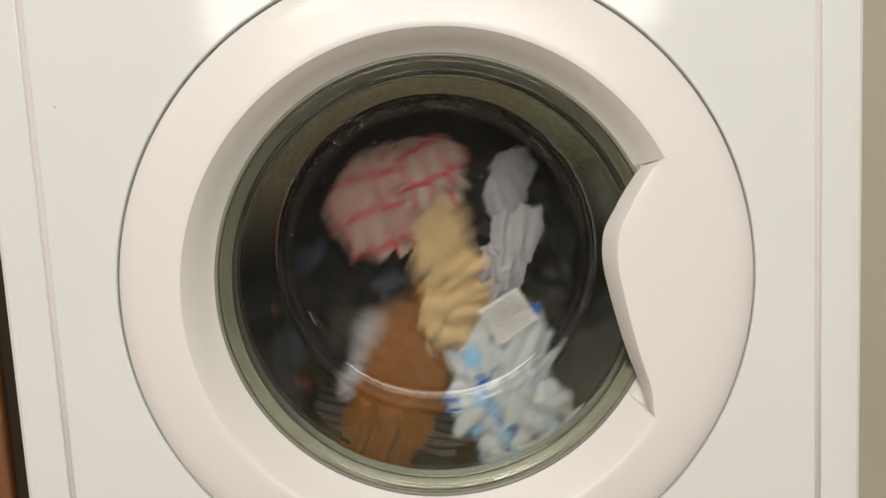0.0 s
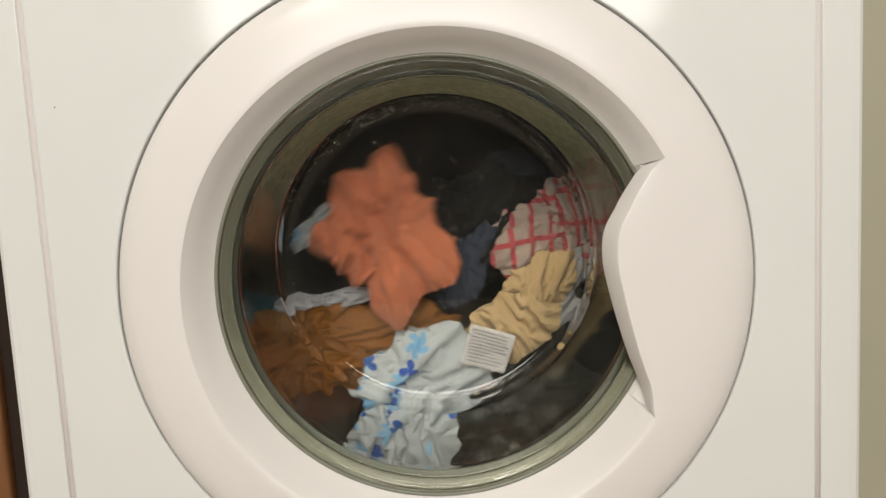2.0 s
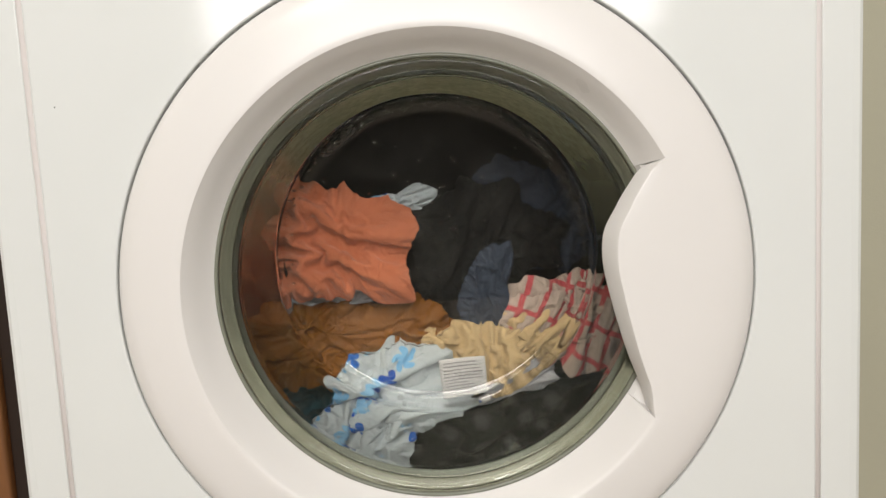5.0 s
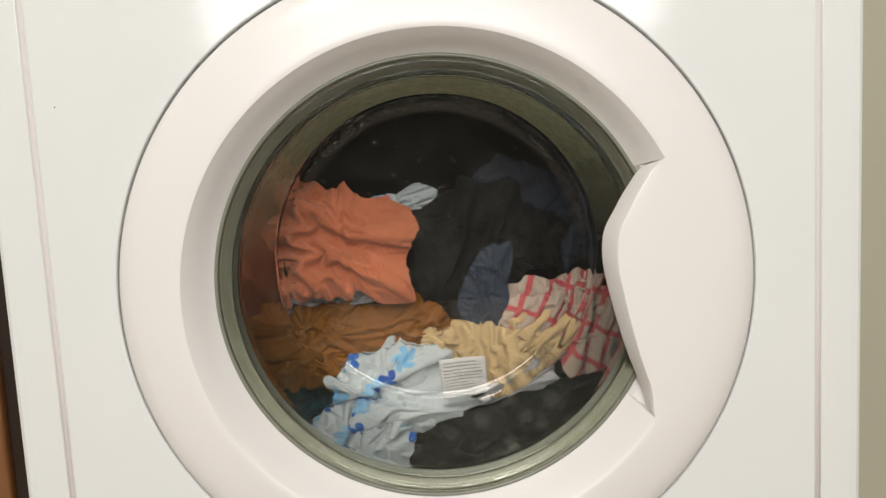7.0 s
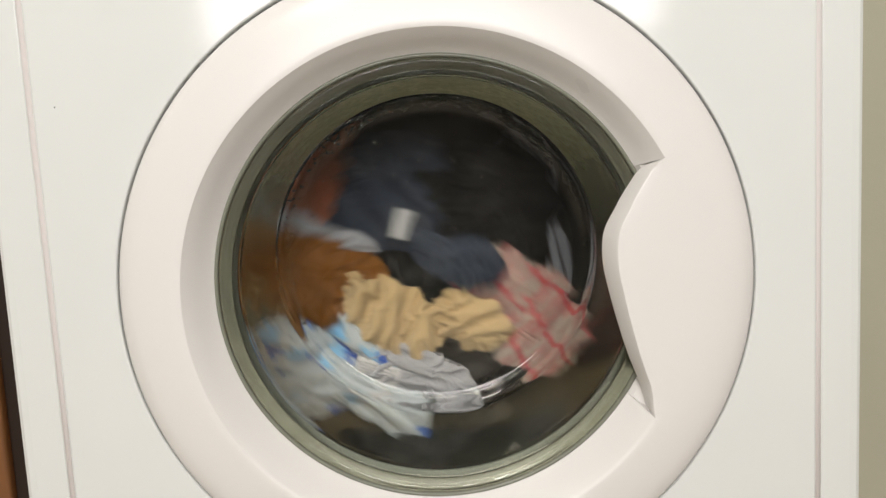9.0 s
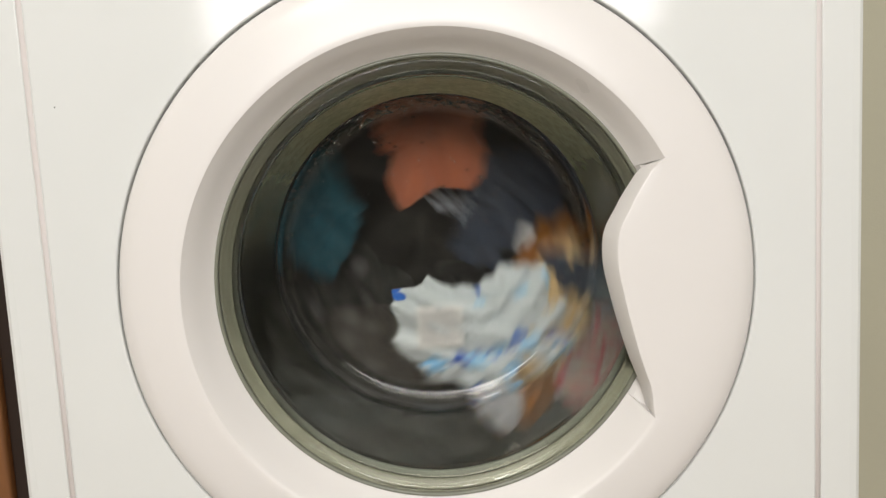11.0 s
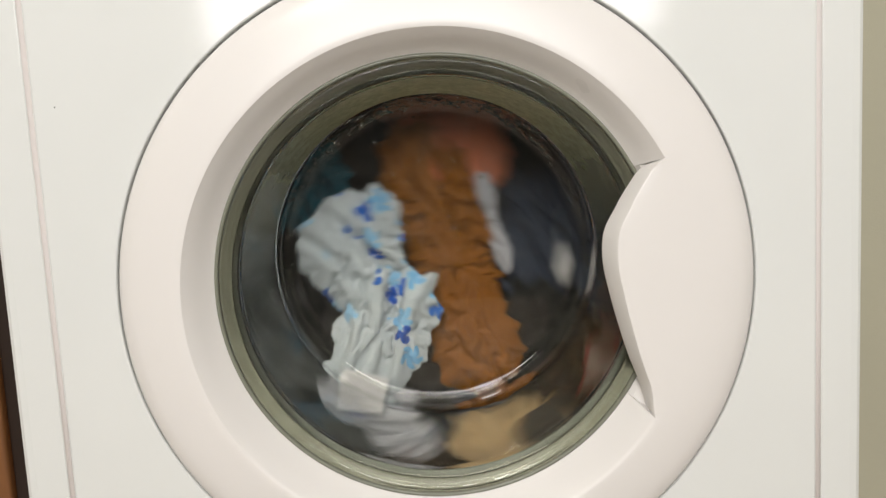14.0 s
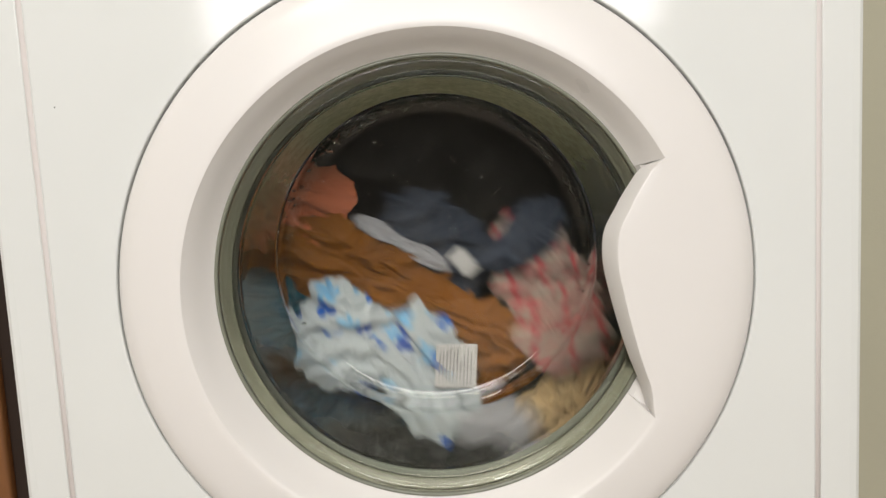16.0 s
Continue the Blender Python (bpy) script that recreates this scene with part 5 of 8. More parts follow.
    walk(G["tb"], [(0.0, rel(53, -10, 3, 0)), (0.1, rel(78, -16, 3, 0)), (0.2, rel(82, -18, 3, 0)), (0.3, rel(42, -9, 3, 0)),
        (0.4, rel(34, -6, 3, 0)), (0.5, rel(33, -6, 3, 0)), (0.6, rel(42, -7, 3, 0)), (0.7, rel(41, -7, 3, 0)), (0.8, rel(39, -7, 3, 0)),
        (0.9, rel(45, -8, 3, 0)), (1.0, rel(81, -16, 3, 0)), (1.1, rel(67, -14, 3, 0)), (1.2, rel(62, -13, 3, 0)), (1.3, rel(41, -8, 3, 0)),
        (1.4, rel(40, -7, 3, 0)), (1.5, rel(39, -7, 3, 0)), (1.6, rel(41, -7, 3, 0)), (1.7, rel(40, -7, 3, 0)), (1.8, rel(42, -8, 3, 0)),
        (1.9, rel(50, -10, 3, 0)), (2.0, rel(58, -11, 3, 0)), (2.1, rel(59, -11, 3, 0)), (2.2, rel(59, -11, 3, 0)), (2.3, rel(57, -11, 3, 0)),
        (2.4, rel(54, -10, 3, 0)), (2.5, rel(53, -10, 3, 0)), (3.0, rel(53, -10, 3, 0)), (3.5, rel(56, -11, 3, 0)), (7.3, rel(56, -11, 3, 0)),
        (7.4, rel(57, -11, 3, 0)), (7.5, rel(58, -11, 3, 0)), (7.6, rel(30, -6, 3, 0)), (7.7, rel(30, -6, 3, 0)), (7.8, rel(33, -7, 3, 0)),
        (7.9, rel(26, -5, 3, 0)), (8.0, rel(36, -7, 3, 0)), (8.1, rel(37, -8, 3, 0)), (8.2, rel(45, -10, 3, 0)), (8.3, rel(49, -11, 3, 0)),
        (8.4, rel(51, -11, 3, 0)), (8.5, rel(46, -9, 3, 0)), (8.6, rel(36, -7, 3, 0)), (8.7, rel(34, 51, 3, 0)), (8.8, rel(82, -16, 3, 0)),
        (8.9, rel(88, -17, 3, 0)), (9.0, rel(62, -12, 3, 0)), (9.1, rel(31, -6, 3, 0)), (9.2, rel(25, -4, 3, 0)), (9.3, rel(42, -8, 3, 0)),
        (9.4, rel(47, -10, 3, 0)), (9.5, rel(55, -12, 3, 0)), (9.6, rel(52, -11, 3, 0)), (9.7, rel(58, -11, 3, 0)), (9.8, rel(54, -10, 3, 0)),
        (9.9, rel(69, -12, 3, 0)), (10.0, rel(53, -9, 3, 0)), (10.1, rel(43, -7, 3, 0)), (10.2, rel(46, -9, 3, 0)), (10.3, rel(46, -10, 3, 0)),
        (10.4, rel(51, -11, 3, 0)), (10.5, rel(43, -9, 3, 0)), (10.6, rel(47, -9, 3, 0)), (10.7, rel(51, -10, 3, 0)), (10.8, rel(51, -10, 3, 0)),
        (10.9, rel(48, -9, 3, 0)), (11.0, rel(53, -9, 3, 0)), (11.1, rel(43, -7, 3, 0)), (11.2, rel(46, -9, 3, 0)), (11.3, rel(46, -10, 3, 0)),
        (11.4, rel(51, -11, 3, 0)), (11.5, rel(44, -9, 3, 0)), (11.6, rel(47, -9, 3, 0)), (11.7, rel(47, -9, 3, 0)), (11.8, rel(48, -9, 3, 0)),
        (11.9, rel(49, -8, 3, 0)), (12.0, rel(47, -8, 3, 0)), (12.1, rel(42, -7, 3, 0)), (12.2, rel(46, -9, 3, 0)), (12.3, rel(46, -10, 3, 0)),
        (12.4, rel(51, -11, 3, 0)), (12.5, rel(43, -9, 3, 0)), (12.6, rel(47, -9, 3, 0)), (12.7, rel(49, -9, 3, 0)), (12.8, rel(49, -9, 3, 0)),
        (12.9, rel(51, -9, 3, 0)), (13.0, rel(52, -9, 3, 0)), (13.1, rel(46, -8, 3, 0)), (13.2, rel(46, -9, 3, 0)), (13.3, rel(46, -10, 3, 0)),
        (13.4, rel(51, -11, 3, 0)), (13.5, rel(43, -9, 3, 0)), (13.6, rel(47, -9, 3, 0)), (13.7, rel(51, -10, 3, 0)), (13.8, rel(51, -10, 3, 0)),
        (13.9, rel(48, -9, 3, 0)), (14.0, rel(53, -9, 3, 0)), (14.1, rel(43, -7, 3, 0)), (14.2, rel(46, -9, 3, 0)), (14.3, rel(46, -10, 3, 0)),
        (14.4, rel(51, -11, 3, 0)), (14.5, rel(43, -9, 3, 0)), (14.6, rel(47, -9, 3, 0)), (14.7, rel(51, -10, 3, 0)), (14.8, rel(51, -10, 3, 0)),
        (14.9, rel(48, -9, 3, 0)), (15.0, rel(53, -9, 3, 0)), (15.1, rel(43, -7, 3, 0)), (15.2, rel(46, -9, 3, 0)), (15.3, rel(46, -10, 3, 0)),
        (15.4, rel(51, -11, 3, 0)), (15.5, rel(43, -9, 3, 0)), (15.6, rel(47, -9, 3, 0)), (15.7, rel(46, -9, 3, 0)), (15.8, rel(40, -8, 3, 0)),
        (15.9, rel(61, -11, 3, 0)), (16.0, rel(80, -14, 3, 0))])
    walk(G["pa"], [(0.0, at(65, 10, 138, 296)), (0.1, at(63, 20, 138, 283)), (0.2, at(47, -51, 139, 355)), (0.3, at(50, -33, 139, 422)),
        (0.4, at(52, -51, 140, 502)), (0.5, at(37, -61, 140, 483)), (0.6, at(61, -94, 141, 449)), (0.7, at(87, -95, 141, 402)),
        (0.8, at(113, -87, 142, 322)), (0.9, at(95, -33, 142, 279)), (1.0, at(65, -1, 143, 280)), (1.1, at(39, -4, 143, 243)),
        (1.2, at(13, -18, 144, 175)), (1.3, at(42, -57, 144, 156)), (1.4, at(37, -67, 145, 134)), (1.5, at(47, -73, 145, 83)),
        (1.6, at(77, -96, 146, 52)), (1.7, at(77, -101, 146, 20)), (1.8, at(82, -85, 147, 1)), (1.9, at(87, -65, 147, -16)),
        (2.0, at(90, -55, 148, -27)), (2.1, at(89, -58, 148, -30)), (2.2, at(87, -67, 149, -30)), (2.3, at(84, -78, 149, -29)),
        (2.4, at(80, -90, 150, -28)), (2.5, at(78, -97, 150, -26)), (3.0, at(67, -102, 150, -9)), (3.5, at(62, -104, 150, 0)),
        (7.3, at(62, -104, 150, 0)), (7.4, at(63, -112, 150, -5)), (7.5, at(61, -123, 149, -10)), (7.6, at(39, -127, 148, 13)),
        (7.7, at(12, -145, 147, 24)), (7.8, at(-15, -160, 146, 35)), (7.9, at(-32, -161, 145, 115)), (8.0, at(-51, -146, 143, 195)),
        (8.1, at(-84, -104, 142, 216)), (8.2, at(-112, -63, 141, 239)), (8.3, at(-97, -74, 140, 222)), (8.4, at(-117, -59, 139, 236)),
        (8.5, at(-110, -41, 138, 206)), (8.6, at(-107, -75, 138, 126)), (8.7, at(-94, -110, 138, 86)), (8.8, at(-52, -121, 138, 120)),
        (8.9, at(-8, -120, 138, 165)), (9.0, at(-12, -99, 138, 214)), (9.1, at(8, -111, 138, 194)), (9.2, at(-53, -92, 138, 140)),
        (9.3, at(-111, -62, 138, 94)), (9.4, at(-123, -14, 138, 88)), (9.5, at(-105, 30, 138, 94)), (9.6, at(-48, 48, 138, 139)),
        (9.7, at(16, 43, 138, 184)), (9.8, at(60, 2, 138, 207)), (9.9, at(78, -52, 138, 235)), (10.0, at(44, -107, 138, 247)),
        (10.1, at(-14, -141, 138, 251)), (10.2, at(-82, -119, 138, 275)), (10.3, at(-132, -71, 138, 355)), (10.4, at(-130, -11, 138, 435)),
        (10.5, at(-99, 39, 138, 480)), (10.6, at(-44, 54, 138, 509)), (10.7, at(16, 43, 138, 544)), (10.8, at(60, 2, 138, 568)),
        (10.9, at(78, -52, 138, 595)), (11.0, at(42, -107, 138, 607)), (11.1, at(-14, -141, 138, 611)), (11.2, at(-68, -120, 138, 691)),
        (11.3, at(-107, -72, 138, 771)), (11.4, at(-107, -10, 138, 819)), (11.5, at(-89, 49, 138, 848)), (11.6, at(-49, 52, 138, 885)),
        (11.7, at(-4, 44, 138, 805)), (11.8, at(12, -43, 138, 755)), (11.9, at(14, -156, 138, 835)), (12.0, at(-23, -143, 138, 852)),
        (12.1, at(-62, -182, 138, 926)), (12.2, at(-96, -136, 138, 989)), (12.3, at(-134, -92, 138, 1010)), (12.4, at(-122, -5, 138, 930)),
        (12.5, at(-110, 25, 138, 850)), (12.6, at(-63, 62, 138, 836)), (12.7, at(18, 13, 138, 901)), (12.8, at(46, -71, 146, 955)),
        (12.9, at(8, -116, 155, 1035)), (13.0, at(-24, -141, 163, 955)), (13.1, at(-71, -148, 155, 942)), (13.2, at(-118, -87, 146, 985)),
        (13.3, at(-138, -14, 138, 905)), (13.4, at(-124, -20, 138, 985)), (13.5, at(-92, 74, 138, 905)), (13.6, at(-38, 66, 138, 851)),
        (13.7, at(69, -10, 138, 931)), (13.8, at(55, -103, 138, 944)), (13.9, at(-3, -137, 138, 1024)), (14.0, at(-65, -128, 138, 1104)),
        (14.1, at(-100, -110, 138, 1184)), (14.2, at(-137, -60, 138, 1164)), (14.3, at(-120, -46, 138, 1164)), (14.4, at(-132, -4, 138, 1160)),
        (14.5, at(-98, 54, 138, 1171)), (14.6, at(-5, 34, 138, 1251)), (14.7, at(24, -31, 138, 1331)), (14.8, at(45, -103, 138, 1270)),
        (14.9, at(-30, -151, 138, 1190)), (15.0, at(-85, -126, 138, 1138)), (15.1, at(-116, -101, 138, 1140)), (15.2, at(-126, -45, 138, 1140)),
        (15.3, at(-109, 18, 138, 1060)), (15.4, at(-85, 31, 138, 980)), (15.5, at(-45, 21, 138, 1060)), (15.6, at(11, -48, 138, 989)),
        (15.7, at(48, -68, 138, 1069)), (15.8, at(45, -92, 138, 1082)), (15.9, at(56, -130, 138, 1068)), (16.0, at(7, -132, 138, 1122))])
    walk(G["pb"], [(0.0, rel(56, 24, 3, 0)), (0.1, rel(33, 14, 3, 0)), (0.2, rel(27, 12, 3, 0)), (0.3, rel(3, 31, 3, 0)),
        (0.4, rel(53, 23, 3, 0)), (0.5, rel(78, 33, 3, 0)), (0.6, rel(66, 28, 3, 0)), (0.7, rel(41, -8, 3, 0)), (0.8, rel(32, 14, 3, 0)),
        (0.9, rel(50, 21, 3, 0)), (1.0, rel(34, 15, 3, 0)), (1.1, rel(54, 22, 3, 0)), (1.2, rel(55, 23, 3, 0)), (1.3, rel(44, 19, 3, 0)),
        (1.4, rel(46, 20, 3, 0)), (1.5, rel(82, 34, 3, 0)), (1.6, rel(55, 22, 3, 0)), (1.7, rel(54, 22, 3, 0)), (1.8, rel(51, 21, 3, 0)),
        (1.9, rel(51, 22, 3, 0)), (2.0, rel(54, 23, 3, 0)), (2.1, rel(57, 25, 3, 0)), (2.2, rel(59, 25, 3, 0)), (2.3, rel(60, 26, 3, 0)),
        (2.4, rel(61, 26, 3, 0)), (2.5, rel(62, 27, 3, 0)), (3.0, rel(60, 25, 3, 0)), (3.5, rel(62, 26, 3, 0)), (7.3, rel(62, 26, 3, 0)),
        (7.4, rel(53, 22, 3, 0)), (7.5, rel(42, 18, 3, 0)), (7.6, rel(45, 18, 3, 0)), (7.7, rel(42, 17, 3, 0)), (7.8, rel(30, 12, 3, 0)),
        (7.9, rel(11, -6, 3, 0)), (8.0, rel(45, 14, 3, 0)), (8.1, rel(41, 16, 3, 0)), (8.2, rel(34, 13, 3, 0)), (8.3, rel(34, 14, 3, 0)),
        (8.4, rel(33, 13, 3, 0)), (8.5, rel(33, 13, 3, 0)), (8.6, rel(20, 8, 3, 0)), (8.7, rel(39, 15, 3, 0)), (8.8, rel(37, 15, 3, 0)),
        (8.9, rel(44, 19, 3, 0)), (9.0, rel(34, 14, 3, 0)), (9.1, rel(48, 20, 3, 0)), (9.2, rel(34, 14, 3, 0)), (9.3, rel(52, 20, 3, 0)),
        (9.4, rel(58, 23, 3, 0)), (9.5, rel(50, 20, 3, 0)), (9.6, rel(38, 15, 3, 0)), (9.7, rel(50, 21, 3, 0)), (9.8, rel(44, 18, 3, 0)),
        (9.9, rel(38, 16, 3, 0)), (10.0, rel(45, 18, 3, 0)), (10.1, rel(41, 16, 3, 0)), (10.2, rel(8, 3, 3, 0)), (10.3, rel(17, -24, 3, 0)),
        (10.4, rel(48, -3, 3, 0)), (10.5, rel(57, 22, 3, 0)), (10.6, rel(50, 21, 3, 0)), (10.7, rel(50, 21, 3, 0)), (10.8, rel(43, 18, 3, 0)),
        (10.9, rel(38, 16, 3, 0)), (11.0, rel(46, 18, 3, 0)), (11.1, rel(41, 16, 3, 0)), (11.2, rel(7, -1, 3, 0)), (11.3, rel(47, 5, 3, 0)),
        (11.4, rel(56, 22, 3, 0)), (11.5, rel(67, 27, 3, 0)), (11.6, rel(43, 18, 3, 0)), (11.7, rel(17, 48, 3, 0)), (11.8, rel(29, 12, 3, 0)),
        (11.9, rel(32, -12, 3, 0)), (12.0, rel(71, 30, 3, 0)), (12.1, rel(29, 12, 3, 0)), (12.2, rel(44, 17, 3, 0)), (12.3, rel(48, 19, 3, 0)),
        (12.4, rel(-29, 49, 3, 0)), (12.5, rel(30, 53, 3, 0)), (12.6, rel(56, 22, 3, 0)), (12.7, rel(44, 18, 3, 0)), (12.8, rel(39, 16, 3, 0)),
        (12.9, rel(17, -27, 3, 0)), (13.0, rel(17, 39, 3, 0)), (13.1, rel(35, 14, 3, 0)), (13.2, rel(28, 11, 3, 0)), (13.3, rel(-31, 56, 3, 0)),
        (13.4, rel(41, -2, 3, 0)), (13.5, rel(4, 50, 3, 0)), (13.6, rel(53, 22, 3, 0)), (13.7, rel(60, -26, 3, 0)), (13.8, rel(30, 12, 3, 0)),
        (13.9, rel(16, -38, 3, 0)), (14.0, rel(40, -19, 3, 0)), (14.1, rel(29, -10, 3, 0)), (14.2, rel(45, 17, 3, 0)), (14.3, rel(45, 17, 3, 0)),
        (14.4, rel(40, 16, 3, 0)), (14.5, rel(56, 22, 3, 0)), (14.6, rel(11, -43, 3, 0)), (14.7, rel(16, -64, 3, 0)), (14.8, rel(35, 14, 3, 0)),
        (14.9, rel(-8, 46, 3, 0)), (15.0, rel(46, 18, 3, 0)), (15.1, rel(37, 14, 3, 0)), (15.2, rel(41, 16, 3, 0)), (15.3, rel(27, 40, 3, 0)),
        (15.4, rel(21, 15, 3, 0)), (15.5, rel(29, -62, 3, 0)), (15.6, rel(42, 17, 3, 0)), (15.7, rel(44, -4, 3, 0)), (15.8, rel(47, 19, 3, 0)),
        (15.9, rel(39, 17, 3, 0)), (16.0, rel(51, 20, 3, 0))])
    walk(G["wm"], [(0.0, rel(-15, -19, 4, 0)), (0.1, rel(-14, -17, 4, 0)), (0.2, rel(-26, -33, 4, 0)), (0.3, rel(-21, -27, 4, 0)),
        (0.4, rel(-25, -32, 4, 0)), (0.5, rel(-28, -35, 4, 0)), (0.6, rel(-32, -40, 4, 0)), (0.7, rel(-20, -25, 4, 0)),
        (0.8, rel(-16, -21, 4, 0)), (0.9, rel(-21, -27, 4, 0)), (1.0, rel(-21, -26, 4, 0)), (1.1, rel(-14, -18, 4, 0)),
        (1.2, rel(-14, -18, 4, 0)), (1.3, rel(-22, -28, 4, 0)), (1.4, rel(-31, -40, 4, 0)), (1.5, rel(-29, -36, 4, 0)),
        (1.6, rel(-25, -31, 4, 0)), (1.7, rel(-21, -27, 4, 0)), (1.8, rel(-27, -34, 4, 0)), (1.9, rel(-16, -21, 4, 0)),
        (2.0, rel(-17, -22, 4, 0)), (2.1, rel(-18, -23, 4, 0)), (2.2, rel(-18, -24, 4, 0)), (2.3, rel(-19, -24, 4, 0)),
        (2.4, rel(-18, -24, 4, 0)), (2.5, rel(-18, -24, 4, 0)), (3.0, rel(-18, -23, 4, 0)), (7.4, rel(-18, -23, 4, 0)),
        (7.5, rel(-19, -25, 4, 0)), (7.6, rel(-20, -26, 4, 0)), (7.7, rel(-17, -21, 4, 0)), (7.8, rel(-23, -28, 4, 0)),
        (7.9, rel(-31, -37, 4, 0)), (8.0, rel(-29, -36, 4, 0)), (8.1, rel(-32, -40, 4, 0)), (8.2, rel(-28, -36, 4, 0)),
        (8.3, rel(-28, -35, 4, 0)), (8.4, rel(-26, -32, 4, 0)), (8.5, rel(-26, -32, 4, 0)), (8.6, rel(-27, -34, 4, 0)),
        (8.7, rel(-21, -26, 4, 0)), (8.8, rel(-15, -20, 4, 0)), (8.9, rel(-28, -36, 4, 0)), (9.0, rel(-22, -28, 4, 0)),
        (9.1, rel(-24, -30, 4, 0)), (9.2, rel(-22, -27, 4, 0)), (9.3, rel(-21, -26, 4, 0)), (9.4, rel(-20, -25, 4, 0)),
        (9.5, rel(-19, -24, 4, 0)), (9.6, rel(-15, -19, 4, 0)), (9.7, rel(-11, -14, 4, 0)), (9.8, rel(-14, -18, 4, 0)),
        (9.9, rel(-17, -22, 4, 0)), (10.0, rel(-17, -22, 4, 0)), (10.1, rel(-18, -22, 4, 0)), (10.2, rel(-16, -20, 4, 0)),
        (10.3, rel(-19, -23, 4, 0)), (10.4, rel(-13, -17, 4, 0)), (10.5, rel(-19, -23, 4, 0)), (10.6, rel(-20, -25, 4, 0)),
        (10.7, rel(-20, -26, 4, 0)), (10.8, rel(-19, -25, 4, 0)), (10.9, rel(-18, -23, 4, 0)), (11.0, rel(-16, -21, 4, 0)),
        (11.1, rel(-19, -24, 4, 0)), (11.2, rel(-26, -34, 4, 0)), (11.3, rel(-34, -43, 4, 0)), (11.4, rel(-31, -38, 4, 0)),
        (11.5, rel(-22, -27, 4, 0)), (11.6, rel(-18, -23, 4, 0)), (11.7, rel(-18, -22, 4, 0)), (11.8, rel(-18, -22, 4, 0)),
        (11.9, rel(-24, -30, 4, 0)), (12.0, rel(-28, -35, 4, 0)), (12.1, rel(-40, -50, 4, 0)), (12.2, rel(-42, -52, 4, 0)),
        (12.3, rel(-43, -55, 4, 0)), (12.4, rel(-40, -50, 4, 0)), (12.5, rel(-35, -43, 4, 0)), (12.6, rel(-22, -28, 4, 0)),
        (12.7, rel(-27, -34, 4, 0)), (12.8, rel(-28, -35, 4, 0)), (12.9, rel(-27, -33, 4, 0)), (13.0, rel(-27, -33, 4, 0)),
        (13.1, rel(-33, -41, 4, 0)), (13.2, rel(-36, -46, 4, 0)), (13.3, rel(-41, -53, 4, 0)), (13.4, rel(-38, -47, 4, 0)),
        (13.5, rel(-36, -44, 4, 0)), (13.6, rel(-24, -30, 4, 0)), (13.7, rel(-14, -18, 4, 0)), (13.8, rel(-24, -30, 4, 0)),
        (13.9, rel(-26, -32, 4, 0)), (14.0, rel(-25, -31, 4, 0)), (14.1, rel(-25, -32, 4, 0)), (14.2, rel(-46, -59, 4, 0)),
        (14.3, rel(-32, -41, 4, 0)), (14.4, rel(-40, -48, 4, 0)), (14.5, rel(-21, -27, 4, 0)), (14.6, rel(-16, -21, 4, 0)),
        (14.7, rel(-21, -25, 4, 0)), (14.8, rel(-22, -27, 4, 0)), (14.9, rel(-27, -33, 4, 0)), (15.0, rel(-24, -29, 4, 0)),
        (15.1, rel(-22, -27, 4, 0)), (15.2, rel(-44, -56, 4, 0)), (15.3, rel(-41, -51, 4, 0)), (15.4, rel(-27, -33, 4, 0)),
        (15.5, rel(-22, -27, 4, 0)), (15.6, rel(-16, -20, 4, 0)), (15.7, rel(-18, -22, 4, 0)), (15.8, rel(-20, -25, 4, 0)),
        (15.9, rel(-18, -22, 4, 0)), (16.0, rel(-24, -30, 4, 0))])
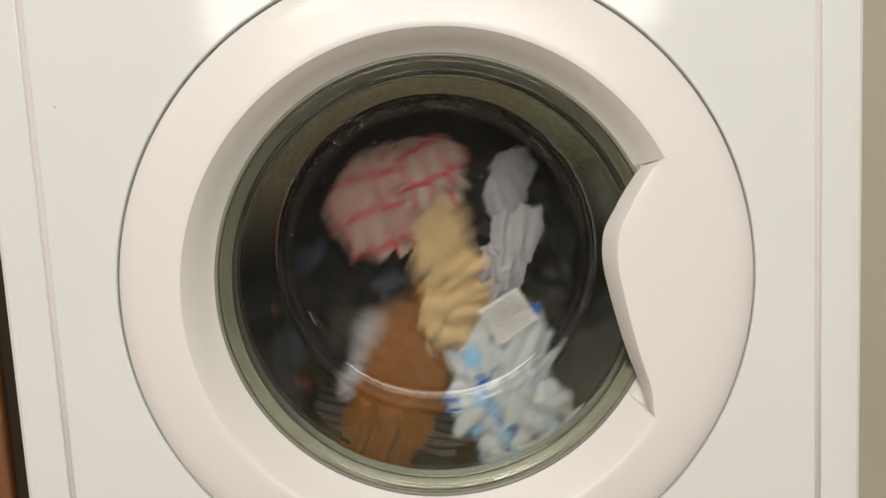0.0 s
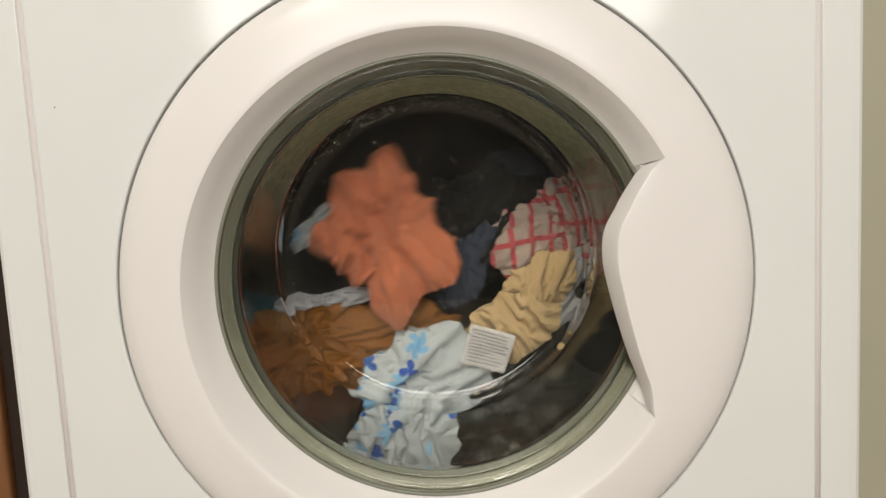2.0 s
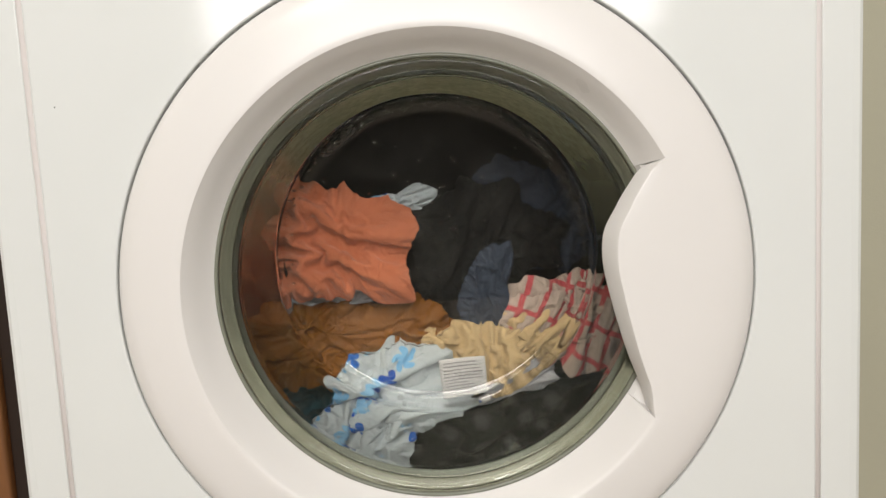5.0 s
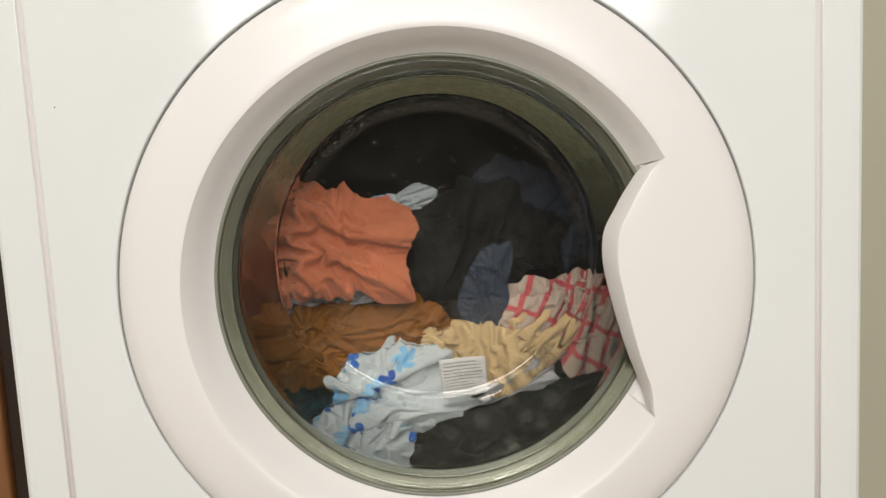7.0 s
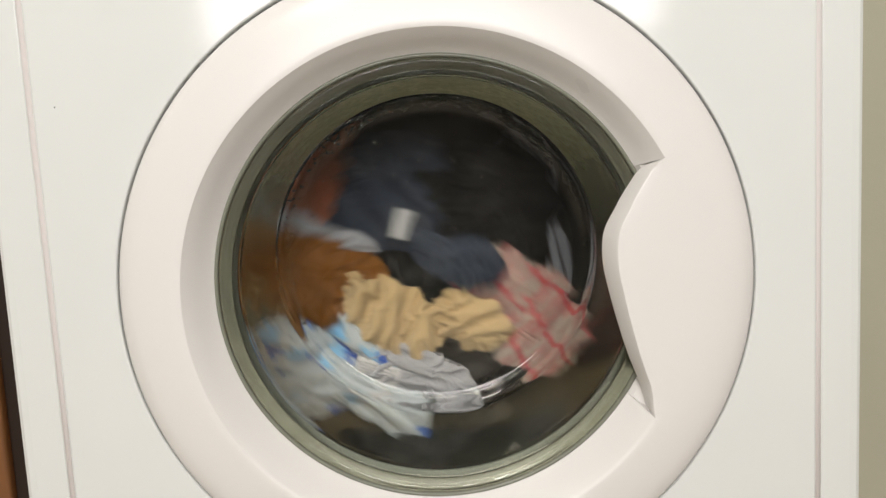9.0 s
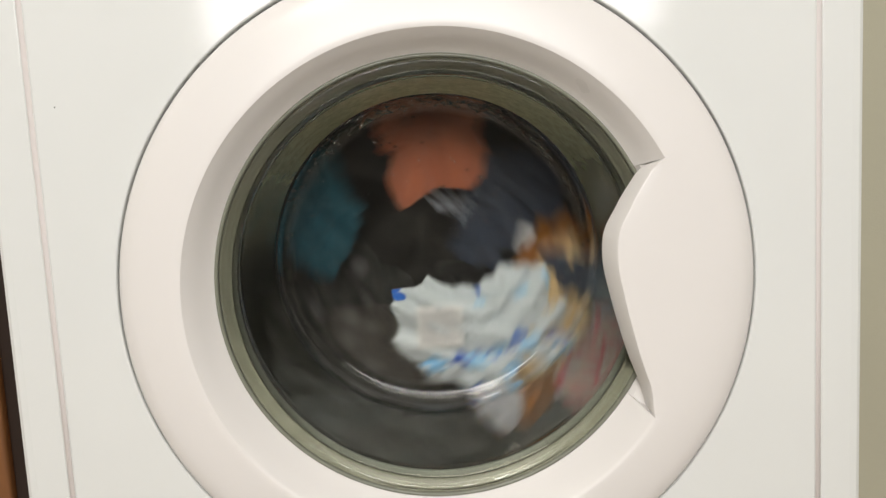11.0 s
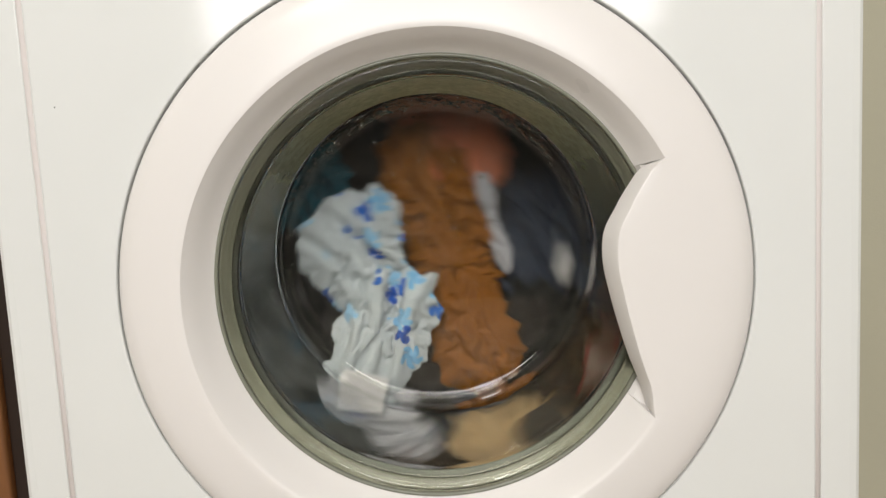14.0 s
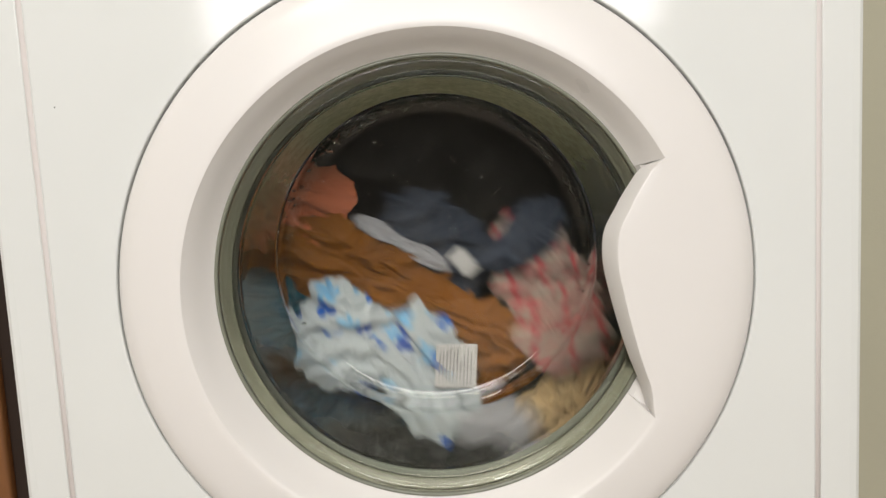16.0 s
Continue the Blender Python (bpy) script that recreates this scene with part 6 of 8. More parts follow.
    walk(G["bm"], [(0.0, rel(-32, 0, 4, 0)), (0.1, rel(-20, 0, 4, 0)), (0.2, rel(-22, 0, 4, 0)), (0.3, rel(-31, -1, 4, 0)),
        (0.4, rel(-33, -1, 4, 0)), (0.5, rel(-29, -1, 4, 0)), (0.6, rel(-29, 0, 4, 0)), (0.7, rel(-41, 13, 4, 0)), (0.8, rel(-48, 0, 4, 0)),
        (0.9, rel(-50, 12, 4, 0)), (1.0, rel(-32, -6, 4, 0)), (1.1, rel(-21, 0, 4, 0)), (1.2, rel(-36, -1, 4, 0)), (1.3, rel(-48, -1, 4, 0)),
        (1.4, rel(-12, -35, 4, 0)), (1.5, rel(-46, -1, 4, 0)), (1.6, rel(-40, 0, 4, 0)), (1.7, rel(-29, 0, 4, 0)), (1.8, rel(-39, 0, 4, 0)),
        (1.9, rel(-56, 0, 4, 0)), (2.0, rel(-42, 0, 4, 0)), (2.1, rel(-41, 0, 4, 0)), (2.2, rel(-40, 0, 4, 0)), (2.5, rel(-40, 0, 4, 0)),
        (3.0, rel(-41, 0, 4, 0)), (3.5, rel(-42, 0, 4, 0)), (7.3, rel(-42, 0, 4, 0)), (7.4, rel(-38, 0, 4, 0)), (7.5, rel(-34, 0, 4, 0)),
        (7.6, rel(-42, 0, 4, 0)), (7.7, rel(-44, 0, 4, 0)), (7.8, rel(-44, 0, 4, 0)), (7.9, rel(-47, 0, 4, 0)), (8.0, rel(-50, -1, 4, 0)),
        (8.1, rel(-39, 0, 4, 0)), (8.2, rel(-34, 0, 4, 0)), (8.3, rel(-27, 0, 4, 0)), (8.4, rel(-30, 0, 4, 0)), (8.5, rel(-31, 0, 4, 0)),
        (8.6, rel(-31, 1, 4, 0)), (8.7, rel(-32, 0, 4, 0)), (8.8, rel(-25, 0, 4, 0)), (8.9, rel(-16, 0, 4, 0)), (9.0, rel(-24, 0, 4, 0)),
        (9.1, rel(-23, 0, 4, 0)), (9.2, rel(-24, 0, 4, 0)), (9.3, rel(-25, 0, 4, 0)), (9.4, rel(-28, 0, 4, 0)), (9.5, rel(-30, -1, 4, 0)),
        (9.6, rel(-31, -1, 4, 0)), (9.7, rel(-34, -1, 4, 0)), (9.8, rel(-38, -1, 4, 0)), (9.9, rel(-36, -1, 4, 0)), (10.0, rel(-29, 0, 4, 0)),
        (10.1, rel(-33, 0, 4, 0)), (10.2, rel(-35, 1, 4, 0)), (10.3, rel(-37, 0, 4, 0)), (10.4, rel(-36, 0, 4, 0)), (10.5, rel(-33, 0, 4, 0)),
        (10.6, rel(-32, 0, 4, 0)), (10.7, rel(-35, 0, 4, 0)), (10.8, rel(-35, -1, 4, 0)), (10.9, rel(-37, -1, 4, 0)), (11.0, rel(-36, -1, 4, 0)),
        (11.1, rel(-36, -1, 4, 0)), (11.2, rel(-40, 0, 4, 0)), (11.3, rel(-40, 0, 4, 0)), (11.4, rel(-34, 0, 4, 0)), (11.5, rel(-41, 1, 4, 0)),
        (11.6, rel(-37, 0, 4, 0)), (11.7, rel(-29, 0, 4, 0)), (11.8, rel(-36, 0, 4, 0)), (11.9, rel(-49, 0, 4, 0)), (12.0, rel(-53, 0, 4, 0)),
        (12.1, rel(-70, -1, 4, 0)), (12.2, rel(-62, -1, 4, 0)), (12.3, rel(-37, 0, 4, 0)), (12.4, rel(-36, 0, 4, 0)), (12.5, rel(-44, 1, 4, 0)),
        (12.6, rel(-28, 0, 4, 0)), (12.7, rel(-34, 0, 4, 0)), (12.8, rel(-46, 0, 4, 0)), (12.9, rel(-63, 0, 4, 0)), (13.0, rel(-64, 0, 4, 0)),
        (13.1, rel(-67, -1, 4, 0)), (13.2, rel(-36, -1, 4, 0)), (13.3, rel(-38, 0, 4, 0)), (13.4, rel(-37, 1, 4, 0)), (13.5, rel(-52, 1, 4, 0)),
        (13.6, rel(-33, 0, 4, 0)), (13.7, rel(-45, 0, 4, 0)), (13.8, rel(-54, 0, 4, 0)), (13.9, rel(-63, 0, 4, 0)), (14.0, rel(-66, -1, 4, 0)),
        (14.1, rel(-52, -1, 4, 0)), (14.2, rel(-49, -1, 4, 0)), (14.3, rel(-36, 0, 4, 0)), (14.4, rel(-44, 1, 4, 0)), (14.5, rel(-32, 0, 4, 0)),
        (14.6, rel(-28, 0, 4, 0)), (14.7, rel(-60, -1, 4, 0)), (14.8, rel(-64, 0, 4, 0)), (14.9, rel(-62, 0, 4, 0)), (15.0, rel(-65, 0, 4, 0)),
        (15.1, rel(-75, -1, 4, 0)), (15.2, rel(-42, -1, 4, 0)), (15.3, rel(-52, 0, 4, 0)), (15.4, rel(-45, 1, 4, 0)), (15.5, rel(-40, 0, 4, 0)),
        (15.6, rel(-43, 0, 4, 0)), (15.7, rel(-56, 0, 4, 0)), (15.8, rel(-61, 0, 4, 0)), (15.9, rel(-69, 0, 4, 0)), (16.0, rel(-66, 0, 4, 0))])
    walk(G["lb"], [(0.0, rel(54, 18, -24, -688)), (0.1, rel(28, 16, -24, -689)), (0.2, rel(-5, -44, -24, -637)), (0.3, rel(-25, -2, -24, -589)),
        (0.4, rel(14, 14, -24, -528)), (0.5, rel(42, 3, -24, -497)), (0.6, rel(-14, 13, -24, -497)), (0.7, rel(-16, 12, -24, -437)),
        (0.8, rel(-3, 21, -24, -400)), (0.9, rel(-3, 24, -24, -371)), (1.0, rel(3, 5, -24, -336)), (1.1, rel(21, 4, -24, -276)),
        (1.2, rel(-16, 38, -24, -258)), (1.3, rel(-1, 20, -24, -204)), (1.4, rel(21, 6, -24, -134)), (1.5, rel(27, 34, -24, -107)),
        (1.6, rel(-5, 48, -24, -87)), (1.7, rel(70, 48, -24, -32)), (1.8, rel(30, 33, -24, -17)), (1.9, rel(41, 36, -24, 3)),
        (2.0, rel(62, 4, -24, 37)), (2.1, rel(61, 2, -24, 30)), (2.2, rel(59, 6, -24, 20)), (2.3, rel(57, 9, -24, 10)),
        (2.4, rel(55, 12, -24, 1)), (2.5, rel(53, 13, -24, -7)), (3.0, rel(53, 10, -24, -6)), (3.5, rel(57, 11, -24, -4)),
        (7.3, rel(57, 11, -24, -4)), (7.4, rel(54, 12, -24, -2)), (7.5, rel(54, 12, -24, -12)), (7.6, rel(40, 9, -24, -25)),
        (7.7, rel(40, 20, -24, -44)), (7.8, rel(36, 13, -24, -69)), (7.9, rel(35, 31, -24, -101)), (8.0, rel(35, 37, -24, -124)),
        (8.1, rel(45, 45, -24, -150)), (8.2, rel(41, 25, -24, -167)), (8.3, rel(40, 28, -24, -191)), (8.4, rel(33, 14, -24, -203)),
        (8.5, rel(39, 28, -24, -215)), (8.6, rel(23, 10, -24, -239)), (8.7, rel(26, 5, -24, -265)), (8.8, rel(-9, 12, -24, -322)),
        (8.9, rel(-9, 1, -24, -387)), (9.0, rel(0, -5, -24, -395)), (9.1, rel(20, 16, -24, -414)), (9.2, rel(10, 8, -24, -434)),
        (9.3, rel(9, -4, -24, -455)), (9.4, rel(13, -2, -24, -474)), (9.5, rel(9, -1, -24, -489)), (9.6, rel(12, -14, -24, -498)),
        (9.7, rel(28, -13, -24, -511)), (9.8, rel(22, -10, -24, -531)), (9.9, rel(14, -22, -24, -544)), (10.0, rel(15, -28, -24, -569)),
        (10.1, rel(19, -21, -24, -601)), (10.2, rel(6, -8, -24, -652)), (10.3, rel(4, -16, -24, -695)), (10.4, rel(10, 0, -24, -750)),
        (10.5, rel(-5, 3, -24, -808)), (10.6, rel(4, -10, -24, -837)), (10.7, rel(25, -4, -24, -865)), (10.8, rel(37, -1, -24, -884)),
        (10.9, rel(40, 5, -24, -907)), (11.0, rel(22, -1, -24, -937)), (11.1, rel(34, 5, -24, -958)), (11.2, rel(59, 35, -24, -943)),
        (11.3, rel(83, 47, -24, -939)), (11.4, rel(61, 77, -24, -985)), (11.5, rel(28, 106, -24, -1033)), (11.6, rel(-19, 98, -24, -1078)),
        (11.7, rel(-93, 61, -24, -1131)), (11.8, rel(-58, 11, -24, -1188)), (11.9, rel(-11, 36, -24, -1204)), (12.0, rel(26, 35, -24, -1206)),
        (12.1, rel(55, -16, -24, -1206)), (12.2, rel(72, -38, -24, -1220)), (12.3, rel(54, 5, -24, -1285)), (12.4, rel(66, 11, -24, -1338)),
        (12.5, rel(61, 50, -24, -1379)), (12.6, rel(-21, 61, -24, -1443)), (12.7, rel(-7, 25, -24, -1477)), (12.8, rel(20, -4, -24, -1508)),
        (12.9, rel(38, -17, -24, -1526)), (13.0, rel(55, 2, -24, -1557)), (13.1, rel(78, -3, -24, -1577)), (13.2, rel(87, -23, -24, -1592)),
        (13.3, rel(102, -43, -24, -1624)), (13.4, rel(92, 23, -24, -1698)), (13.5, rel(66, 50, -24, -1739)), (13.6, rel(9, 58, -24, -1784)),
        (13.7, rel(-21, 45, -24, -1844)), (13.8, rel(-4, 15, -24, -1872)), (13.9, rel(35, -2, -24, -1887)), (14.0, rel(55, 9, -24, -1911)),
        (14.1, rel(85, 3, -24, -1921)), (14.2, rel(45, -1, -24, -1956)), (14.3, rel(76, -3, -24, -1993)), (14.4, rel(32, 8, -24, -2052)),
        (14.5, rel(15, 62, -24, -2094)), (14.6, rel(20, 15, -24, -2122)), (14.7, rel(-6, 24, -24, -2199)), (14.8, rel(15, 12, -24, -2208)),
        (14.9, rel(19, -12, -24, -2244)), (15.0, rel(46, 0, -24, -2267)), (15.1, rel(36, 0, -24, -2302)), (15.2, rel(42, -11, -24, -2320)),
        (15.3, rel(37, 33, -24, -2384)), (15.4, rel(24, 29, -24, -2423)), (15.5, rel(35, 20, -24, -2452)), (15.6, rel(27, 24, -24, -2531)),
        (15.7, rel(45, 9, -24, -2578)), (15.8, rel(41, 30, -24, -2618)), (15.9, rel(33, 42, -24, -2657)), (16.0, rel(-1, 27, -24, -2681))])
    walk(G["ws"], [(0.0, rel(10, 10, 12, -15)), (0.1, rel(10, 10, 12, -15)), (0.2, rel(10, 10, 12, -15)), (0.3, rel(10, 10, 12, -15)),
        (0.4, rel(10, 10, 12, -15)), (0.5, rel(10, 10, 12, -15)), (0.6, rel(10, 10, 12, -15)), (0.7, rel(10, 10, 12, -15)),
        (0.8, rel(10, 10, 12, -15)), (0.9, rel(10, 10, 12, -15)), (1.0, rel(10, 10, 12, -15)), (1.1, rel(10, 10, 12, -15)),
        (1.2, rel(10, 10, 12, -15)), (1.3, rel(-20, -22, 27, -15)), (1.4, rel(-48, -30, 28, -15)), (1.5, rel(-48, -27, 28, -15)),
        (1.6, rel(-41, -16, 29, -15)), (1.7, rel(-64, 26, 30, -15)), (1.8, rel(-144, 28, 31, -15)), (1.9, rel(-121, 113, 32, -15)),
        (2.0, rel(-44, 158, 33, -15)), (2.1, rel(-17, 155, 33, -15)), (2.2, rel(-5, 153, 33, -15)), (2.3, rel(0, 155, 33, -15)),
        (2.4, rel(-1, 159, 33, -15)), (2.5, rel(-2, 161, 33, -15)), (3.0, rel(6, 164, 33, -15)), (3.5, rel(8, 164, 33, -15)),
        (7.3, rel(8, 164, 33, -15)), (7.4, rel(7, 164, 33, -15)), (7.5, rel(-4, 157, 33, -15)), (7.6, rel(-10, 158, 33, -15)),
        (7.7, rel(-42, 172, 33, -15)), (7.8, rel(-49, 102, 33, -15)), (7.9, rel(-66, 21, 33, -15)), (8.0, rel(-32, -38, 27, -15)),
        (8.1, rel(-10, -16, 21, -15)), (8.2, rel(-29, -10, 15, -15)), (8.3, rel(-30, -11, 15, -15)), (8.4, rel(-31, -20, 15, -15)),
        (8.5, rel(-15, -17, 15, -15)), (8.6, rel(-24, -33, 15, -15)), (8.7, rel(-23, -30, 15, -15)), (8.8, rel(-29, -15, 15, -15)),
        (8.9, rel(-36, -28, 15, -15)), (9.0, rel(-14, -16, 15, -15)), (9.1, rel(-23, -25, 15, -15)), (9.2, rel(-21, -37, 15, -15)),
        (9.3, rel(-19, -31, 15, -15)), (9.4, rel(-6, -28, 15, -15)), (9.5, rel(8, 0, 15, -15)), (9.6, rel(13, 22, 15, -15)),
        (9.7, rel(34, 41, 15, -15)), (9.8, rel(33, 44, 15, -15)), (9.9, rel(56, 12, 15, -15)), (10.0, rel(68, 7, 15, -15)),
        (10.1, rel(55, -11, 15, -15)), (10.2, rel(48, -7, 15, -15)), (10.3, rel(41, -7, 15, -15)), (10.4, rel(43, 11, 15, -15)),
        (10.5, rel(33, 35, 15, -15)), (10.6, rel(38, 42, 15, -15)), (10.7, rel(40, 49, 15, -15)), (10.8, rel(47, 35, 15, -15)),
        (10.9, rel(51, 23, 15, -15)), (11.0, rel(31, 3, 15, -15)), (11.1, rel(24, -35, 15, -15)), (11.2, rel(-12, -47, 15, -15)),
        (11.3, rel(-39, -28, 15, -15)), (11.4, rel(-32, -32, 15, -15)), (11.5, rel(-29, -35, 15, -15)), (11.6, rel(-5, -49, 15, -15)),
        (11.7, rel(-8, -28, 15, -15)), (11.8, rel(8, 0, 15, -15)), (11.9, rel(-7, -6, 15, -15)), (12.0, rel(-24, -35, 15, -15)),
        (12.1, rel(-41, -58, 15, -15)), (12.2, rel(-38, -50, 15, -15)), (12.3, rel(-28, -30, 15, -15)), (12.4, rel(-48, -47, 15, -15)),
        (12.5, rel(-44, -43, 15, -15)), (12.6, rel(-32, -26, 15, -15)), (12.7, rel(-32, -25, 15, -15)), (12.8, rel(-20, -43, 15, -15)),
        (12.9, rel(-27, -44, 15, -15)), (13.0, rel(-27, -37, 15, -15)), (13.1, rel(-29, -38, 15, -15)), (13.2, rel(-33, -39, 15, -15)),
        (13.3, rel(-4, -32, 15, -15)), (13.4, rel(-44, -39, 15, -15)), (13.5, rel(-46, -43, 15, -15)), (13.6, rel(-31, -38, 15, -15)),
        (13.7, rel(-23, -23, 15, -15)), (13.8, rel(-21, -34, 15, -15)), (13.9, rel(-18, -36, 15, -15)), (14.0, rel(-26, -37, 15, -15)),
        (14.1, rel(-18, -28, 15, -15)), (14.2, rel(-48, -55, 15, -15)), (14.3, rel(11, -40, 15, -15)), (14.4, rel(-47, -50, 15, -15)),
        (14.5, rel(-28, -30, 15, -15)), (14.6, rel(-10, -54, 15, -15)), (14.7, rel(0, -32, 15, -15)), (14.8, rel(-15, -29, 15, -15)),
        (14.9, rel(-30, -49, 15, -15)), (15.0, rel(-24, -39, 15, -15)), (15.1, rel(-36, -54, 15, -15)), (15.2, rel(-43, -51, 15, -15)),
        (15.3, rel(-15, -36, 15, -15)), (15.4, rel(-32, -30, 15, -15)), (15.5, rel(-25, -25, 15, -15)), (15.6, rel(-6, -26, 15, -15)),
        (15.7, rel(-10, -34, 15, -15)), (15.8, rel(-18, -27, 15, -15)), (15.9, rel(-4, -24, 15, -15)), (16.0, rel(-30, -31, 15, -15))])
    walk(G["sa"], [(0.0, at(-160, -100, 255, 700)), (0.1, at(-118, -144, 255, 664)), (0.2, at(-39, -191, 255, 628)),
        (0.3, at(45, -173, 255, 592)), (0.4, at(116, -123, 255, 556)), (0.5, at(142, -49, 255, 520)), (0.6, at(131, 35, 223, 484)),
        (0.7, at(65, 101, 190, 448)), (0.8, at(-8, 100, 190, 412)), (0.9, at(-112, 32, 190, 376)), (1.0, at(-152, -81, 214, 340)),
        (1.1, at(-110, -156, 239, 307)), (1.2, at(-39, -191, 231, 273)), (1.3, at(44, -174, 223, 240)), (1.4, at(116, -123, 215, 207)),
        (1.5, at(140, -48, 215, 173)), (1.6, at(131, 35, 180, 140)), (1.7, at(84, 85, 143, 105)), (1.8, at(60, 76, 140, 85)),
        (1.9, at(8, 44, 136, 65)), (2.0, at(-40, 21, 136, 45)), (2.1, at(-63, 16, 136, 30)), (2.2, at(-86, 19, 136, 14)),
        (2.3, at(-86, 15, 136, 3)), (2.4, at(-85, 16, 136, 2)), (2.5, at(-84, 18, 136, 0)), (3.0, at(-81, 22, 136, 0)),
        (3.5, at(-78, 22, 136, 0)), (7.3, at(-78, 22, 136, 0)), (7.4, at(-76, 24, 136, 4)), (7.5, at(-65, 34, 136, 12)),
        (7.6, at(-39, 47, 136, 32)), (7.7, at(-8, 44, 136, 51)), (7.8, at(21, 23, 136, 70)), (7.9, at(78, -7, 136, 95)),
        (8.0, at(94, -87, 148, 120)), (8.1, at(60, -165, 160, 151)), (8.2, at(14, -185, 187, 182)), (8.3, at(-39, -185, 215, 213)),
        (8.4, at(-94, -167, 216, 244)), (8.5, at(-141, -138, 218, 275)), (8.6, at(-165, -98, 219, 306)), (8.7, at(-175, -54, 221, 337)),
        (8.8, at(-175, -15, 222, 368)), (8.9, at(-164, 26, 224, 399)), (9.0, at(-126, 81, 225, 430)), (9.1, at(-16, 105, 172, 466)),
        (9.2, at(82, 65, 172, 502)), (9.3, at(105, -30, 199, 538)), (9.4, at(94, -124, 225, 574)), (9.5, at(29, -170, 225, 610)),
        (9.6, at(-51, -176, 225, 646)), (9.7, at(-125, -130, 225, 682)), (9.8, at(-151, -49, 190, 718)), (9.9, at(-86, 51, 172, 754)),
        (10.0, at(0, 121, 172, 790)), (10.1, at(70, 96, 172, 826)), (10.2, at(123, 25, 172, 862)), (10.3, at(106, -119, 225, 898)),
        (10.4, at(-27, -172, 225, 934)), (10.5, at(-106, -130, 225, 970)), (10.6, at(-150, -92, 225, 1006)), (10.7, at(-173, -54, 225, 1042)),
        (10.8, at(-159, -4, 190, 1078)), (10.9, at(-85, 70, 172, 1114)), (11.0, at(0, 121, 172, 1150)), (11.1, at(71, 94, 172, 1186)),
        (11.2, at(123, 25, 172, 1222)), (11.3, at(106, -119, 225, 1258)), (11.4, at(-27, -172, 225, 1294)), (11.5, at(-106, -130, 225, 1330)),
        (11.6, at(-150, -92, 225, 1366)), (11.7, at(-174, -55, 225, 1402)), (11.8, at(-159, -4, 190, 1438)), (11.9, at(-85, 75, 172, 1474)),
        (12.0, at(12, 136, 172, 1510)), (12.1, at(125, 62, 172, 1546)), (12.2, at(133, -2, 172, 1582)), (12.3, at(106, -119, 225, 1618)),
        (12.4, at(-27, -172, 225, 1654)), (12.5, at(-106, -130, 225, 1690)), (12.6, at(-150, -92, 225, 1726)), (12.7, at(-173, -54, 225, 1762)),
        (12.8, at(-159, -4, 190, 1798)), (12.9, at(-94, 71, 172, 1834)), (13.0, at(-9, 132, 172, 1870)), (13.1, at(99, 85, 172, 1906)),
        (13.2, at(133, -2, 172, 1942)), (13.3, at(106, -119, 225, 1978)), (13.4, at(-27, -172, 225, 2014)), (13.5, at(-106, -130, 225, 2050)),
        (13.6, at(-150, -92, 225, 2086)), (13.7, at(-175, -54, 225, 2122)), (13.8, at(-159, -4, 190, 2158)), (13.9, at(-78, 67, 172, 2194)),
        (14.0, at(21, 120, 172, 2230)), (14.1, at(108, 47, 172, 2266)), (14.2, at(132, -29, 172, 2302)), (14.3, at(106, -119, 225, 2338)),
        (14.4, at(-27, -172, 225, 2374)), (14.5, at(-106, -130, 225, 2410)), (14.6, at(-150, -92, 225, 2446)), (14.7, at(-176, -53, 225, 2482)),
        (14.8, at(-159, -4, 190, 2518)), (14.9, at(-65, 63, 172, 2554)), (15.0, at(47, 108, 172, 2590)), (15.1, at(123, 14, 172, 2625)),
        (15.2, at(131, -62, 172, 2660)), (15.3, at(105, -149, 225, 2695)), (15.4, at(-26, -167, 213, 2730)), (15.5, at(-103, -129, 201, 2765)),
        (15.6, at(-144, -95, 190, 2800)), (15.7, at(-151, -55, 178, 2835)), (15.8, at(-150, -13, 172, 2858)), (15.9, at(-141, 39, 172, 2880)),
        (16.0, at(-134, 60, 172, 2892))])
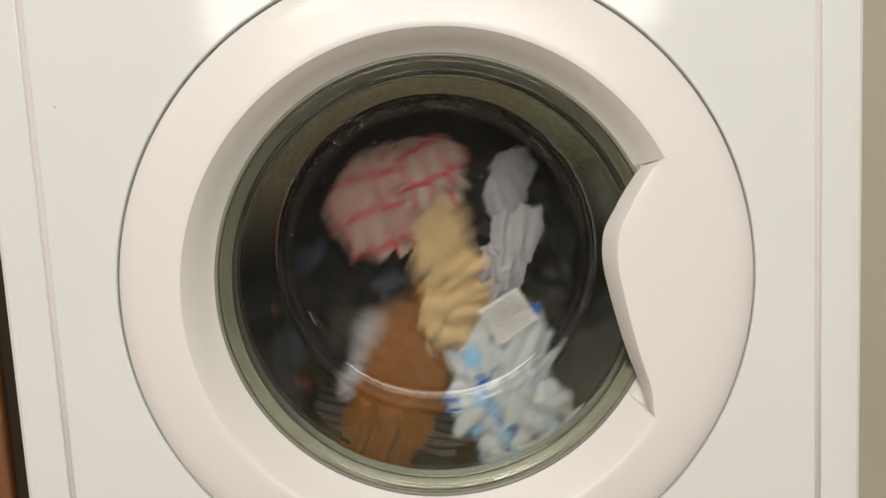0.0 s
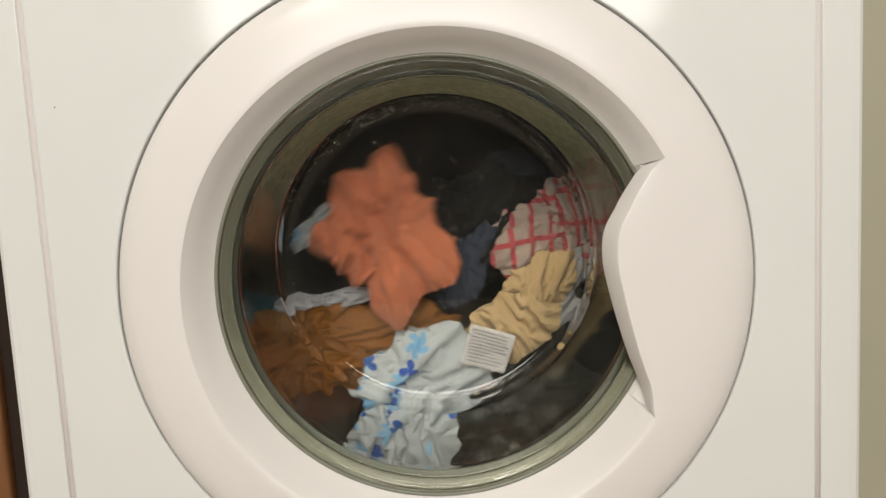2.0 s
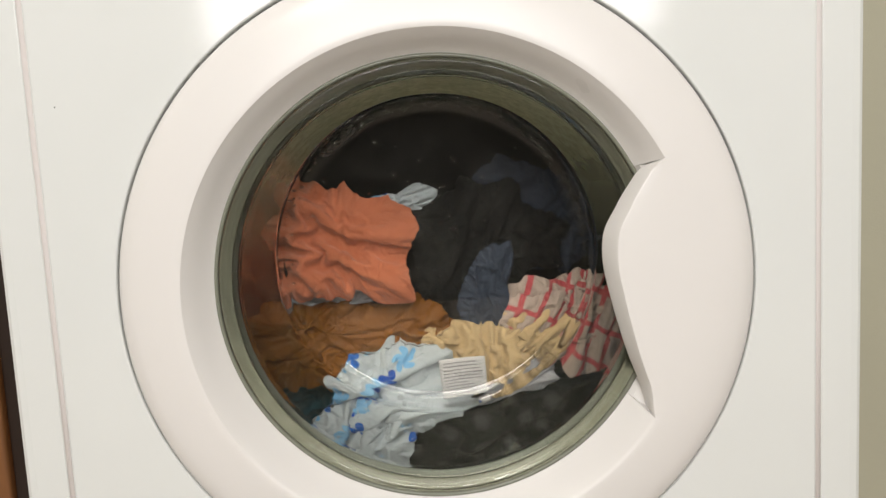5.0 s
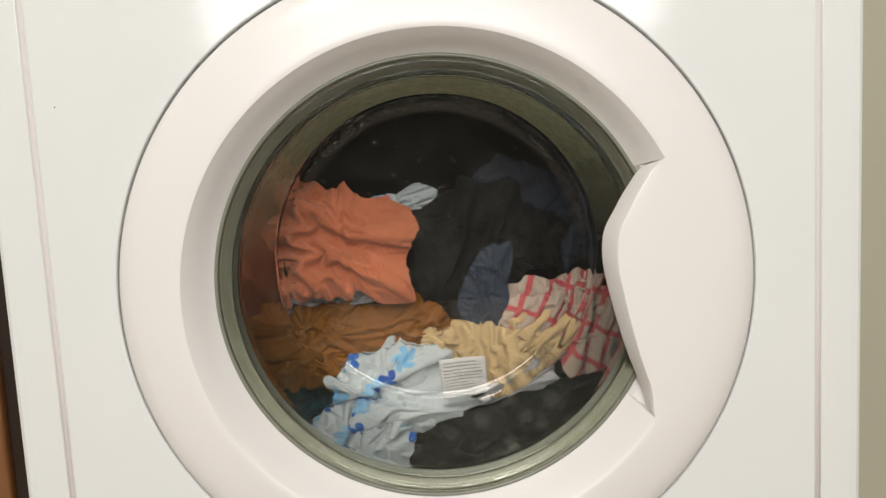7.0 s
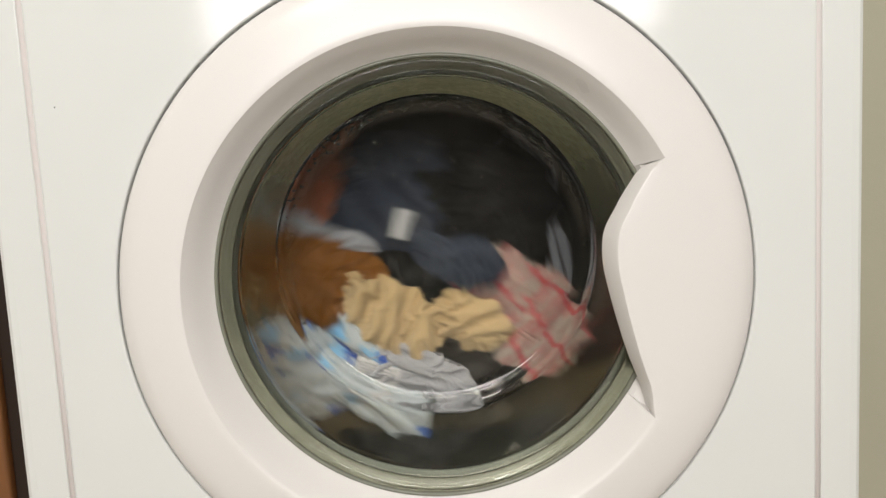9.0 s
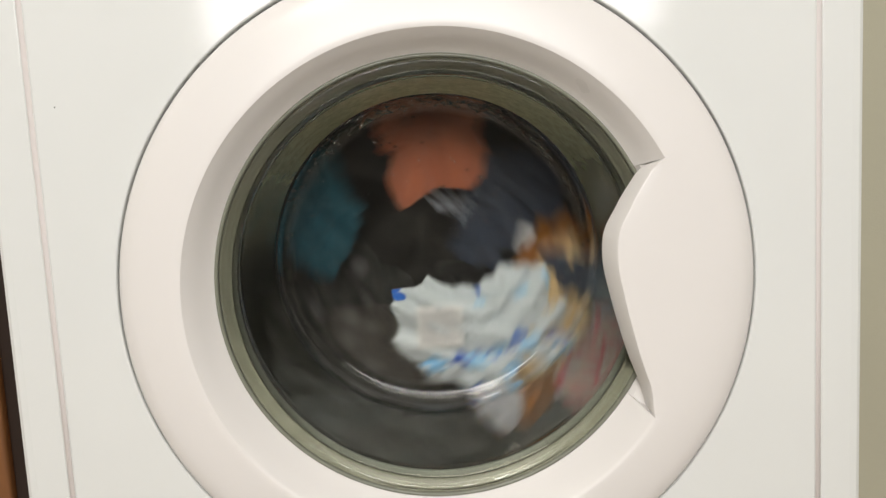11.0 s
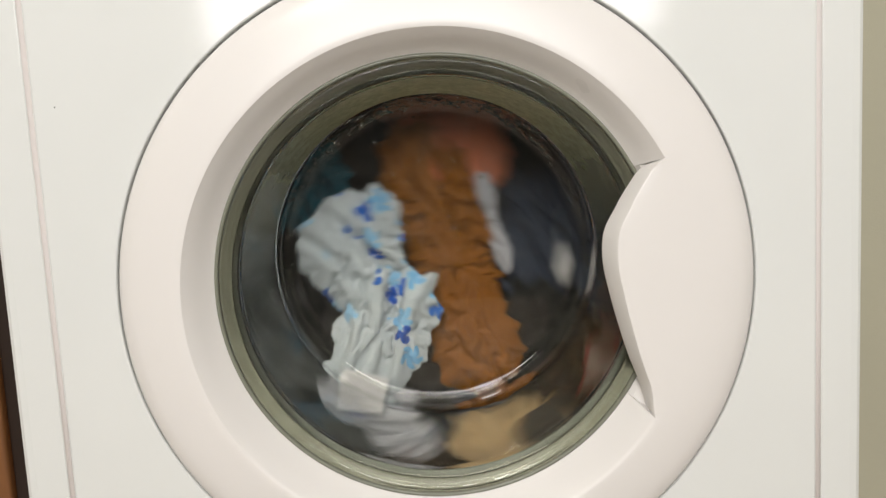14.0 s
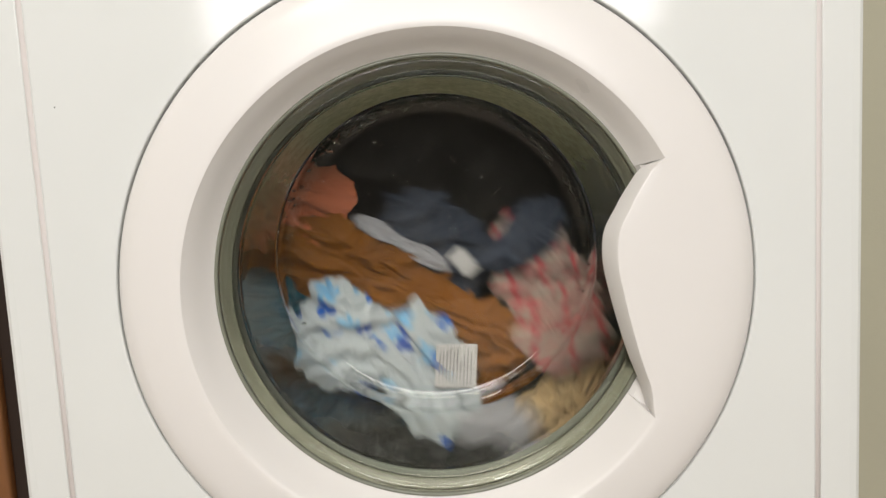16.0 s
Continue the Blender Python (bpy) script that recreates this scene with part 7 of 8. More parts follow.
    walk(G["bk"], [(0.0, at(-96, -50, 180, 650)), (0.1, at(-76, -90, 180, 614)), (0.2, at(-36, -143, 179, 578)), (0.3, at(11, -162, 178, 542)),
        (0.4, at(63, -160, 178, 506)), (0.5, at(109, -107, 178, 470)), (0.6, at(123, -8, 177, 434)), (0.7, at(82, 32, 176, 398)),
        (0.8, at(14, 68, 176, 362)), (0.9, at(-47, 23, 176, 326)), (1.0, at(-118, -70, 175, 290)), (1.1, at(-93, -120, 174, 255)),
        (1.2, at(-47, -152, 174, 220)), (1.3, at(-1, -164, 174, 185)), (1.4, at(51, -158, 173, 150)), (1.5, at(119, -106, 172, 115)),
        (1.6, at(123, -2, 172, 87)), (1.7, at(124, 52, 172, 60)), (1.8, at(102, 37, 171, 42)), (1.9, at(70, 28, 170, 25)),
        (2.0, at(59, 23, 170, 18)), (2.1, at(56, 22, 170, 10)), (2.2, at(54, 21, 170, 6)), (2.3, at(53, 20, 170, 2)), (2.4, at(52, 19, 170, 1)),
        (2.5, at(51, 19, 170, 0)), (3.0, at(48, 15, 170, 0)), (3.5, at(48, 13, 169, 0)), (7.3, at(48, 14, 168, 0)), (7.4, at(51, 12, 168, 2)),
        (7.5, at(58, 7, 170, 6)), (7.6, at(69, -4, 172, 22)), (7.7, at(79, -25, 176, 41)), (7.8, at(84, -50, 179, 60)),
        (7.9, at(81, -84, 183, 85)), (8.0, at(66, -118, 186, 110)), (8.1, at(31, -146, 186, 142)), (8.2, at(-15, -158, 186, 174)),
        (8.3, at(-74, -137, 186, 206)), (8.4, at(-121, -95, 186, 238)), (8.5, at(-128, -33, 186, 270)), (8.6, at(-113, 26, 186, 302)),
        (8.7, at(-79, 60, 186, 334)), (8.8, at(-34, 76, 186, 366)), (8.9, at(16, 70, 186, 398)), (9.0, at(62, 44, 186, 430)),
        (9.1, at(92, -5, 186, 466)), (9.2, at(101, -63, 186, 502)), (9.3, at(72, -123, 186, 538)), (9.4, at(19, -161, 186, 574)),
        (9.5, at(-59, -138, 186, 610)), (9.6, at(-120, -84, 186, 646)), (9.7, at(-117, 6, 186, 682)), (9.8, at(-77, 73, 186, 718)),
        (9.9, at(6, 46, 186, 754)), (10.0, at(81, -17, 186, 790)), (10.1, at(77, -94, 186, 826)), (10.2, at(36, -156, 186, 862)),
        (10.3, at(-35, -155, 186, 898)), (10.4, at(-101, -119, 186, 934)), (10.5, at(-120, -47, 186, 970)), (10.6, at(-113, 26, 186, 1006)),
        (10.7, at(-81, 71, 186, 1042)), (10.8, at(-34, 81, 186, 1078)), (10.9, at(37, 26, 186, 1114)), (11.0, at(91, -51, 186, 1150)),
        (11.1, at(70, -117, 186, 1186)), (11.2, at(19, -161, 186, 1222)), (11.3, at(-46, -156, 186, 1258)), (11.4, at(-101, -119, 186, 1294)),
        (11.5, at(-108, -46, 186, 1330)), (11.6, at(-91, 25, 186, 1366)), (11.7, at(-58, 63, 186, 1402)), (11.8, at(-13, 69, 186, 1438)),
        (11.9, at(48, 19, 186, 1474)), (12.0, at(91, -51, 186, 1510)), (12.1, at(69, -116, 186, 1546)), (12.2, at(19, -161, 186, 1582)),
        (12.3, at(-45, -156, 186, 1618)), (12.4, at(-101, -119, 186, 1654)), (12.5, at(-120, -46, 186, 1690)), (12.6, at(-113, 26, 186, 1726)),
        (12.7, at(-76, 61, 186, 1762)), (12.8, at(-22, 70, 186, 1798)), (12.9, at(57, 6, 186, 1834)), (13.0, at(79, -62, 186, 1870)),
        (13.1, at(57, -121, 186, 1906)), (13.2, at(19, -161, 186, 1942)), (13.3, at(-44, -155, 186, 1978)), (13.4, at(-101, -119, 186, 2014)),
        (13.5, at(-121, -46, 186, 2050)), (13.6, at(-113, 26, 186, 2086)), (13.7, at(-70, 68, 186, 2122)), (13.8, at(-10, 81, 186, 2158)),
        (13.9, at(68, 0, 186, 2194)), (14.0, at(95, -74, 186, 2230)), (14.1, at(65, -128, 186, 2266)), (14.2, at(19, -161, 186, 2302)),
        (14.3, at(-45, -154, 186, 2338)), (14.4, at(-101, -119, 186, 2374)), (14.5, at(-121, -46, 186, 2410)), (14.6, at(-113, 26, 186, 2446)),
        (14.7, at(-70, 70, 186, 2482)), (14.8, at(-10, 81, 186, 2518)), (14.9, at(69, -28, 186, 2554)), (15.0, at(91, -40, 186, 2590)),
        (15.1, at(63, -106, 186, 2625)), (15.2, at(19, -161, 186, 2660)), (15.3, at(-45, -151, 186, 2695)), (15.4, at(-101, -119, 186, 2730)),
        (15.5, at(-117, -78, 186, 2765)), (15.6, at(-118, -50, 186, 2800)), (15.7, at(-123, -71, 186, 2835)), (15.8, at(-122, -106, 186, 2858)),
        (15.9, at(-102, -130, 186, 2880)), (16.0, at(-80, -131, 186, 2892))])
    walk(G["na"], [(0.0, at(-79, -44, 194, 730)), (0.1, at(-58, -95, 194, 694)), (0.2, at(-15, -158, 195, 658)), (0.3, at(45, -162, 195, 622)),
        (0.4, at(99, -131, 196, 586)), (0.5, at(122, -55, 196, 550)), (0.6, at(115, 25, 196, 514)), (0.7, at(56, 81, 197, 478)),
        (0.8, at(-11, 96, 197, 442)), (0.9, at(-53, 18, 198, 406)), (1.0, at(-71, -82, 197, 362)), (1.1, at(-49, -141, 195, 311)),
        (1.2, at(-4, -172, 203, 260)), (1.3, at(57, -161, 218, 209)), (1.4, at(111, -121, 225, 158)), (1.5, at(127, -52, 224, 115)),
        (1.6, at(127, 13, 224, 87)), (1.7, at(120, 32, 225, 60)), (1.8, at(111, 36, 225, 42)), (1.9, at(107, 37, 220, 25)),
        (2.0, at(106, 36, 209, 18)), (2.1, at(106, 36, 198, 10)), (2.2, at(105, 36, 192, 6)), (2.3, at(105, 36, 192, 2)),
        (2.4, at(105, 36, 192, 1)), (2.5, at(105, 36, 192, 0)), (3.0, at(106, 36, 192, 0)), (7.3, at(106, 36, 192, 0)),
        (7.4, at(107, 36, 192, 2)), (7.5, at(110, 33, 191, 6)), (7.6, at(114, 24, 201, 22)), (7.7, at(121, 1, 210, 41)),
        (7.8, at(125, -31, 219, 60)), (7.9, at(118, -70, 218, 85)), (8.0, at(100, -109, 218, 110)), (8.1, at(65, -148, 217, 162)),
        (8.2, at(18, -172, 216, 215)), (8.3, at(-46, -163, 216, 267)), (8.4, at(-102, -130, 215, 320)), (8.5, at(-117, -67, 215, 372)),
        (8.6, at(-115, -6, 215, 424)), (8.7, at(-110, 14, 205, 477)), (8.8, at(-96, 25, 195, 529)), (8.9, at(-77, 53, 185, 582)),
        (9.0, at(-40, 71, 185, 634)), (9.1, at(72, 27, 185, 670)), (9.2, at(114, -30, 185, 706)), (9.3, at(122, -87, 185, 742)),
        (9.4, at(78, -146, 185, 778)), (9.5, at(7, -171, 185, 814)), (9.6, at(-81, -105, 185, 850)), (9.7, at(-137, -16, 185, 886)),
        (9.8, at(-91, 60, 185, 922)), (9.9, at(-11, 101, 185, 958)), (10.0, at(68, 57, 185, 994)), (10.1, at(125, -20, 185, 1030)),
        (10.2, at(109, -99, 185, 1066)), (10.3, at(53, -157, 185, 1102)), (10.4, at(-39, -149, 185, 1138)), (10.5, at(-122, -106, 185, 1174)),
        (10.6, at(-146, -34, 185, 1210)), (10.7, at(-133, 38, 185, 1246)), (10.8, at(-79, 87, 185, 1282)), (10.9, at(-6, 101, 185, 1318)),
        (11.0, at(77, 47, 185, 1354)), (11.1, at(135, -31, 185, 1390)), (11.2, at(114, -105, 185, 1426)), (11.3, at(53, -157, 185, 1462)),
        (11.4, at(-40, -148, 185, 1498)), (11.5, at(-122, -106, 185, 1534)), (11.6, at(-146, -34, 185, 1570)), (11.7, at(-133, 38, 185, 1606)),
        (11.8, at(-80, 82, 185, 1642)), (11.9, at(-6, 101, 185, 1678)), (12.0, at(89, 42, 185, 1714)), (12.1, at(135, -31, 185, 1750)),
        (12.2, at(108, -106, 185, 1786)), (12.3, at(53, -157, 185, 1822)), (12.4, at(-40, -148, 185, 1858)), (12.5, at(-122, -106, 185, 1894)),
        (12.6, at(-145, -34, 185, 1930)), (12.7, at(-133, 38, 185, 1966)), (12.8, at(-87, 79, 185, 2002)), (12.9, at(-22, 97, 185, 2038)),
        (13.0, at(56, 44, 185, 2074)), (13.1, at(135, -31, 185, 2110)), (13.2, at(110, -106, 185, 2146)), (13.3, at(53, -157, 185, 2182)),
        (13.4, at(-40, -148, 185, 2218)), (13.5, at(-122, -106, 185, 2254)), (13.6, at(-147, -34, 185, 2290)), (13.7, at(-133, 38, 185, 2326)),
        (13.8, at(-76, 83, 185, 2362)), (13.9, at(5, 101, 185, 2398)), (14.0, at(110, 25, 185, 2434)), (14.1, at(135, -48, 185, 2470)),
        (14.2, at(99, -117, 185, 2506)), (14.3, at(41, -162, 185, 2542)), (14.4, at(-46, -144, 185, 2578)), (14.5, at(-121, -95, 185, 2614)),
        (14.6, at(-142, -21, 185, 2650)), (14.7, at(-122, 48, 185, 2686)), (14.8, at(-49, 86, 185, 2722)), (14.9, at(42, 93, 185, 2758)),
        (15.0, at(115, 8, 185, 2794)), (15.1, at(128, -76, 185, 2829)), (15.2, at(75, -139, 185, 2864)), (15.3, at(7, -171, 185, 2899)),
        (15.4, at(-60, -134, 185, 2934)), (15.5, at(-119, -72, 185, 2969)), (15.6, at(-137, -16, 185, 3004)), (15.7, at(-134, 27, 185, 3039)),
        (15.8, at(-91, 47, 185, 3062)), (15.9, at(-56, 27, 185, 3084)), (16.0, at(-9, 8, 185, 3096))])
    walk(G["te"], [(0.0, at(91, -22, 215, 650)), (0.1, at(82, -6, 215, 614)), (0.2, at(75, 14, 215, 578)), (0.3, at(93, 11, 215, 542)),
        (0.4, at(109, 12, 215, 506)), (0.5, at(105, 41, 215, 470)), (0.6, at(77, 64, 215, 434)), (0.7, at(-10, 57, 215, 398)),
        (0.8, at(-84, 22, 215, 362)), (0.9, at(-66, -65, 215, 326)), (1.0, at(-14, -145, 215, 290)), (1.1, at(45, -146, 215, 255)),
        (1.2, at(98, -116, 215, 220)), (1.3, at(133, -84, 215, 185)), (1.4, at(130, -36, 215, 150)), (1.5, at(30, 48, 215, 115)),
        (1.6, at(-113, 91, 215, 87)), (1.7, at(-136, 76, 185, 60)), (1.8, at(-158, 25, 200, 42)), (1.9, at(-172, -30, 215, 25)),
        (2.0, at(-169, -70, 215, 18)), (2.1, at(-160, -105, 215, 10)), (2.2, at(-151, -130, 215, 6)), (2.3, at(-146, -140, 215, 2)),
        (2.4, at(-142, -139, 215, 1)), (2.5, at(-140, -137, 215, 0)), (7.3, at(-140, -137, 215, 0)), (7.4, at(-143, -135, 215, 2)),
        (7.5, at(-150, -113, 215, 6)), (7.6, at(-164, -46, 215, 22)), (7.7, at(-168, 27, 215, 41)), (7.8, at(-140, 77, 215, 60)),
        (7.9, at(-84, 110, 178, 85)), (8.0, at(21, 99, 178, 110)), (8.1, at(72, 65, 178, 142)), (8.2, at(112, -35, 178, 174)),
        (8.3, at(148, -87, 178, 206)), (8.4, at(96, -150, 197, 238)), (8.5, at(19, -195, 215, 270)), (8.6, at(-67, -171, 215, 302)),
        (8.7, at(-139, -125, 215, 334)), (8.8, at(-168, -90, 215, 366)), (8.9, at(-174, -53, 215, 398)), (9.0, at(-177, -6, 215, 430)),
        (9.1, at(-150, 37, 215, 466)), (9.2, at(-52, 78, 215, 502)), (9.3, at(50, 83, 215, 538)), (9.4, at(99, -7, 215, 574)),
        (9.5, at(104, -116, 215, 610)), (9.6, at(38, -177, 215, 646)), (9.7, at(-51, -197, 215, 682)), (9.8, at(-126, -152, 215, 718)),
        (9.9, at(-163, -70, 186, 754)), (10.0, at(-140, 29, 172, 790)), (10.1, at(-84, 99, 172, 826)), (10.2, at(16, 84, 172, 862)),
        (10.3, at(102, 26, 172, 898)), (10.4, at(95, -73, 191, 934)), (10.5, at(43, -172, 215, 970)), (10.6, at(-33, -196, 215, 1006)),
        (10.7, at(-108, -175, 215, 1042)), (10.8, at(-152, -101, 204, 1078)), (10.9, at(-158, -14, 183, 1114)), (11.0, at(-112, 58, 172, 1150)),
        (11.1, at(-43, 97, 172, 1186)), (11.2, at(50, 66, 172, 1222)), (11.3, at(122, -7, 172, 1258)), (11.4, at(31, -151, 191, 1294)),
        (11.5, at(-83, -141, 215, 1330)), (11.6, at(-119, -127, 215, 1366)), (11.7, at(-138, -108, 215, 1402)), (11.8, at(-161, -73, 204, 1438)),
        (11.9, at(-164, -25, 183, 1474)), (12.0, at(-134, 40, 172, 1510)), (12.1, at(-84, 99, 172, 1546)), (12.2, at(10, 100, 172, 1582)),
        (12.3, at(114, -21, 172, 1618)), (12.4, at(42, -152, 191, 1654)), (12.5, at(-84, -152, 215, 1690)), (12.6, at(-121, -136, 215, 1726)),
        (12.7, at(-138, -108, 215, 1762)), (12.8, at(-154, -52, 204, 1798)), (12.9, at(-156, 13, 183, 1834)), (13.0, at(-128, 76, 172, 1870)),
        (13.1, at(-79, 104, 172, 1906)), (13.2, at(36, 88, 172, 1942)), (13.3, at(128, 14, 172, 1978)), (13.4, at(42, -152, 191, 2014)),
        (13.5, at(-84, -152, 215, 2050)), (13.6, at(-121, -137, 215, 2086)), (13.7, at(-138, -108, 215, 2122)), (13.8, at(-151, -44, 204, 2158)),
        (13.9, at(-149, 28, 183, 2194)), (14.0, at(-119, 91, 172, 2230)), (14.1, at(-53, 103, 172, 2266)), (14.2, at(74, 44, 172, 2302)),
        (14.3, at(98, -82, 172, 2338)), (14.4, at(8, -150, 191, 2374)), (14.5, at(-83, -141, 215, 2410)), (14.6, at(-128, -126, 215, 2446)),
        (14.7, at(-153, -95, 215, 2482)), (14.8, at(-166, -51, 204, 2518)), (14.9, at(-144, 28, 183, 2554)), (15.0, at(-104, 80, 172, 2590)),
        (15.1, at(-38, 87, 172, 2625)), (15.2, at(59, -33, 172, 2660)), (15.3, at(141, -107, 172, 2695)), (15.4, at(52, -155, 172, 2730)),
        (15.5, at(-54, -179, 172, 2765)), (15.6, at(-107, -158, 172, 2800)), (15.7, at(-142, -118, 172, 2835)), (15.8, at(-165, -67, 172, 2858)),
        (15.9, at(-153, -46, 172, 2880)), (16.0, at(-137, -41, 172, 2892))])
    walk(G["st"], [(0.0, at(-52, -190, 295, -167)), (0.1, at(-10, -187, 278, -180)), (0.2, at(73, -172, 262, -206)),
        (0.3, at(133, -139, 245, -228)), (0.4, at(149, -69, 245, -249)), (0.5, at(142, 18, 245, -282)), (0.6, at(111, 80, 245, -310)),
        (0.7, at(36, 105, 245, -345)), (0.8, at(-62, 107, 245, -393)), (0.9, at(-130, 81, 245, -421)), (1.0, at(-144, 5, 245, -450)),
        (1.1, at(-126, -101, 245, -491)), (1.2, at(-88, -175, 245, -516)), (1.3, at(-14, -175, 245, -538)), (1.4, at(80, -139, 245, -573)),
        (1.5, at(140, -114, 245, -595)), (1.6, at(139, -125, 245, -592)), (1.7, at(105, -147, 245, -579)), (1.8, at(71, -160, 245, -567)),
        (1.9, at(46, -154, 245, -560)), (2.0, at(19, -141, 245, -551)), (2.1, at(-6, -127, 245, -540)), (2.2, at(-24, -117, 245, -531)),
        (2.3, at(-30, -114, 245, -528)), (2.4, at(-27, -115, 245, -529)), (2.5, at(-24, -117, 245, -531)), (7.3, at(-24, -117, 245, -531)),
        (7.4, at(-18, -125, 245, -534)), (7.5, at(-10, -142, 245, -539)), (7.6, at(-14, -154, 245, -538)), (7.7, at(-39, -161, 245, -529)),
        (7.8, at(-75, -163, 245, -518)), (7.9, at(-108, -145, 232, -506)), (8.0, at(-139, -87, 220, -485)), (8.1, at(-153, -18, 207, -460)),
        (8.2, at(-127, 36, 195, -439)), (8.3, at(-89, 79, 195, -413)), (8.4, at(-45, 87, 195, -391)), (8.5, at(-13, 75, 195, -373)),
        (8.6, at(41, 61, 195, -328)), (8.7, at(61, 43, 195, -306)), (8.8, at(73, 26, 195, -291)), (8.9, at(85, 33, 195, -287)),
        (9.0, at(94, 32, 195, -279)), (9.1, at(113, -24, 195, -256)), (9.2, at(113, -88, 195, -234)), (9.3, at(59, -140, 195, -206)),
        (9.4, at(-15, -167, 195, -178)), (9.5, at(-97, -134, 195, -148)), (9.6, at(-154, -73, 195, -119)), (9.7, at(-140, 10, 195, -90)),
        (9.8, at(-89, 79, 195, -53)), (9.9, at(-6, 93, 195, -6)), (10.0, at(75, 70, 195, 45)), (10.1, at(113, -4, 195, 90)),
        (10.2, at(113, -88, 195, 126)), (10.3, at(54, -145, 195, 157)), (10.4, at(-26, -167, 195, 186)), (10.5, at(-104, -122, 195, 217)),
        (10.6, at(-153, -50, 195, 248)), (10.7, at(-130, 30, 195, 278)), (10.8, at(-77, 89, 195, 315)), (10.9, at(-2, 89, 195, 355)),
        (11.0, at(52, 50, 195, 405)), (11.1, at(20, -53, 195, 485)), (11.2, at(-47, -136, 195, 556)), (11.3, at(-127, 4, 195, 628)),
        (11.4, at(-34, 87, 195, 695)), (11.5, at(43, 104, 195, 740)), (11.6, at(102, 52, 195, 781)), (11.7, at(127, -20, 195, 817)),
        (11.8, at(124, -89, 195, 843)), (11.9, at(64, -147, 255, 873)), (12.0, at(-15, -173, 255, 902)), (12.1, at(-94, -139, 255, 931)),
        (12.2, at(-143, -73, 195, 959)), (12.3, at(-123, 10, 195, 990)), (12.4, at(-66, 88, 195, 1039)), (12.5, at(38, 102, 195, 1098)),
        (12.6, at(86, 70, 195, 1129)), (12.7, at(118, -10, 195, 1173)), (12.8, at(124, -89, 195, 1203)), (12.9, at(65, -148, 255, 1233)),
        (13.0, at(-15, -173, 255, 1262)), (13.1, at(-94, -139, 255, 1291)), (13.2, at(-143, -73, 195, 1319)), (13.3, at(-123, 10, 195, 1350)),
        (13.4, at(-66, 88, 195, 1399)), (13.5, at(48, 96, 195, 1465)), (13.6, at(95, 58, 195, 1497)), (13.7, at(123, -16, 195, 1535)),
        (13.8, at(124, -89, 195, 1563)), (13.9, at(65, -147, 255, 1593)), (14.0, at(-15, -173, 255, 1622)), (14.1, at(-94, -138, 255, 1651)),
        (14.2, at(-143, -73, 195, 1679)), (14.3, at(-119, 15, 195, 1709)), (14.4, at(-56, 88, 195, 1754)), (14.5, at(68, 43, 195, 1830)),
        (14.6, at(104, -20, 195, 1889)), (14.7, at(119, -69, 195, 1914)), (14.8, at(112, -111, 255, 1932)), (14.9, at(57, -154, 255, 1957)),
        (15.0, at(-15, -173, 255, 1982)), (15.1, at(-96, -137, 255, 2012)), (15.2, at(-143, -73, 195, 2039)), (15.3, at(-94, 19, 195, 2077)),
        (15.4, at(-9, 91, 195, 2151)), (15.5, at(89, 9, 195, 2231)), (15.6, at(103, -65, 195, 2280)), (15.7, at(77, -90, 195, 2297)),
        (15.8, at(45, -107, 255, 2315)), (15.9, at(8, -140, 255, 2334)), (16.0, at(-15, -162, 255, 2342))])
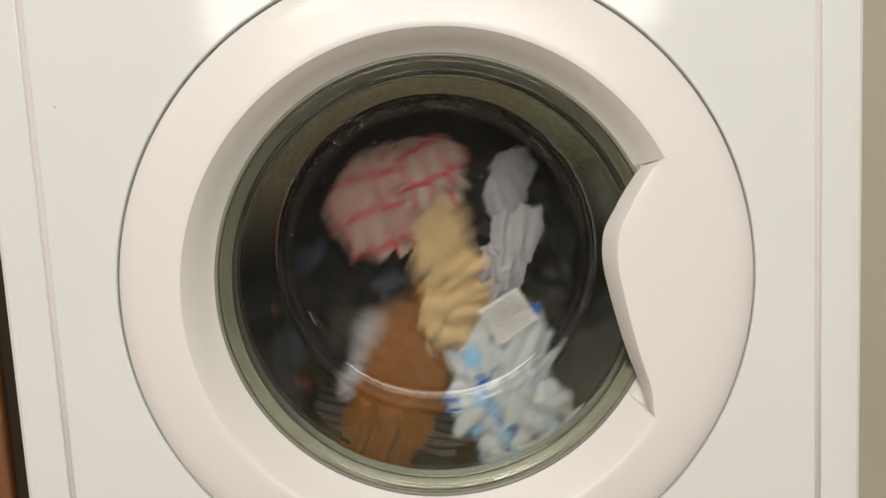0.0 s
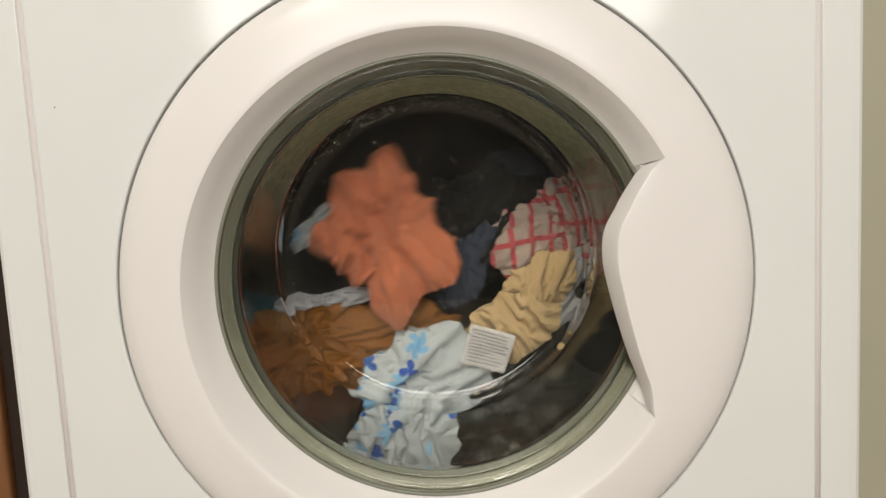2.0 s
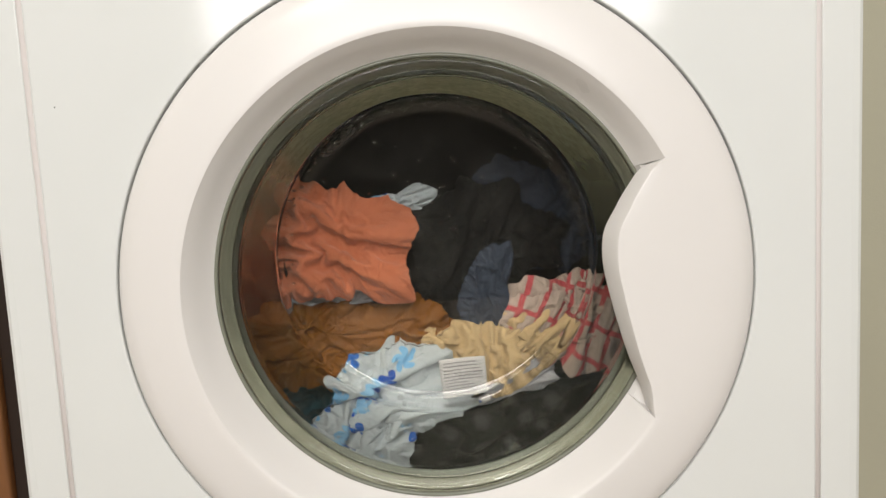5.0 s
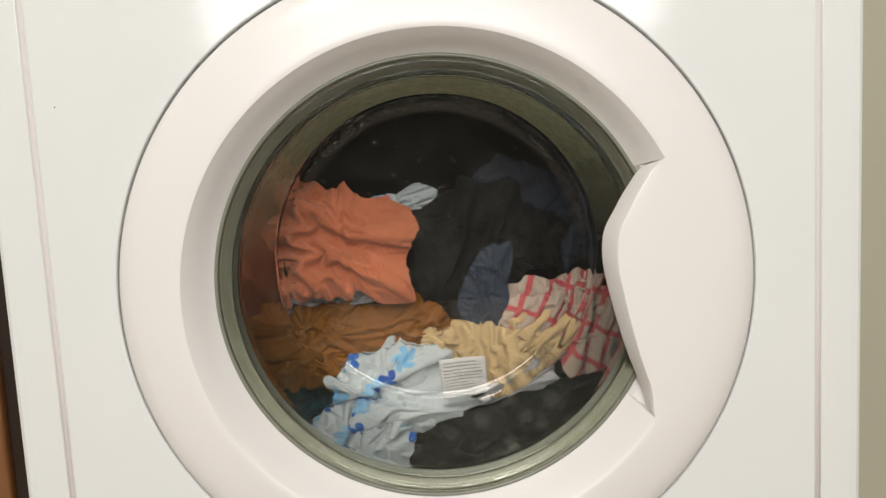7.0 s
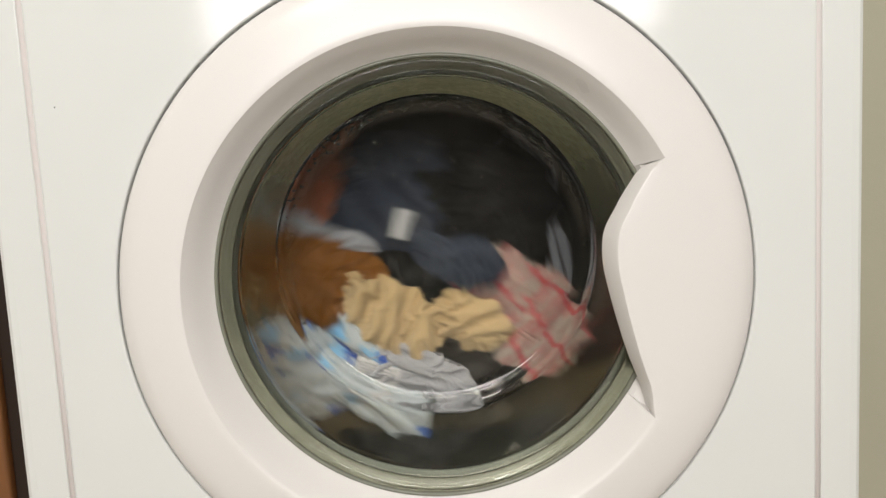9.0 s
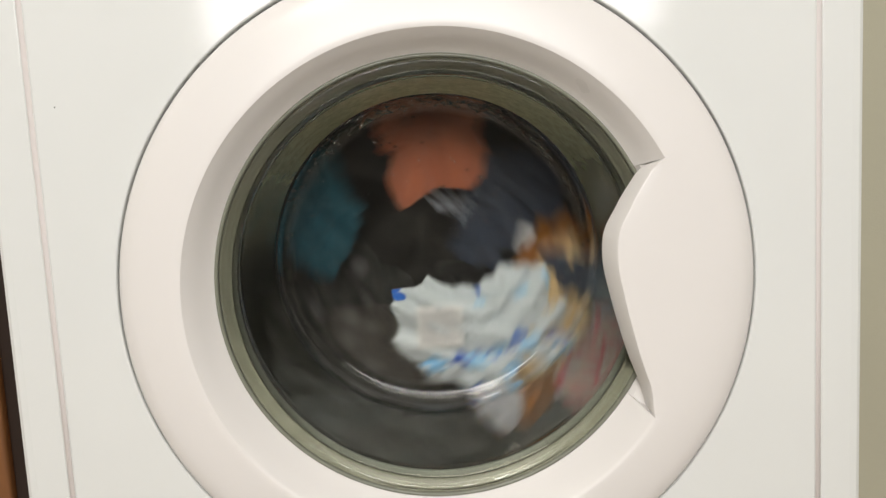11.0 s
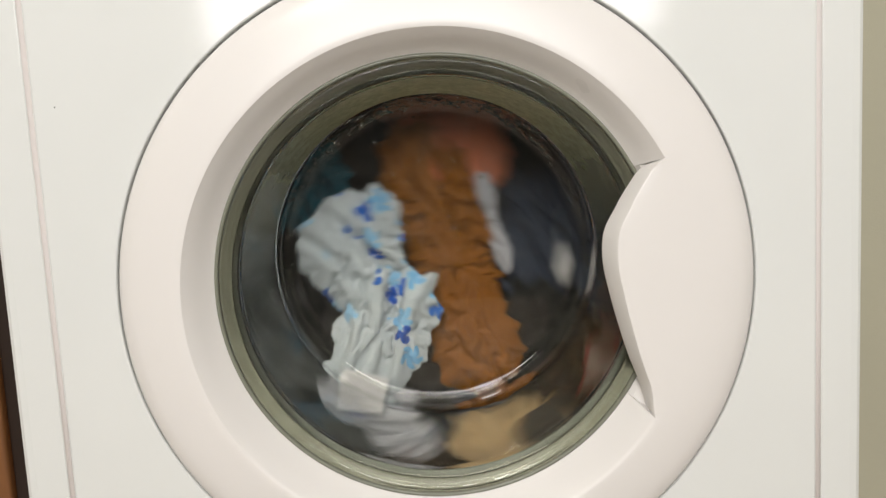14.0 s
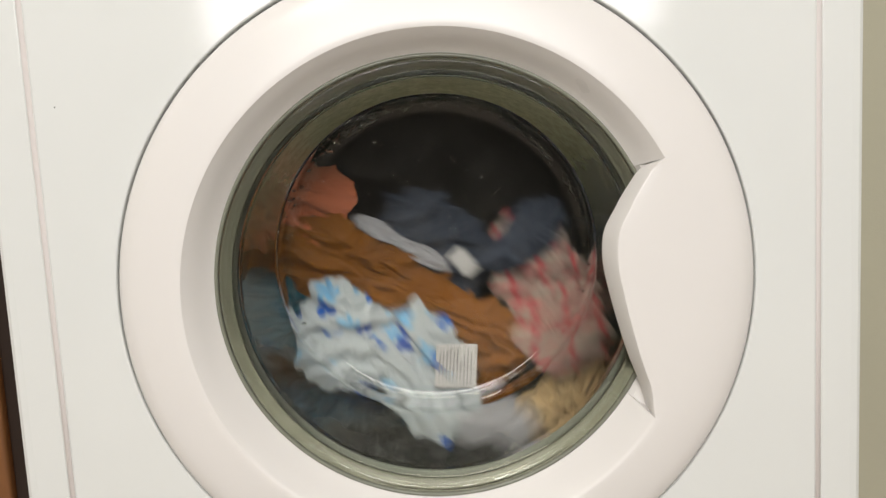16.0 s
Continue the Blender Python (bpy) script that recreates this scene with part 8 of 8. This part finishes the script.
    walk(G["ch"], [(0.0, at(55, -30, 206, 650)), (0.1, at(60, -26, 206, 614)), (0.2, at(55, -19, 206, 578)), (0.3, at(19, -1, 206, 542)),
        (0.4, at(-28, 3, 206, 506)), (0.5, at(-72, -80, 206, 470)), (0.6, at(-101, -94, 206, 434)), (0.7, at(-101, -90, 206, 398)),
        (0.8, at(-23, -81, 206, 362)), (0.9, at(59, -65, 206, 326)), (1.0, at(74, -42, 206, 290)), (1.1, at(61, -19, 206, 255)),
        (1.2, at(32, 2, 206, 220)), (1.3, at(-5, 7, 206, 185)), (1.4, at(-51, -30, 207, 150)), (1.5, at(-78, -80, 207, 115)),
        (1.6, at(-41, -123, 207, 87)), (1.7, at(9, -155, 207, 60)), (1.8, at(31, -167, 207, 42)), (1.9, at(46, -169, 207, 25)),
        (2.0, at(54, -170, 207, 18)), (2.1, at(59, -172, 207, 10)), (2.2, at(61, -173, 207, 6)), (2.3, at(61, -173, 207, 2)),
        (2.4, at(60, -174, 207, 1)), (2.5, at(60, -174, 207, 0)), (3.5, at(60, -174, 207, 0)), (7.3, at(60, -174, 209, 0)),
        (7.4, at(61, -173, 209, 2)), (7.5, at(55, -171, 209, 6)), (7.6, at(37, -172, 209, 22)), (7.7, at(8, -168, 209, 41)),
        (7.8, at(-40, -155, 209, 60)), (7.9, at(-81, -127, 209, 85)), (8.0, at(-86, -67, 209, 110)), (8.1, at(-74, -12, 209, 142)),
        (8.2, at(-52, 2, 209, 174)), (8.3, at(-28, 3, 209, 206)), (8.4, at(-14, 6, 209, 238)), (8.5, at(0, 7, 209, 270)),
        (8.6, at(27, 10, 209, 302)), (8.7, at(45, -1, 209, 334)), (8.8, at(37, -59, 209, 366)), (8.9, at(11, -109, 209, 398)),
        (9.0, at(-40, -94, 209, 430)), (9.1, at(-77, -57, 209, 466)), (9.2, at(-50, -21, 209, 502)), (9.3, at(-5, 7, 209, 538)),
        (9.4, at(23, 11, 210, 574)), (9.5, at(45, -7, 210, 610)), (9.6, at(63, -61, 210, 646)), (9.7, at(69, -119, 210, 682)),
        (9.8, at(49, -150, 210, 718)), (9.9, at(9, -156, 210, 754)), (10.0, at(-66, -126, 210, 790)), (10.1, at(-124, -78, 210, 826)),
        (10.2, at(-100, -22, 210, 862)), (10.3, at(-50, 21, 210, 898)), (10.4, at(1, 20, 210, 934)), (10.5, at(45, -7, 210, 970)),
        (10.6, at(66, -62, 210, 1006)), (10.7, at(69, -119, 210, 1042)), (10.8, at(49, -150, 210, 1078)), (10.9, at(9, -157, 210, 1114)),
        (11.0, at(-67, -127, 210, 1150)), (11.1, at(-124, -78, 210, 1186)), (11.2, at(-94, -9, 210, 1222)), (11.3, at(-37, 43, 210, 1258)),
        (11.4, at(11, 28, 210, 1294)), (11.5, at(50, -13, 210, 1330)), (11.6, at(71, -57, 210, 1366)), (11.7, at(69, -101, 210, 1402)),
        (11.8, at(36, -139, 210, 1438)), (11.9, at(-14, -155, 210, 1474)), (12.0, at(-78, -127, 210, 1510)), (12.1, at(-124, -78, 211, 1546)),
        (12.2, at(-112, -19, 211, 1582)), (12.3, at(-71, 33, 211, 1618)), (12.4, at(7, 29, 211, 1654)), (12.5, at(56, -8, 211, 1690)),
        (12.6, at(72, -66, 211, 1726)), (12.7, at(69, -119, 211, 1762)), (12.8, at(35, -149, 211, 1798)), (12.9, at(-14, -155, 211, 1834)),
        (13.0, at(-78, -127, 211, 1870)), (13.1, at(-124, -78, 211, 1906)), (13.2, at(-111, -13, 211, 1942)), (13.3, at(-71, 44, 211, 1978)),
        (13.4, at(7, 29, 211, 2014)), (13.5, at(56, -14, 211, 2050)), (13.6, at(72, -69, 211, 2086)), (13.7, at(69, -119, 211, 2122)),
        (13.8, at(36, -150, 211, 2158)), (13.9, at(-14, -155, 211, 2194)), (14.0, at(-86, -112, 211, 2230)), (14.1, at(-134, -55, 211, 2266)),
        (14.2, at(-93, -2, 211, 2302)), (14.3, at(-27, 31, 211, 2338)), (14.4, at(24, 16, 211, 2374)), (14.5, at(62, -20, 211, 2410)),
        (14.6, at(70, -60, 211, 2446)), (14.7, at(58, -101, 212, 2482)), (14.8, at(29, -141, 212, 2518)), (14.9, at(-14, -156, 212, 2554)),
        (15.0, at(-79, -100, 212, 2590)), (15.1, at(-121, -32, 212, 2625)), (15.2, at(-80, 3, 212, 2660)), (15.3, at(-16, 19, 212, 2695)),
        (15.4, at(38, 10, 212, 2730)), (15.5, at(73, -20, 212, 2765)), (15.6, at(57, -85, 212, 2800)), (15.7, at(21, -146, 212, 2835)),
        (15.8, at(-15, -157, 212, 2858)), (15.9, at(-49, -154, 212, 2880)), (16.0, at(-61, -159, 212, 2892))])
    walk(DRUM, [(0.0, at(0, 0, 0, 650)), (0.1, at(0, 0, 0, 614)), (0.2, at(0, 0, 0, 578)), (0.3, at(0, 0, 0, 542)), (0.4, at(0, 0, 0, 506)),
        (0.5, at(0, 0, 0, 470)), (0.6, at(0, 0, 0, 434)), (0.7, at(0, 0, 0, 398)), (0.8, at(0, 0, 0, 362)), (0.9, at(0, 0, 0, 326)),
        (1.0, at(0, 0, 0, 290)), (1.1, at(0, 0, 0, 255)), (1.2, at(0, 0, 0, 220)), (1.3, at(0, 0, 0, 185)), (1.4, at(0, 0, 0, 150)),
        (1.5, at(0, 0, 0, 115)), (1.6, at(0, 0, 0, 87)), (1.7, at(0, 0, 0, 60)), (1.8, at(0, 0, 0, 42)), (1.9, at(0, 0, 0, 25)),
        (2.0, at(0, 0, 0, 18)), (2.1, at(0, 0, 0, 10)), (2.2, at(0, 0, 0, 6)), (2.3, at(0, 0, 0, 2)), (2.4, at(0, 0, 0, 1)),
        (2.5, at(0, 0, 0, 0)), (7.3, at(0, 0, 0, 0)), (7.4, at(0, 0, 0, 2)), (7.5, at(0, 0, 0, 6)), (7.6, at(0, 0, 0, 22)),
        (7.7, at(0, 0, 0, 41)), (7.8, at(0, 0, 0, 60)), (7.9, at(0, 0, 0, 85)), (8.0, at(0, 0, 0, 110)), (8.1, at(0, 0, 0, 142)),
        (8.2, at(0, 0, 0, 174)), (8.3, at(0, 0, 0, 206)), (8.4, at(0, 0, 0, 238)), (8.5, at(0, 0, 0, 270)), (8.6, at(0, 0, 0, 302)),
        (8.7, at(0, 0, 0, 334)), (8.8, at(0, 0, 0, 366)), (8.9, at(0, 0, 0, 398)), (9.0, at(0, 0, 0, 430)), (9.1, at(0, 0, 0, 466)),
        (9.2, at(0, 0, 0, 502)), (9.3, at(0, 0, 0, 538)), (9.4, at(0, 0, 0, 574)), (9.5, at(0, 0, 0, 610)), (9.6, at(0, 0, 0, 646)),
        (9.7, at(0, 0, 0, 682)), (9.8, at(0, 0, 0, 718)), (9.9, at(0, 0, 0, 754)), (10.0, at(0, 0, 0, 790)), (10.1, at(0, 0, 0, 826)),
        (10.2, at(0, 0, 0, 862)), (10.3, at(0, 0, 0, 898)), (10.4, at(0, 0, 0, 934)), (10.5, at(0, 0, 0, 970)), (10.6, at(0, 0, 0, 1006)),
        (10.7, at(0, 0, 0, 1042)), (10.8, at(0, 0, 0, 1078)), (10.9, at(0, 0, 0, 1114)), (11.0, at(0, 0, 0, 1150)), (11.1, at(0, 0, 0, 1186)),
        (11.2, at(0, 0, 0, 1222)), (11.3, at(0, 0, 0, 1258)), (11.4, at(0, 0, 0, 1294)), (11.5, at(0, 0, 0, 1330)), (11.6, at(0, 0, 0, 1366)),
        (11.7, at(0, 0, 0, 1402)), (11.8, at(0, 0, 0, 1438)), (11.9, at(0, 0, 0, 1474)), (12.0, at(0, 0, 0, 1510)), (12.1, at(0, 0, 0, 1546)),
        (12.2, at(0, 0, 0, 1582)), (12.3, at(0, 0, 0, 1618)), (12.4, at(0, 0, 0, 1654)), (12.5, at(0, 0, 0, 1690)), (12.6, at(0, 0, 0, 1726)),
        (12.7, at(0, 0, 0, 1762)), (12.8, at(0, 0, 0, 1798)), (12.9, at(0, 0, 0, 1834)), (13.0, at(0, 0, 0, 1870)), (13.1, at(0, 0, 0, 1906)),
        (13.2, at(0, 0, 0, 1942)), (13.3, at(0, 0, 0, 1978)), (13.4, at(0, 0, 0, 2014)), (13.5, at(0, 0, 0, 2050)), (13.6, at(0, 0, 0, 2086)),
        (13.7, at(0, 0, 0, 2122)), (13.8, at(0, 0, 0, 2158)), (13.9, at(0, 0, 0, 2194)), (14.0, at(0, 0, 0, 2230)), (14.1, at(0, 0, 0, 2266)),
        (14.2, at(0, 0, 0, 2302)), (14.3, at(0, 0, 0, 2338)), (14.4, at(0, 0, 0, 2374)), (14.5, at(0, 0, 0, 2410)), (14.6, at(0, 0, 0, 2446)),
        (14.7, at(0, 0, 0, 2482)), (14.8, at(0, 0, 0, 2518)), (14.9, at(0, 0, 0, 2554)), (15.0, at(0, 0, 0, 2590)), (15.1, at(0, 0, 0, 2625)),
        (15.2, at(0, 0, 0, 2660)), (15.3, at(0, 0, 0, 2695)), (15.4, at(0, 0, 0, 2730)), (15.5, at(0, 0, 0, 2765)), (15.6, at(0, 0, 0, 2800)),
        (15.7, at(0, 0, 0, 2835)), (15.8, at(0, 0, 0, 2858)), (15.9, at(0, 0, 0, 2880)), (16.0, at(0, 0, 0, 2892))])


motions()
